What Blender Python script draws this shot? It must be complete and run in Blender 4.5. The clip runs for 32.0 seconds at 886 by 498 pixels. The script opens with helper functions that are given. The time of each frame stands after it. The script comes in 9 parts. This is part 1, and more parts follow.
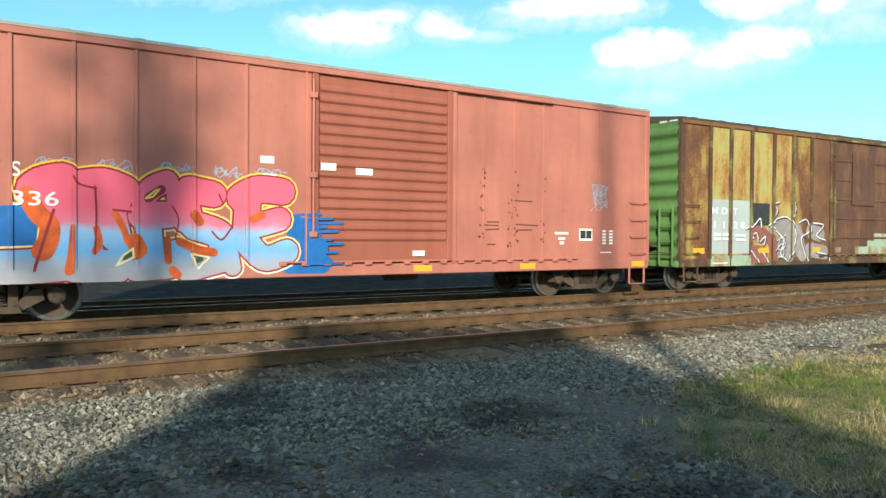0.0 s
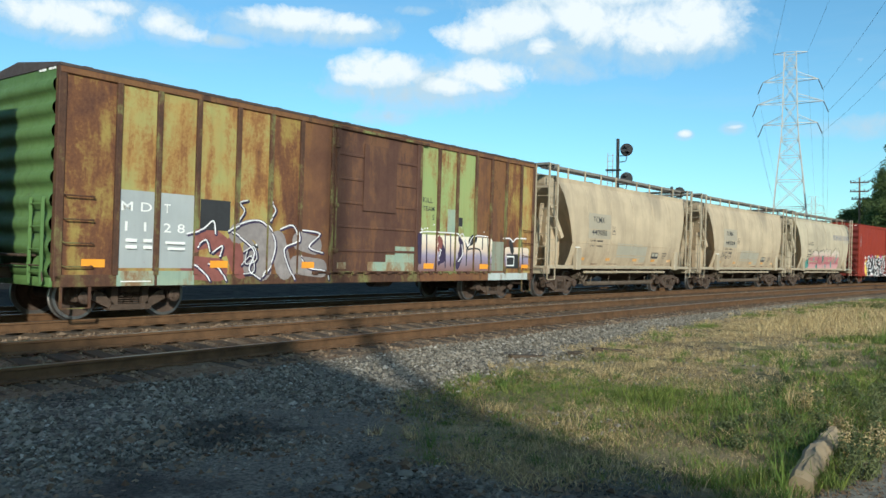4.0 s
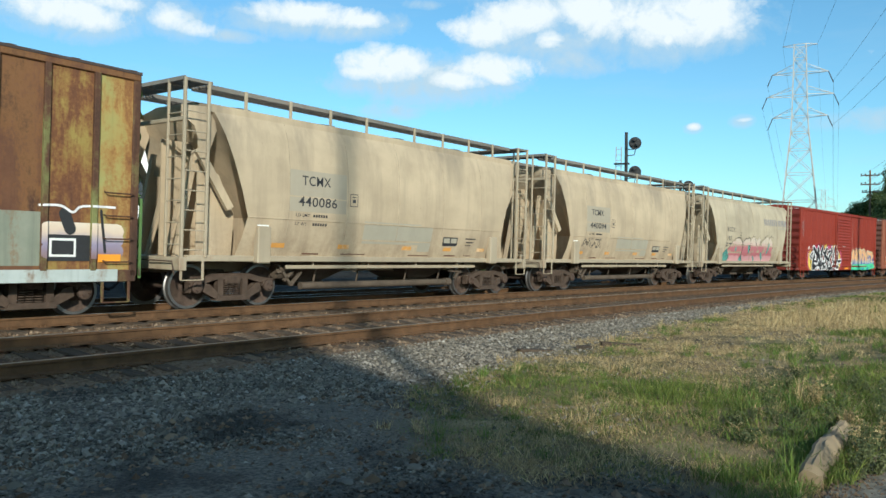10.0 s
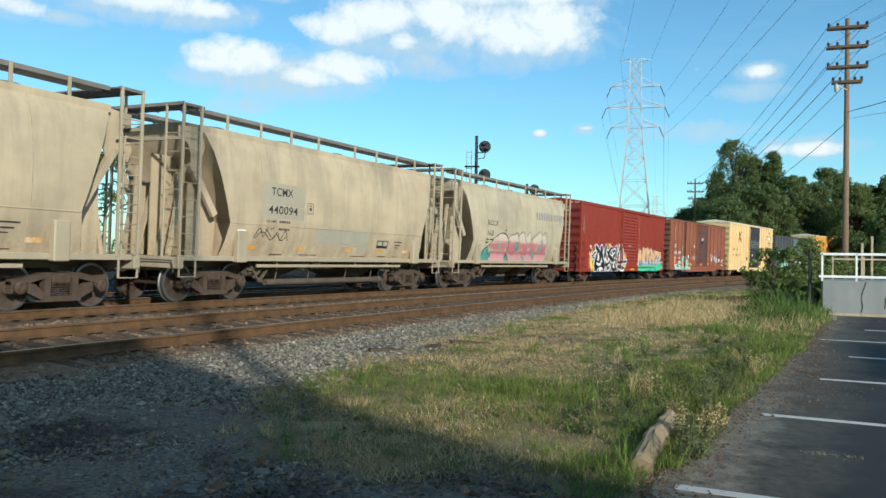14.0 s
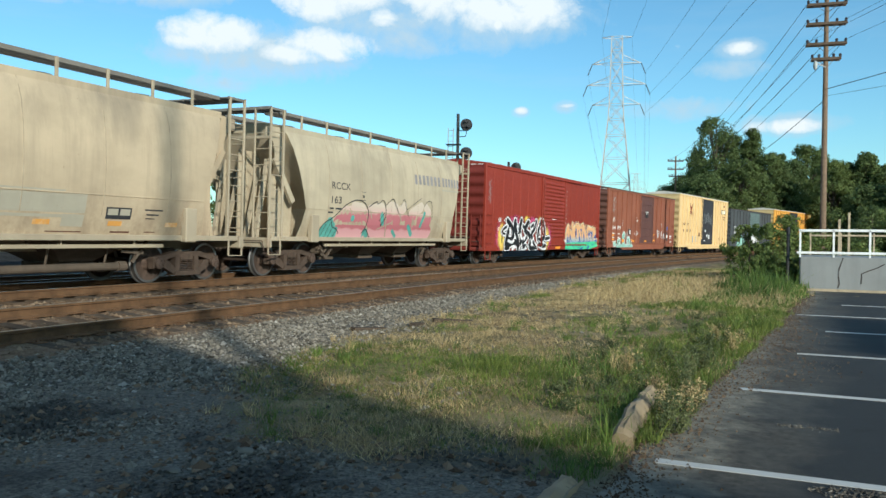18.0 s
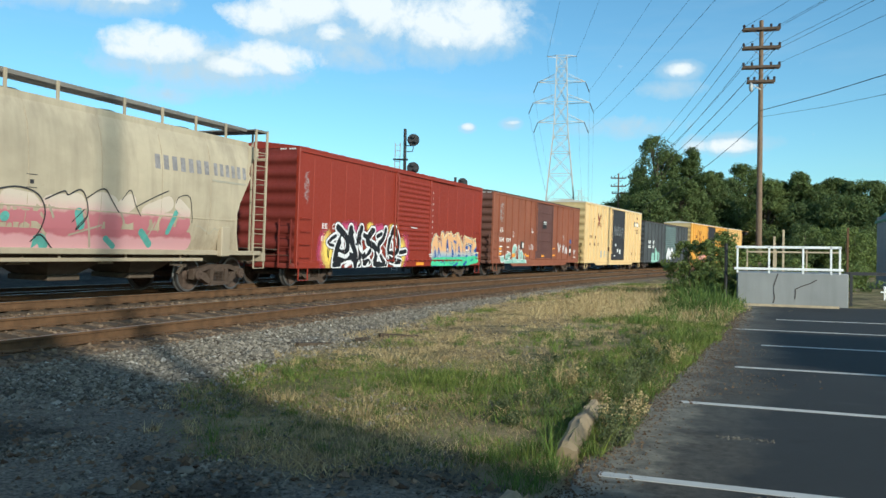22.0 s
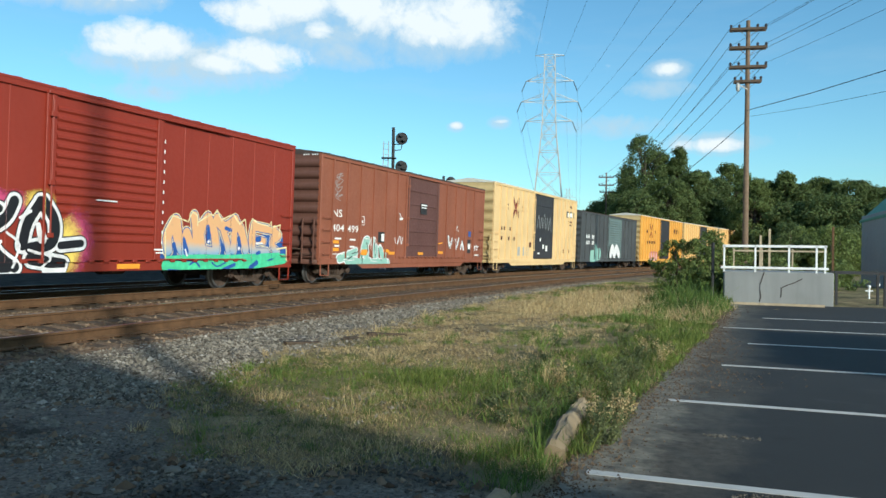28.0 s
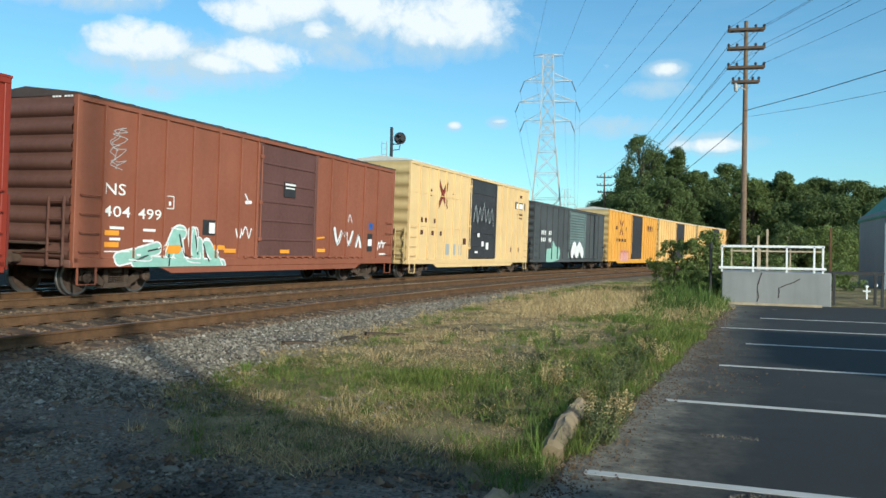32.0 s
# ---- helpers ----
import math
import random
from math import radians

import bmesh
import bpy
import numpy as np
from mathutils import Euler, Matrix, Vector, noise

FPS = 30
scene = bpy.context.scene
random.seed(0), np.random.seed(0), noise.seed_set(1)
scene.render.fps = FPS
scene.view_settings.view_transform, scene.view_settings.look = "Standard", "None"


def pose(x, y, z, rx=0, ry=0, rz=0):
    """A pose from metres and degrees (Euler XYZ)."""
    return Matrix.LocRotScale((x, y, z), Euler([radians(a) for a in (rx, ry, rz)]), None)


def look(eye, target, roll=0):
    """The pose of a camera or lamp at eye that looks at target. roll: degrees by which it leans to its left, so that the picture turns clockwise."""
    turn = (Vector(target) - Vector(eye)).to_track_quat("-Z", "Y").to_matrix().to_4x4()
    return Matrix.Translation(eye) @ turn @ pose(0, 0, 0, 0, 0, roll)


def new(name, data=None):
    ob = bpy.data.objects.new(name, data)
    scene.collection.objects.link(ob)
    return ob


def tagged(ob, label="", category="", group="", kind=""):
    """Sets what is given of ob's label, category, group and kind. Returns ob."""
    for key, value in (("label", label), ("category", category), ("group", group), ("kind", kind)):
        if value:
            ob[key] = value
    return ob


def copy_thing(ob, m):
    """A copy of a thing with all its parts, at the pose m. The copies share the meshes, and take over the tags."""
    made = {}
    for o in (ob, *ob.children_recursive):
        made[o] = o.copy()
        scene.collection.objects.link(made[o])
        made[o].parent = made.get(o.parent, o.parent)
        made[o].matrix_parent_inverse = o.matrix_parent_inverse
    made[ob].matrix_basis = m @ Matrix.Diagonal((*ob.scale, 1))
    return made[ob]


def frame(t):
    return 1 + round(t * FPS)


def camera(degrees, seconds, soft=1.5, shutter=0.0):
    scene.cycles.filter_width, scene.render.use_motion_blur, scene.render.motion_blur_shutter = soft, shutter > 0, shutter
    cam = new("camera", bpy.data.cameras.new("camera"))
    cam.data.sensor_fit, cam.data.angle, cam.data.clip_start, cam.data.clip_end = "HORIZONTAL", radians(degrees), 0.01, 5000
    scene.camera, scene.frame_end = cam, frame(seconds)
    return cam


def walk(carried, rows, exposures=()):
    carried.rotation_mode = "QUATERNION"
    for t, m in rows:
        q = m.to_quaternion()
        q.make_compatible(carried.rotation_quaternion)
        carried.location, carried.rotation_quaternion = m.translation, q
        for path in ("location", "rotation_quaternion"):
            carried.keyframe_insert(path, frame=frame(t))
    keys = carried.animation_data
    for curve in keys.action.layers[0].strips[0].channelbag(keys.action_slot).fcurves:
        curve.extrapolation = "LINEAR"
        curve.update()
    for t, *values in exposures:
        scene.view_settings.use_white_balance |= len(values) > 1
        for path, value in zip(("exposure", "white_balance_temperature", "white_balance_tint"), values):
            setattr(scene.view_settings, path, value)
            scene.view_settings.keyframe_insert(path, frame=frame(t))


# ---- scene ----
cam = camera(59.15, 32.0)

# eye path: seconds, yaw, pitch, roll
PATH = [
    (0, 55.24, 0.02, 0.30),
    (0.3, 45.83, 0.02, -0.20),
    (0.5, 39.92, 0.03, -0.53),
    (1, 34.28, 0.12, -0.79),
    (1.5, 33.93, 0.34, -0.90),
    (2, 34.19, 0.61, -0.96),
    (2.5, 34.48, 0.88, -0.90),
    (3, 34.80, 1.06, -0.82),
    (3.5, 35.24, 1.10, -0.79),
    (5.5, 37.32, 0.77, -0.63),
    (6, 37.74, 0.69, -0.65),
    (6.5, 37.51, 0.67, -0.64),
    (7, 37.32, 0.67, -0.63),
    (7.5, 37.14, 0.65, -0.64),
    (8, 36.94, 0.64, -0.64),
    (8.5, 36.70, 0.64, -0.65),
    (9, 36.48, 0.64, -0.64),
    (9.5, 36.40, 0.63, -0.66),
    (10, 36.31, 0.64, -0.62),
    (10.5, 36.22, 0.64, -0.61),
    (11, 36.12, 0.64, -0.61),
    (11.5, 36.05, 0.65, -0.62),
    (12, 35.99, 0.64, -0.64),
    (12.5, 35.94, 0.65, -0.61),
    (13, 35.31, 0.61, -0.65),
    (13.5, 31.17, 0.70, -0.87),
    (14, 25.49, 0.77, -0.96),
    (14.5, 20.90, 0.79, -0.97),
    (16.5, 24.15, -0.33, -0.45),
    (17, 24.22, -0.71, -0.35),
    (17.5, 24.25, -0.82, -0.47),
    (18, 24.17, -0.79, -0.63),
    (18.5, 23.99, -0.54, -0.69),
    (19, 23.29, -0.35, -0.78),
    (19.5, 21.81, -0.09, -0.86),
    (20, 21.02, 0.07, -0.87),
    (20.5, 20.51, 0.18, -0.88),
    (21, 20.30, 0.29, -0.83),
    (21.5, 20.24, 0.35, -0.84),
    (22, 20.25, 0.35, -0.87),
    (22.5, 19.96, 0.33, -0.90),
    (23, 19.53, 0.33, -0.89),
    (23.5, 19.17, 0.32, -0.88),
    (24, 18.93, 0.30, -0.90),
    (24.5, 18.84, 0.28, -0.88),
    (25, 18.85, 0.27, -0.89),
    (25.5, 18.92, 0.26, -0.88),
    (27.5, 19.29, 0.27, -0.89),
    (28, 19.39, 0.27, -0.90),
    (28.5, 19.41, 0.27, -0.89),
    (29, 19.40, 0.27, -0.89),
    (29.5, 19.36, 0.27, -0.91),
    (30, 19.33, 0.28, -0.89),
    (30.5, 19.30, 0.27, -0.94),
    (31, 19.28, 0.28, -0.91),
    (31.5, 19.26, 0.28, -0.92),
    (32, 19.25, 0.26, -0.97),
]
# seconds, stops, white balance
EXPOSURE = [(0.0, 0.48, 6250, -1), (0.5, 0.18, 6100, 3), (1.0, 0.03, 6000, 4), (3.0, -0.03, 5850, 3.5), (32.0, -0.03, 5850, 3.5)]
EYE = (0.0, 0.0, 1.07)
walk(cam, [(t, pose(*EYE, 90 + p, r, y)) for t, y, p, r in PATH], exposures=EXPOSURE)

# ---- light: low afternoon sun behind the eye, blue sky with fair-weather cumulus ----
SUN_EL = radians(20)
SUN_TO = Vector((0.775 * math.cos(SUN_EL), -0.632 * math.cos(SUN_EL), math.sin(SUN_EL)))
sun = new("sun", bpy.data.lights.new("sun", "SUN"))
sun.data.energy, sun.data.angle, sun.data.color = 5.0, radians(1.3), (1.0, 0.90, 0.74)
sun.matrix_world = look((30, -25, 40), Vector((30, -25, 40)) - SUN_TO)


class Nodes:
    """A small wrapper to wire shader nodes."""

    def __init__(self, tree):
        self.t = tree
        tree.nodes.clear()

    def add(self, kind, ins=None, **props):
        n = self.t.nodes.new(kind)
        for k, v in props.items():
            if k == "blend":
                n.blend_type = v
            elif k == "op":
                n.operation = v
            elif k == "dtype":
                n.data_type = v
            elif k == "dims":
                n.noise_dimensions = v
            elif k == "space":
                n.space = v
        for k, v in (ins or {}).items():
            s = n.inputs[k]
            if isinstance(v, bpy.types.NodeSocket):
                self.t.links.new(v, s)
            else:
                s.default_value = v
        return n

    def mix(self, f, a, b, blend="MIX"):
        n = self.t.nodes.new("ShaderNodeMix")
        n.data_type, n.blend_type = "RGBA", blend
        for k, v in ((0, f), (6, a), (7, b)):
            if isinstance(v, bpy.types.NodeSocket):
                self.t.links.new(v, n.inputs[k])
            else:
                n.inputs[k].default_value = v if not isinstance(v, tuple) or len(v) == 4 else (*v, 1)
        return n.outputs[2]

    def math(self, op, a, b=0.0, c=0.0):
        n = self.t.nodes.new("ShaderNodeMath")
        n.operation = op
        for k, v in ((0, a), (1, b), (2, c)):
            if isinstance(v, bpy.types.NodeSocket):
                self.t.links.new(v, n.inputs[k])
            else:
                n.inputs[k].default_value = v
        return n.outputs[0]

    def ramp(self, f, lo, hi, a=0.0, b=1.0):
        n = self.t.nodes.new("ShaderNodeMapRange")
        n.clamp = True
        self.t.links.new(f, n.inputs[0])
        for k, v in ((1, lo), (2, hi), (3, a), (4, b)):
            n.inputs[k].default_value = v
        return n.outputs[0]

    def noise(self, vec, scale, detail=4.0, rough=0.55, dist=0.0):
        n = self.add("ShaderNodeTexNoise", {"Vector": vec, "Scale": scale, "Detail": detail, "Roughness": rough, "Distortion": dist})
        return n.outputs["Fac"]

    def scaled(self, vec, sx, sy, sz, off=(0, 0, 0)):
        n = self.t.nodes.new("ShaderNodeMapping")
        self.t.links.new(vec, n.inputs[0])
        n.inputs["Scale"].default_value = (sx, sy, sz)
        n.inputs["Location"].default_value = off
        return n.outputs[0]


def make_world():
    w = bpy.data.worlds.new("sky")
    scene.world = w
    w.use_nodes = True
    n = Nodes(w.node_tree)
    sky = n.add("ShaderNodeTexSky")
    sky.sky_type = "NISHITA"
    sky.sun_disc = False
    sky.sun_elevation = SUN_EL
    sky.sun_rotation = math.atan2(SUN_TO.x, SUN_TO.y)
    sky.air_density, sky.dust_density, sky.ozone_density = 1.0, 0.6, 1.2
    co = n.add("ShaderNodeTexCoord").outputs["Generated"]
    sep = n.add("ShaderNodeSeparateXYZ", {0: co})
    # bearing to the left of the tracks and height above the level, in degrees
    az = n.math("MULTIPLY", n.math("ARCTAN2", n.math("MULTIPLY", sep.outputs[0], -1.0), sep.outputs[1]), 57.2958)
    el = n.math("MULTIPLY", n.math("ARCSINE", sep.outputs[2]), 57.2958)
    wob1 = n.math("MULTIPLY", n.math("SUBTRACT", n.noise(co, 20.0, 8.0, 0.6, 0.5), 0.5), 3.2)
    wob2 = n.math("MULTIPLY", n.math("SUBTRACT", n.noise(n.scaled(co, 1, 1, 1, (3, 7, 1)), 75.0, 5.0, 0.65), 0.5), 1.1)
    wob = n.math("ADD", wob1, wob2)

    def bank(rows):
        total = None
        for a, e, ra, re, s in rows[0] + rows[1]:
            da = n.math("DIVIDE", n.math("SUBTRACT", az, a), ra)
            de = n.math("DIVIDE", n.math("SUBTRACT", el, e), re)
            r = n.math("ADD", n.math("MULTIPLY", da, da), n.math("MULTIPLY", de, de))
            v = n.math("MULTIPLY", n.math("MAXIMUM", n.math("SUBTRACT", 1.0, r), -3.0), s)
            total = v if total is None else n.math("SMOOTH_MAX", total, v, 0.4)
        return total

    grey = n.ramp(n.math("ADD", bank(CLOUDS), wob), -0.6, 1.2, 0.0, 1.0)
    lit = n.ramp(n.math("ADD", bank(PUFFS), n.math("MULTIPLY", wob, 1.25)), -0.5, 0.9)
    # thin high veil, and scattered cloud elsewhere round the sky
    veil = n.ramp(n.noise(n.scaled(co, 1.5, 1.5, 9.0), 2.6, 6.0, 0.6), 0.52, 0.8, 0.0, 0.18)
    away = n.ramp(az, -20.0, -45.0)
    other = n.math("MULTIPLY", n.ramp(n.noise(n.scaled(co, 1, 1, 2.6), 3.2, 6.0, 0.6), 0.53, 0.66), away)
    tint = n.mix(1.0, sky.outputs[0], SKY_TINT, "MULTIPLY")
    col = n.mix(n.math("MAXIMUM", n.math("MAXIMUM", grey, veil), other), tint, CLOUD_DARK)
    col = n.mix(n.math("MAXIMUM", lit, other), col, CLOUD_LIGHT)
    bg = n.add("ShaderNodeBackground", {"Color": col, "Strength": SKY_STRENGTH})
    out = n.add("ShaderNodeOutputWorld", {"Surface": bg.outputs[0]})


SKY_STRENGTH = 0.12
SKY_TINT = (0.86, 1.24, 1.32)
CLOUD_LIGHT, CLOUD_DARK = (8.2, 8.2, 8.0), (4.9, 6.0, 6.7)
# bearing, height, half width, half height, weight
CLOUDS = [[(21.8, 16.2, 7.6, 2.3, 1.00), (30.2, 16.0, 4.8, 2.4, 1.00), (27.3, 14.0, 3.6, 0.9, 0.70), (37.6, 12.9, 6.6, 1.9, 1.00), (45.9, 16.5, 5.8, 1.1, 0.90), (55.3, 15.8, 2.3, 1.2, 0.90), (59.3, 16.5, 2.4, 0.9, 0.90), (51.6, 15.2, 2.0, 0.4, 0.70), (40.5, 10.6, 2.4, 0.5, 0.60), (23.0, 18.7, 10.4, 1.6, 1.00)],
          [(18.6, 9.2, 0.5, 0.3, 0.50), (15.5, 9.5, 0.8, 0.4, 0.70), (42.6, 12.4, 2.4, 0.6, 0.70), (37.9, 18.0, 1.2, 0.3, 0.60), (3.6, 12.9, 1.5, 0.7, 0.9), (4.2, 11.7, 2.0, 0.6, 0.8), (0.7, 7.8, 3.2, 0.75, 1.0), (7.5, 9.2, 3.4, 0.6, 0.5), (74, 20, 9, 3, 1.2), (68, 9, 4, 0.8, 0.7), (62.5, 15.5, 4.5, 1.5, 1.0)]]
PUFFS = [[(20.2, 16.7, 5.8, 1.7, 1.30), (25.7, 17.6, 2.4, 1.2, 1.20), (31.0, 17.2, 3.4, 1.2, 1.20), (33.1, 16.4, 2.8, 1.0, 1.00), (40.5, 14.0, 3.2, 1.2, 1.30), (42.6, 13.3, 1.2, 0.5, 0.80), (32.6, 13.7, 3.3, 0.95, 1.30), (35.1, 12.9, 2.0, 0.6, 1.00), (28.8, 15.7, 1.0, 0.6, 1.20), (20.3, 15.3, 0.4, 0.4, 1.20), (16.5, 16.4, 1.2, 0.9, 0.90)],
          [(45.9, 17.1, 4.2, 0.8, 1.10), (42.6, 16.9, 1.8, 0.5, 1.00), (55.8, 16.0, 1.4, 0.8, 1.20), (54.1, 15.5, 1.2, 0.5, 0.90), (59.5, 16.6, 1.8, 0.5, 1.10), (18.6, 9.3, 0.35, 0.2, 0.55), (15.3, 9.6, 0.4, 0.1, 0.40), (22.2, 19.1, 7.2, 1.1, 1.20), (0.7, 7.7, 2.4, 0.45, 1.1), (3.6, 12.95, 0.9, 0.4, 0.9), (62.5, 15.7, 3.6, 1.0, 1.1), (74, 20.5, 7, 2, 1.1)]]
make_world()


# ---- materials ----
def surface(name):
    m = bpy.data.materials.new(name)
    m.use_nodes = True
    return m, Nodes(m.node_tree)


def finish(m, n, color, rough=0.7, metal=0.0, bump=None, strength=0.3, dist=0.01, spec=0.4):
    b = n.add("ShaderNodeBsdfPrincipled", {"Base Color": color if isinstance(color, bpy.types.NodeSocket) else (*color, 1), "Roughness": rough, "Metallic": metal, "Specular IOR Level": spec})
    if bump is not None:
        bn = n.add("ShaderNodeBump", {"Height": bump, "Strength": strength, "Distance": dist})
        n.t.links.new(bn.outputs[0], b.inputs["Normal"])
    n.add("ShaderNodeOutputMaterial", {"Surface": b.outputs[0]})
    return m


def obj_co(n):
    return n.add("ShaderNodeTexCoord").outputs["Object"]


def world_co(n):
    return n.add("ShaderNodeNewGeometry").outputs["Position"]


def weathered(name, base, rust=(0.16, 0.055, 0.025), amount=0.3, fade=0.25, rough=0.6, dirt=0.35, spots=0.25, seed=0.0):
    """Old paint on steel: fading, vertical rust streaks, road dirt, rust spots."""
    m, n = surface(name)
    co = n.scaled(obj_co(n), 1, 1, 1, (seed * 3.1, seed * 1.7, seed))
    streak = n.noise(n.scaled(co, 3.2, 3.2, 0.35), 1.0, 6.0, 0.62)
    cloud = n.noise(co, 0.55, 5.0, 0.6)
    fine = n.noise(co, 9.0, 6.0, 0.65)
    rnd = n.add("ShaderNodeObjectInfo").outputs["Random"]
    light = tuple(min(1.0, c * (1 + fade) + 0.03 * fade) for c in base)
    dark = tuple(c * (1 - fade * 0.8) for c in base)
    c1 = n.mix(n.ramp(cloud, 0.3, 0.7), dark, light)
    c1 = n.mix(n.math("MULTIPLY", n.ramp(streak, 0.45, 0.75), dirt), c1, tuple(c * 0.55 for c in base))
    c1 = n.mix(n.math("MULTIPLY", rnd, 0.12), c1, tuple(c * 0.8 for c in base))
    lo = 0.72 - 0.34 * amount
    r1 = n.ramp(n.math("MULTIPLY", n.math("ADD", streak, n.math("ADD", cloud, n.math("MULTIPLY", fine, 0.45))), 0.42), lo, lo + 0.12)
    r2 = n.math("MULTIPLY", n.ramp(fine, 0.69 - 0.1 * spots, 0.78 - 0.1 * spots), spots * 2.0)
    rc = n.mix(n.ramp(n.noise(co, 3.5, 6.0, 0.7), 0.35, 0.65), rust, tuple(min(1, c * 2.3) for c in rust))
    c2 = n.mix(n.math("MINIMUM", n.math("MAXIMUM", n.math("MULTIPLY", r1, min(1.0, amount * 2.2)), r2), 1.0), c1, rc)
    return finish(m, n, c2, n.ramp(fine, 0.3, 0.7, rough - 0.1, rough + 0.15), 0.0, n.math("ADD", fine, n.math("MULTIPLY", r1, 0.4)), 0.12, 0.008)


def plain(name, base, rough=0.7, metal=0.0, var=0.25, scale=6.0, bump=0.15):
    m, n = surface(name)
    co = obj_co(n)
    a = n.noise(co, scale, 5.0, 0.6)
    b = n.noise(co, scale * 0.2, 3.0, 0.6)
    c = n.mix(n.ramp(a, 0.3, 0.7), tuple(x * (1 - var) for x in base), tuple(min(1, x * (1 + var)) for x in base))
    c = n.mix(n.ramp(b, 0.35, 0.65, 0.0, 0.5), c, tuple(x * (1 - var) for x in base))
    return finish(m, n, c, rough, metal, a, bump, 0.01)


# ---- mesh helpers ----
class Geo:
    """Gathers points and faces of one part."""

    def __init__(self):
        self.v, self.f = [], []

    def poly(self, pts, faces):
        o = len(self.v)
        self.v += [tuple(p) for p in pts]
        self.f += [tuple(o + i for i in f) for f in faces]
        return self

    def box(self, x0, x1, y0, y1, z0, z1, m=None):
        p = [Vector((x, y, z)) for z in (z0, z1) for y in (y0, y1) for x in (x0, x1)]
        if m is not None:
            p = [m @ q for q in p]
        return self.poly(p, [(0, 2, 3, 1), (4, 5, 7, 6), (0, 1, 5, 4), (2, 6, 7, 3), (0, 4, 6, 2), (1, 3, 7, 5)])

    def slab(self, x0, x1, y0, y1, z0, z1, b=0.01):
        """A box with chamfered edges."""
        bm = bmesh.new()
        bmesh.ops.create_cube(bm, size=1)
        for q in bm.verts:
            q.co = Vector(((x0 + x1) / 2 + q.co.x * (x1 - x0), (y0 + y1) / 2 + q.co.y * (y1 - y0), (z0 + z1) / 2 + q.co.z * (z1 - z0)))
        bmesh.ops.bevel(bm, geom=bm.edges[:], offset=b, segments=1, affect="EDGES")
        bm.verts.index_update()
        self.poly([q.co[:] for q in bm.verts], [[q.index for q in f.verts] for f in bm.faces])
        bm.free()
        return self

    def rod(self, a, b, r, r2=None, n=8, caps=True):
        a, b = Vector(a), Vector(b)
        r2 = r if r2 is None else r2
        d = (b - a).normalized()
        u = d.orthogonal().normalized()
        w = d.cross(u)
        p = []
        for c, q in ((a, r), (b, r2)):
            p += [c + (u * math.cos(2 * math.pi * i / n) + w * math.sin(2 * math.pi * i / n)) * q for i in range(n)]
        f = [(i, (i + 1) % n, n + (i + 1) % n, n + i) for i in range(n)]
        if caps:
            f += [tuple(range(n - 1, -1, -1)), tuple(range(n, 2 * n))]
        return self.poly(p, f)

    def bar(self, a, b, w, h=None):
        """A square bar between two points."""
        a, b = Vector(a), Vector(b)
        h = w if h is None else h
        d = (b - a).normalized()
        u = Vector((0, 0, 1)).cross(d)
        u = Vector((1, 0, 0)) if u.length < 1e-3 else u.normalized()
        k = d.cross(u)
        p = [c + u * sx * w / 2 + k * sy * h / 2 for c in (a, b) for sx, sy in ((-1, -1), (1, -1), (1, 1), (-1, 1))]
        return self.poly(p, [(3, 2, 1, 0), (4, 5, 6, 7), (0, 1, 5, 4), (1, 2, 6, 5), (2, 3, 7, 6), (3, 0, 4, 7)])

    def turned(self, prof, axis="z", n=24, at=(0, 0, 0), close=False):
        """A shape turned about an axis; prof holds (radius, along)."""
        p, f = [], []
        for r, h in prof:
            for i in range(n):
                c, s = math.cos(2 * math.pi * i / n) * r, math.sin(2 * math.pi * i / n) * r
                q = {"z": (c, s, h), "y": (s, h, c), "x": (h, c, s)}[axis]
                p.append((q[0] + at[0], q[1] + at[1], q[2] + at[2]))
        for j in range(len(prof) - 1):
            f += [(j * n + i, j * n + (i + 1) % n, (j + 1) * n + (i + 1) % n, (j + 1) * n + i) for i in range(n)]
        f += [tuple(range(n - 1, -1, -1)), tuple(range((len(prof) - 1) * n, len(prof) * n))]
        return self.poly(p, f)

    def loft(self, rings, caps=True, closed=True):
        """Skins equal rings of points."""
        k = len(rings[0])
        p = [q for r in rings for q in r]
        f = []
        for j in range(len(rings) - 1):
            for i in range(k if closed else k - 1):
                f.append((j * k + i, j * k + (i + 1) % k, (j + 1) * k + (i + 1) % k, (j + 1) * k + i))
        if caps and closed:
            f += [tuple(range(k - 1, -1, -1)), tuple(range((len(rings) - 1) * k, len(rings) * k))]
        return self.poly(p, f)

    def mesh(self, name, mats, smooth=None):
        me = bpy.data.meshes.new(name)
        me.from_pydata(self.v, [], self.f)
        for m in mats if isinstance(mats, (list, tuple)) else [mats]:
            me.materials.append(m)
        bm = bmesh.new()
        bm.from_mesh(me)
        bmesh.ops.recalc_face_normals(bm, faces=bm.faces[:])
        bm.to_mesh(me)
        bm.free()
        if smooth is not None:
            me.shade_smooth()
            me.set_sharp_from_angle(angle=radians(smooth))
        me.update()
        return me


def part(name, geo, material, parent, label="", smooth=None):
    """Links a shape, or a ready mesh, as one mesh object under a thing or a part."""
    me = geo.mesh(name, material, smooth) if isinstance(geo, Geo) else geo
    ob = new(name, me)
    ob.parent = parent
    if label:
        ob["label"] = label
    return ob


def thing(name, label, category, group="", kind="", geo=None, material=None, smooth=None):
    ob = new(name, geo.mesh(name, material, smooth) if geo is not None else None)
    return tagged(ob, label, category, group, kind)


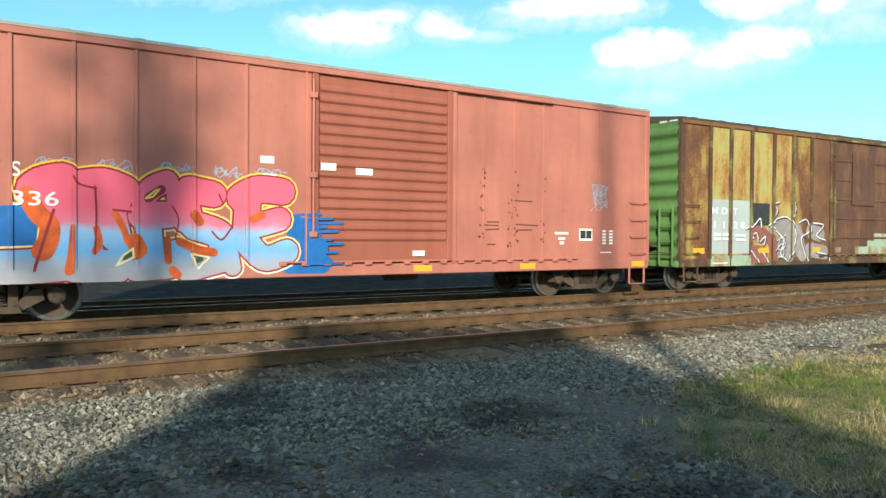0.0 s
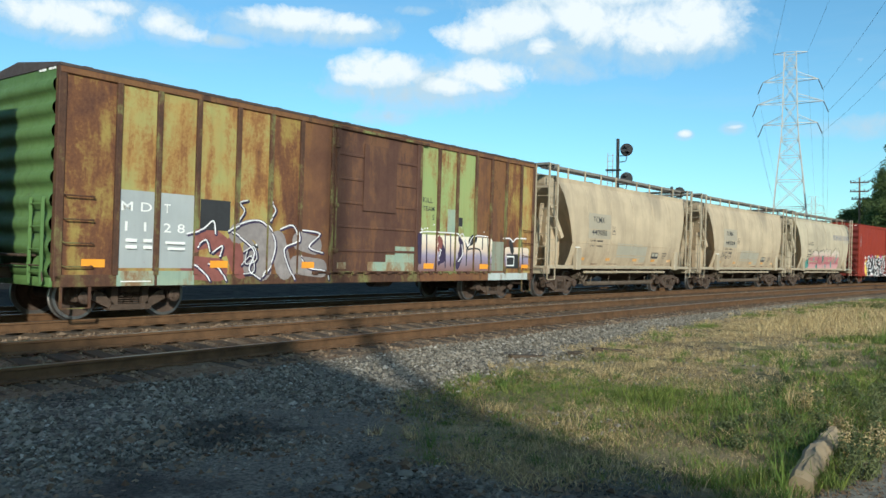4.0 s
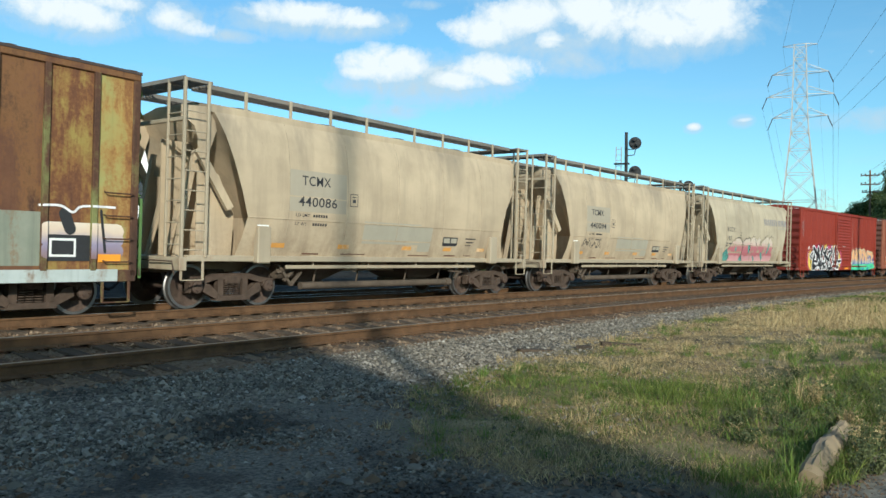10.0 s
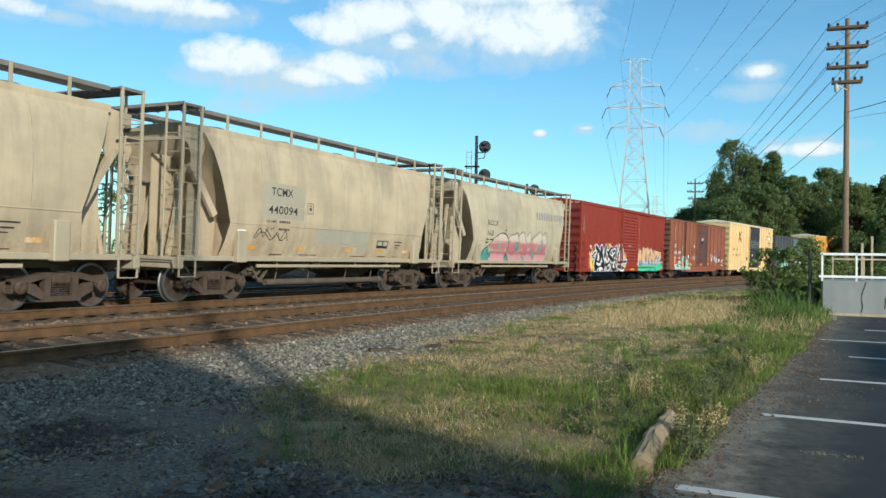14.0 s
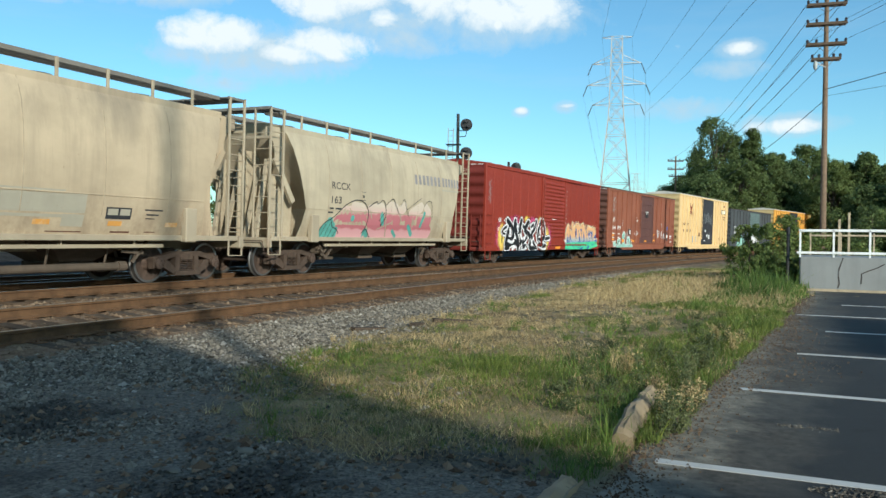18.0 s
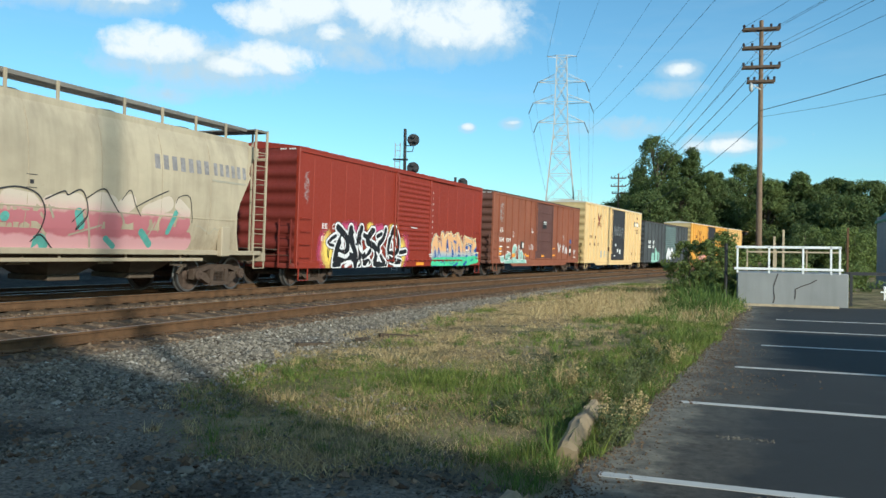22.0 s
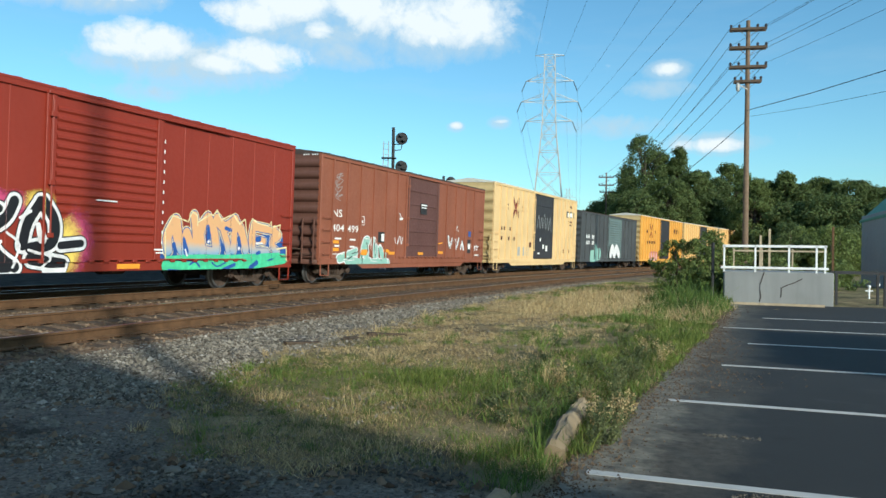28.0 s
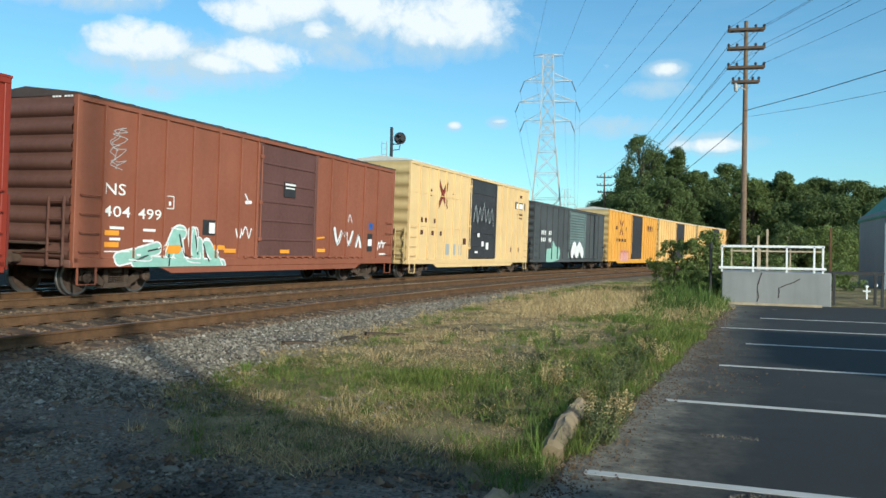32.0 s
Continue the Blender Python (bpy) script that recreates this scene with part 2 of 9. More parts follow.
# ---- the line: two canted tracks on a long right-hand curve ----
R_LINE, LAT_LINE, CANT = 465.7, 14.32, 0.0221
NEAR_OFF, NEAR_DZ, NEAR_CANT = 4.296, -0.1165, 0.0933


def on_line(s, lat=0.0, z=0.0):
    """The point s metres along the train's track, lat towards the eye."""
    a = s / R_LINE
    return Vector((-LAT_LINE + R_LINE - (R_LINE - lat) * math.cos(a), (R_LINE - lat) * math.sin(a), z))


def line_pose(s, lat=0.0, z=0.0, cant=0.0):
    p = on_line(s, lat, z)
    return pose(p.x, p.y, p.z, math.degrees(cant), 0, 90 - math.degrees(s / R_LINE))


def lat_of(x, y):
    return R_LINE - math.hypot(x - (R_LINE - LAT_LINE), y)


# ---- ground ----
LAT_PROFILE = [(-400, 0.7), (-60, 0.7), (-14, 0.35), (-6, -0.25), (-3.2, -0.42), (-2.0, -0.24), (0, -0.225), (1.6, -0.25), (2.2, -0.27), (2.9, -0.2), (4.3, -0.325), (5.5, -0.42), (6.2, -0.47), (7.4, -0.5), (9.0, -0.48), (11.0, -0.45), (13.2, -0.44), (30, -0.44), (400, -0.2)]


def ground_z(x, y):
    lat = lat_of(x, y)
    return float(np.interp(lat, [p[0] for p in LAT_PROFILE], [p[1] for p in LAT_PROFILE]))


def bend(y):
    yy = max(-170.0, min(170.0, y))
    return R_LINE - math.sqrt(R_LINE ** 2 - yy * yy)


def steps(a, b, fine, fa, fb, grow=1.35):
    """Lines from a to b, fine between fa and fb and ever wider outside."""
    out = list(np.arange(fa, fb + 1e-6, fine))
    d, v = fine, fb
    while v < b:
        d *= grow
        v += d
        out.append(min(v, b))
    d, v = fine, fa
    while v > a:
        d *= grow
        v -= d
        out.insert(0, max(v, a))
    return out


def gravel_nodes(n, co):
    """Crushed stone: cells of grey with darker joints."""
    v = n.add("ShaderNodeTexVoronoi", {"Vector": co, "Scale": 24.0})
    cell = n.add("ShaderNodeSeparateColor", {0: v.outputs["Color"]}).outputs[0]
    col = n.mix(cell, (0.045, 0.039, 0.032), (0.23, 0.205, 0.168))
    h = n.math("SUBTRACT", 1.0, v.outputs["Distance"])
    return col, h


def ground_material():
    m, n = surface("trackside_ground")
    co = world_co(n)
    sep = n.add("ShaderNodeSeparateXYZ", {0: co})
    dx = n.math("SUBTRACT", sep.outputs[0], R_LINE - LAT_LINE)
    lat = n.math("SUBTRACT", R_LINE, n.math("SQRT", n.math("ADD", n.math("MULTIPLY", dx, dx), n.math("MULTIPLY", sep.outputs[1], sep.outputs[1]))))
    big = n.noise(co, 0.35, 5.0, 0.6)
    mid = n.noise(co, 2.2, 6.0, 0.65)
    fine = n.noise(co, 30.0, 5.0, 0.7)
    stone, h = gravel_nodes(n, co)
    soil = n.mix(n.ramp(mid, 0.3, 0.7), (0.07, 0.055, 0.032), (0.20, 0.15, 0.085))
    straw = n.mix(n.ramp(n.noise(co, 1.1, 5.0, 0.6), 0.38, 0.6), soil, (0.42, 0.315, 0.17))
    straw = n.mix(n.ramp(fine, 0.45, 0.65, 0.0, 0.5), straw, (0.05, 0.042, 0.026))
    turf = n.mix(n.ramp(big, 0.42, 0.6, 0.0, 0.6), straw, (0.075, 0.095, 0.03))
    # worn, oily grey grit by the eye
    grit = n.mix(n.ramp(fine, 0.35, 0.65), (0.06, 0.055, 0.046), (0.25, 0.22, 0.175))
    oily = n.ramp(n.noise(n.scaled(co, 1, 1, 1, (7, 2, 0)), 0.8, 5.0, 0.6), 0.52, 0.64, 0.0, 0.75)
    grit = n.mix(oily, grit, (0.03, 0.029, 0.028))
    wob = n.math("MULTIPLY", n.math("SUBTRACT", mid, 0.5), 1.8)
    wob2 = n.math("MULTIPLY", n.math("SUBTRACT", big, 0.5), 5.0)
    lw = n.math("ADD", n.math("ADD", lat, wob), wob2)
    left = n.math("MULTIPLY", n.math("MAXIMUM", n.math("SUBTRACT", -3.8, sep.outputs[0]), 0.0), 1.1)
    y_in = n.ramp(n.math("SUBTRACT", n.math("ADD", sep.outputs[1], n.math("MULTIPLY", wob2, 0.5)), left), 4.2, 5.6)
    near = n.mix(y_in, grit, turf)
    edge = n.ramp(sep.outputs[1], 5.0, 30.0, 0.0, 2.3)
    c = n.mix(n.ramp(n.math("ADD", lw, edge), 8.1, 8.9), stone, near)
    rust = n.mix(n.ramp(n.noise(co, 5.0, 5.0, 0.6), 0.35, 0.65), (0.17, 0.095, 0.05), (0.26, 0.17, 0.10))
    dusty = n.ramp(n.math("ADD", lat, n.math("MULTIPLY", wob, 0.3)), 5.6, 6.3)
    inner = n.mix(0.62, stone, rust)
    c = n.mix(dusty, inner, c)
    # past the train: near-black, with the deep shade there put into the colour
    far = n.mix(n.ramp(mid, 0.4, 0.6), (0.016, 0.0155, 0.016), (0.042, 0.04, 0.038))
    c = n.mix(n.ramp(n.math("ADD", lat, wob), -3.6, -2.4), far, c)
    hh = n.math("ADD", n.math("MULTIPLY", h, 0.7), fine)
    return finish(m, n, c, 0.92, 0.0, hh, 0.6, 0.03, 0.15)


def ground():
    xs = steps(-2500, 2500, 0.28, -22, 6, 1.4)
    ys = steps(-2500, 2500, 0.5, -6, 46, 1.25)
    xs, ys = np.array(xs), np.array(ys)
    v = []
    for y in ys:
        b = bend(float(y))
        for x0 in xs:
            x = x0 + b
            z = ground_z(x, y)
            if -22 <= x0 <= 6 and -6 <= y <= 46:
                z += 0.025 * noise.noise(Vector((x * 0.8, y * 0.8, 0))) + 0.012 * noise.noise(Vector((x * 3, y * 3, 5)))
            v.append((x, float(y), z))
    w = len(xs)
    f = [(j * w + i, j * w + i + 1, (j + 1) * w + i + 1, (j + 1) * w + i) for j in range(len(ys) - 1) for i in range(w - 1)]
    g = Geo()
    g.v, g.f = v, f
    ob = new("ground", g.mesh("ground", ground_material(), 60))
    return tagged(ob, "uneven ground of ballast, grit and patchy grass beside the tracks", "ground", kind="structure")


ground()


# ---- rails and ties ----
def steel_material(name, side):
    m, n = surface(name)
    co = world_co(n)
    a = n.noise(co, 4.0, 6.0, 0.65)
    b = n.noise(co, 40.0, 4.0, 0.6)
    c = n.mix(n.ramp(a, 0.3, 0.7), tuple(x * 0.6 for x in side), tuple(x * 1.35 for x in side))
    return finish(m, n, c, 0.8, 0.0, b, 0.25, 0.004, 0.3)


M_RAIL = steel_material("rusty_rail_steel", (0.115, 0.062, 0.03))
M_RAILTOP = plain("worn_rail_head", (0.34, 0.31, 0.28), 0.38, 0.85, 0.2, 12.0, 0.05)


def tie_material():
    m, n = surface("creosoted_tie_wood")
    co = n.scaled(obj_co(n), 1, 1, 1)
    g = n.noise(n.scaled(co, 6, 0.8, 6), 4.0, 6.0, 0.7)
    rnd = n.add("ShaderNodeObjectInfo").outputs["Random"]
    c = n.mix(n.ramp(g, 0.3, 0.7), (0.032, 0.026, 0.021), (0.115, 0.088, 0.065))
    c = n.mix(n.math("MULTIPLY", rnd, 0.5), c, (0.11, 0.072, 0.045))
    return finish(m, n, c, 0.9, 0.0, g, 0.5, 0.01, 0.15)


M_TIE = tie_material()
RAIL_PROFILE = [(-0.07, -0.172), (0.07, -0.172), (0.07, -0.16), (0.012, -0.138), (0.012, -0.045), (0.036, -0.034), (0.036, -0.008), (0.028, 0.0), (-0.028, 0.0), (-0.036, -0.008), (-0.036, -0.034), (-0.012, -0.045), (-0.012, -0.138), (-0.07, -0.16)]


def track(name, lat0, dz, cant, s0, s1, label, ties=True):
    top = thing(name, label, "railway track", kind="structure")
    ss = np.arange(s0, s1 + 0.1, 4.0)
    for side in (-0.7525, 0.7525):
        g = Geo()
        rings = []
        for s in ss:
            m = line_pose(s, lat0, dz, cant)
            rings.append([m @ Vector((0, side + u, w)) for u, w in RAIL_PROFILE])
        g.loft(rings)
        ob = part("rail", g, [M_RAIL, M_RAILTOP], top)
        k = len(RAIL_PROFILE)
        for i, p in enumerate(ob.data.polygons):
            if i < (len(rings) - 1) * k and i % k == 7:
                p.material_index = 1
    if not ties:
        return top
    tie_mesh = Geo().slab(-0.115, 0.115, -1.3, 1.3, -0.35, -0.172, 0.012).mesh("tie", M_TIE)
    plate = Geo()
    for side in (-0.7525, 0.7525):
        plate.slab(-0.09, 0.09, side - 0.17, side + 0.17, -0.175, -0.158, 0.004)
        for u in (-0.1, 0.1):
            plate.slab(-0.05, -0.02, side + u - 0.015, side + u + 0.015, -0.165, -0.135, 0.004)
            plate.slab(0.02, 0.05, side + u - 0.015, side + u + 0.015, -0.165, -0.135, 0.004)
    plate_mesh = plate.mesh("tie_plate", M_RAIL)
    rest = Geo()
    rng = random.Random(lat0)
    s = s0 + 0.3
    count = 0
    while s < s1:
        m = line_pose(s + rng.uniform(-0.03, 0.03), lat0 + rng.uniform(-0.05, 0.05), dz, cant) @ pose(0, 0, rng.uniform(-0.012, 0.0), 0, 0, rng.uniform(-1.2, 1.2))
        if -6 < s < 62:
            ob = part("tie", tie_mesh, None, top)
            ob.matrix_basis = m
            pl = part("tie_plate", plate_mesh, None, ob)
            count += 1
        else:
            rest.box(-0.115, 0.115, -1.3, 1.3, -0.35, -0.172, m)
        s += 0.54
    ob = part("far_ties", rest, M_TIE, top)
    tagged(ob, kind="stuff")
    return top


track("track_near", NEAR_OFF, NEAR_DZ, NEAR_CANT, -40, 240, "railway track of rusty rails on dark wooden ties")
track("track_far", 0.0, 0.0, CANT, -40, 240, "railway track of rusty rails that carries the freight train")
track("track_rear", -4.4, -0.1, 0.02, -40, 240, "third railway track in shade beyond the train", False)


# ---- rolling stock: shared pieces ----
def prism(g, pts, y0, y1):
    """A flat outline in x and z, given depth along y."""
    k = len(pts)
    p = [(x, y0, z) for x, z in pts] + [(x, y1, z) for x, z in pts]
    g.poly(p, [tuple(range(k)), tuple(range(2 * k - 1, k - 1, -1))] + [(i, k + i, k + (i + 1) % k, (i + 1) % k) for i in range(k)])
    return g


M_CAST = plain("dusty_cast_steel", (0.078, 0.052, 0.037), 0.85, 0.0, 0.35, 7.0, 0.3)
M_DARKSTEEL = plain("grimy_underframe_steel", (0.055, 0.045, 0.04), 0.85, 0.0, 0.35, 6.0, 0.3)
M_WHEEL = plain("rusted_wheel_plate", (0.09, 0.06, 0.045), 0.8, 0.2, 0.4, 9.0, 0.2)
M_TREAD = plain("bright_wheel_tread", (0.26, 0.245, 0.235), 0.42, 0.85, 0.1, 9.0, 0.05)
M_WHITE = weathered("white_stencil_paint", (0.80, 0.79, 0.76), amount=0.1, fade=0.08, dirt=0.15, spots=0.1)
M_BLACKPAINT = weathered("black_paint", (0.028, 0.028, 0.030), amount=0.05, fade=0.2, dirt=0.2, spots=0.05)
M_ORANGE = weathered("orange_reflector_tape", (0.85, 0.33, 0.03), amount=0.05, fade=0.1, dirt=0.2, spots=0.1, rough=0.4)
M_ORANGEDUST = weathered("dust_caked_orange_tape", (0.62, 0.30, 0.07), rust=(0.42, 0.33, 0.22), amount=0.6, fade=0.1, dirt=0.5, spots=0.4)
M_GREYPATCH = weathered("grey_paint_patch", (0.36, 0.38, 0.38), amount=0.1, fade=0.15, dirt=0.25)
MESHES = {}


def wheelset_mesh(r):
    key = ("wheelset", r)
    if key not in MESHES:
        g = Geo()
        for s in (-1, 1):
            prof = [(0.10, 0.62), (0.13, 0.64), (0.14, 0.70), (r - 0.13, 0.735), (r - 0.06, 0.70), (r + 0.028, 0.69), (r + 0.026, 0.72), (r, 0.735), (r - 0.006, 0.82), (r - 0.06, 0.822), (r - 0.10, 0.79), (0.17, 0.765), (0.13, 0.82), (0.10, 0.83)]
            g.turned([(a, s * b) for a, b in prof], "y", 36)
        g.turned([(0.085, -0.62), (0.085, 0.62)], "y", 14)
        for s in (-1, 1):
            g.turned([(0.075, s * 0.82), (0.075, s * 1.08), (0.11, s * 1.085), (0.125, s * 1.10), (0.125, s * 1.17), (0.09, s * 1.19), (0.05, s * 1.19)], "y", 16)
            for k in range(3):
                a = k * 2.094
                g.rod((0.065 * math.cos(a), s * 1.185, 0.065 * math.sin(a)), (0.065 * math.cos(a), s * 1.21, 0.065 * math.sin(a)), 0.02, n=6)
        me = g.mesh("wheelset", [M_WHEEL, M_TREAD], 35)
        for p in me.polygons:
            c = p.center
            if math.hypot(c.x, c.z) > r - 0.035:
                p.material_index = 1
        MESHES[key] = me
    return MESHES[key]


def side_frame_mesh(wb):
    key = ("frame", wb)
    if key not in MESHES:
        g = Geo()
        h = wb / 2
        y0, y1 = -0.075, 0.075
        prism(g, [(-h - 0.16, 0.50), (-h - 0.16, 0.60), (-h + 0.16, 0.64), (-0.42, 0.72), (0.42, 0.72), (h - 0.16, 0.64), (h + 0.16, 0.60), (h + 0.16, 0.50), (h - 0.2, 0.53), (0.4, 0.60), (-0.4, 0.60), (-h + 0.2, 0.53)], y0, y1)
        for s in (-1, 1):
            prism(g, [(s * (h - 0.2), 0.53), (s * (h - 0.16), 0.36), (s * (h - 0.24), 0.32), (s * 0.36, 0.18), (s * 0.30, 0.27), (s * (h - 0.34), 0.50)], y0, y1)
            prism(g, [(s * (h + 0.16), 0.56), (s * (h + 0.16), 0.34), (s * (h + 0.11), 0.34), (s * (h + 0.11), 0.52)], y0, y1)
            prism(g, [(s * 0.24, 0.60), (s * 0.37, 0.60), (s * 0.37, 0.2), (s * 0.24, 0.2)], y0, y1)
            prism(g, [(s * (h - 0.13), 0.55), (s * (h + 0.13), 0.55), (s * (h + 0.13), 0.45), (s * (h - 0.13), 0.45)], -0.09, 0.1)
        prism(g, [(-0.42, 0.17), (0.42, 0.17), (0.38, 0.27), (-0.38, 0.27)], -0.12, 0.12)
        MESHES[key] = g.mesh("side_frame", M_CAST)
    return MESHES[key]


def spring_mesh():
    if "spring" not in MESHES:
        g = Geo()
        for x in (-0.15, 0.0, 0.15):
            for k in range(6):
                g.turned([(0.066, 0.275 + k * 0.042), (0.074, 0.285 + k * 0.042), (0.066, 0.297 + k * 0.042), (0.05, 0.29 + k * 0.042)], "z", 10, (x, 0, 0))
        MESHES["spring"] = g.mesh("spring_nest", M_CAST, 60)
    return MESHES["spring"]


def bolster_mesh():
    if "bolster" not in MESHES:
        g = Geo()
        g.slab(-0.2, 0.2, -1.12, 1.12, 0.5, 0.68, 0.03)
        g.slab(-0.24, 0.24, -0.5, 0.5, 0.6, 0.78, 0.03)
        for s in (-1, 1):
            g.slab(s * 0.55 - 0.05, s * 0.55 + 0.05, -0.9, 0.9, 0.36, 0.46, 0.02)
        MESHES["bolster"] = g.mesh("truck", M_CAST)
    return MESHES["bolster"]


WHEELS = []  # wheelsets to roll: object, place on its truck, radius


def truck(car, x, r=0.42, wb=1.78):
    tr = part("truck", bolster_mesh(), None, car, "dusty cast steel freight truck")
    tr.location = (x, 0, 0)
    for s in (-1, 1):
        f = part("side_frame", side_frame_mesh(wb), None, tr)
        f.location = (0, s * 1.03, 0)
        sp = tagged(part("spring_nest", spring_mesh(), None, tr), kind="stuff")
        sp.location = (0, s * 1.03, 0)
        w = part("wheelset", wheelset_mesh(r), None, tr)
        w.location = (s * wb / 2, 0, r)
        WHEELS.append((w, (s * wb / 2, 0, r), r))
    for s in (-1, 1):
        for k in (-1, 1):
            b = part("brake_shoe", brake_mesh(), None, tr)
            b.matrix_basis = pose(k * (wb / 2 - r - 0.035), s * 0.77, r, 0, 0, 0 if k < 0 else 180)
    return tr


def brake_mesh():
    if "shoe" not in MESHES:
        g = Geo()
        g.slab(-0.03, 0.03, -0.05, 0.05, -0.17, 0.17, 0.01)
        g.slab(0.02, 0.10, -0.04, 0.04, -0.06, 0.06, 0.01)
        MESHES["shoe"] = g.mesh("brake_shoe", M_CAST)
    return MESHES["shoe"]


def coupler(car, x, s):
    """A knuckle coupler at an end; s is the way it points."""
    g = Geo()
    g.slab(min(x - s * 0.5, x + s * 0.35), max(x - s * 0.5, x + s * 0.35), -0.09, 0.09, 0.72, 0.92, 0.02)
    g.slab(min(x + s * 0.3, x + s * 0.6), max(x + s * 0.3, x + s * 0.6), -0.17, 0.05, 0.68, 0.98, 0.05)
    g.slab(min(x + s * 0.45, x + s * 0.66), max(x + s * 0.45, x + s * 0.66), -0.02, 0.16, 0.7, 0.96, 0.05)
    ob = part("coupler", g, M_CAST, car, "rusty knuckle coupler")
    h = Geo()
    pts = [(x + s * 0.1, 0.3, 0.72), (x + s * 0.3, 0.28, 0.5), (x + s * 0.5, 0.26, 0.36), (x + s * 0.65, 0.22, 0.42)]
    for a, b in zip(pts, pts[1:]):
        h.rod(a, b, 0.025, n=7)
    part("air_hose", h, M_BLACKPAINT, car)
    lv = Geo()
    pts = [(x + s * 0.14, -1.42, 0.72), (x + s * 0.16, -1.36, 0.98), (x + s * 0.18, -0.3, 0.98), (x + s * 0.3, -0.15, 0.95)]
    for a, b in zip(pts, pts[1:]):
        lv.rod(a, b, 0.014, n=6)
    part("uncoupling_lever", lv, M_CAST, car)


def rungs(car, x0, x1, zs, y, mat, out=0.09):
    """Grab irons on a side: each one bent bar."""
    for z in zs:
        g = Geo()
        yo = y - out if y < 0 else y + out
        for a, b in (((x0, y, z + 0.02), (x0, yo, z)), ((x0, yo, z), (x1, yo, z)), ((x1, yo, z), (x1, y, z + 0.02))):
            g.rod(a, b, 0.013, n=6)
        part("grab_iron", g, mat, car)


def stirrup(car, x0, x1, z, y, mat):
    g = Geo()
    for a, b in (((x0, y, z), (x0, y, z - 0.38)), ((x0, y, z - 0.38), (x1, y, z - 0.38)), ((x1, y, z - 0.38), (x1, y, z))):
        g.bar(a, b, 0.05, 0.018)
    part("stirrup_step", g, mat, car)


def lettering(car, text, size, x, z, mat, y=-1.497, name="lettering", width=None, lean=0.0):
    """Words in the built-in font, laid on a side that faces the near track."""
    cu = bpy.data.curves.new("words", "FONT")
    cu.body, cu.size, cu.align_x, cu.align_y = text, size, "LEFT", "BOTTOM_BASELINE"
    cu.space_character, cu.resolution_u, cu.offset = 1.05, 3, size * 0.006
    tmp = bpy.data.objects.new("words", cu)
    me = bpy.data.meshes.new_from_object(tmp)
    bpy.data.objects.remove(tmp)
    bpy.data.curves.remove(cu)
    vs = np.zeros(len(me.vertices) * 3)
    me.vertices.foreach_get("co", vs)
    vs = vs.reshape(-1, 3)
    k = 1.0 if width is None else width / max(1e-6, vs[:, 0].max() - vs[:, 0].min())
    yf = y if callable(y) else (lambda zz: y)
    for i, q in enumerate(me.vertices):
        zz = z + vs[i, 1]
        q.co = (x + (vs[i, 0] - vs[:, 0].min()) * k, yf(zz), zz)
    me.materials.clear()
    me.materials.append(mat)
    me.name = name
    return tagged(part(name, me, None, car), kind="stuff")


def bars(car, rows, mat, y=-1.498, name="stencil"):
    """Small stencilled writing too worn to read: plain bars x0, x1, z, height."""
    g = Geo()
    yf = y if callable(y) else (lambda zz: y)
    for x0, x1, z, h in rows:
        g.poly([(x0, yf(z), z), (x1, yf(z), z), (x1, yf(z + h), z + h), (x0, yf(z + h), z + h)], [(0, 1, 2, 3)])
    return tagged(part(name, g.mesh(name, mat), None, car), kind="stuff")


def plate(car, x0, x1, z0, z1, mat, y=-1.5, t=0.004, name="reflector"):
    yf = y(z0 * 0.5 + z1 * 0.5) if callable(y) else y
    return part(name, Geo().box(x0, x1, yf - t, yf + 0.004, z0, z1), mat, car)


REGIONS = {}


def facets(car, posts, post_w, post_d, sill, half, doors):
    """The flat facets of a box car's side on which paint lies: x0, x1, z0, z1, depth."""
    low = sill + 0.21
    out = [(-half, half, sill - 0.3, sill, 99.0), (-half, half, sill, low, -1.531)]
    spans = [(p - post_w / 2, p + post_w / 2, -1.496 - post_d) for p in posts] + [(d[0] - 0.1, d[1] + 0.1, -1.579) for d in doors] + [(-half - 0.02, -half + 0.12, -1.531), (half - 0.12, half + 0.02, -1.531)]
    spans.sort()
    x = -half
    for a, b, y in spans:
        if a > x:
            out.append((x, a, low, 9.0, -1.4955))
        out.append((max(a, x), b, low, 9.0, y))
        x = max(x, b)
    REGIONS[car.name] = [r for r in out if r[4] < 9]


def clip(poly, axis, limit, keep_above):
    """A convex outline cut at one line."""
    out = []
    for i, p in enumerate(poly):
        q = poly[(i + 1) % len(poly)]
        a, b = (p[axis] - limit, q[axis] - limit) if keep_above else (limit - p[axis], limit - q[axis])
        if a >= 0:
            out.append(p)
        if (a > 0 > b) or (a < 0 < b):
            k = a / (a - b)
            out.append((p[0] + (q[0] - p[0]) * k, p[1] + (q[1] - p[1]) * k))
    return out


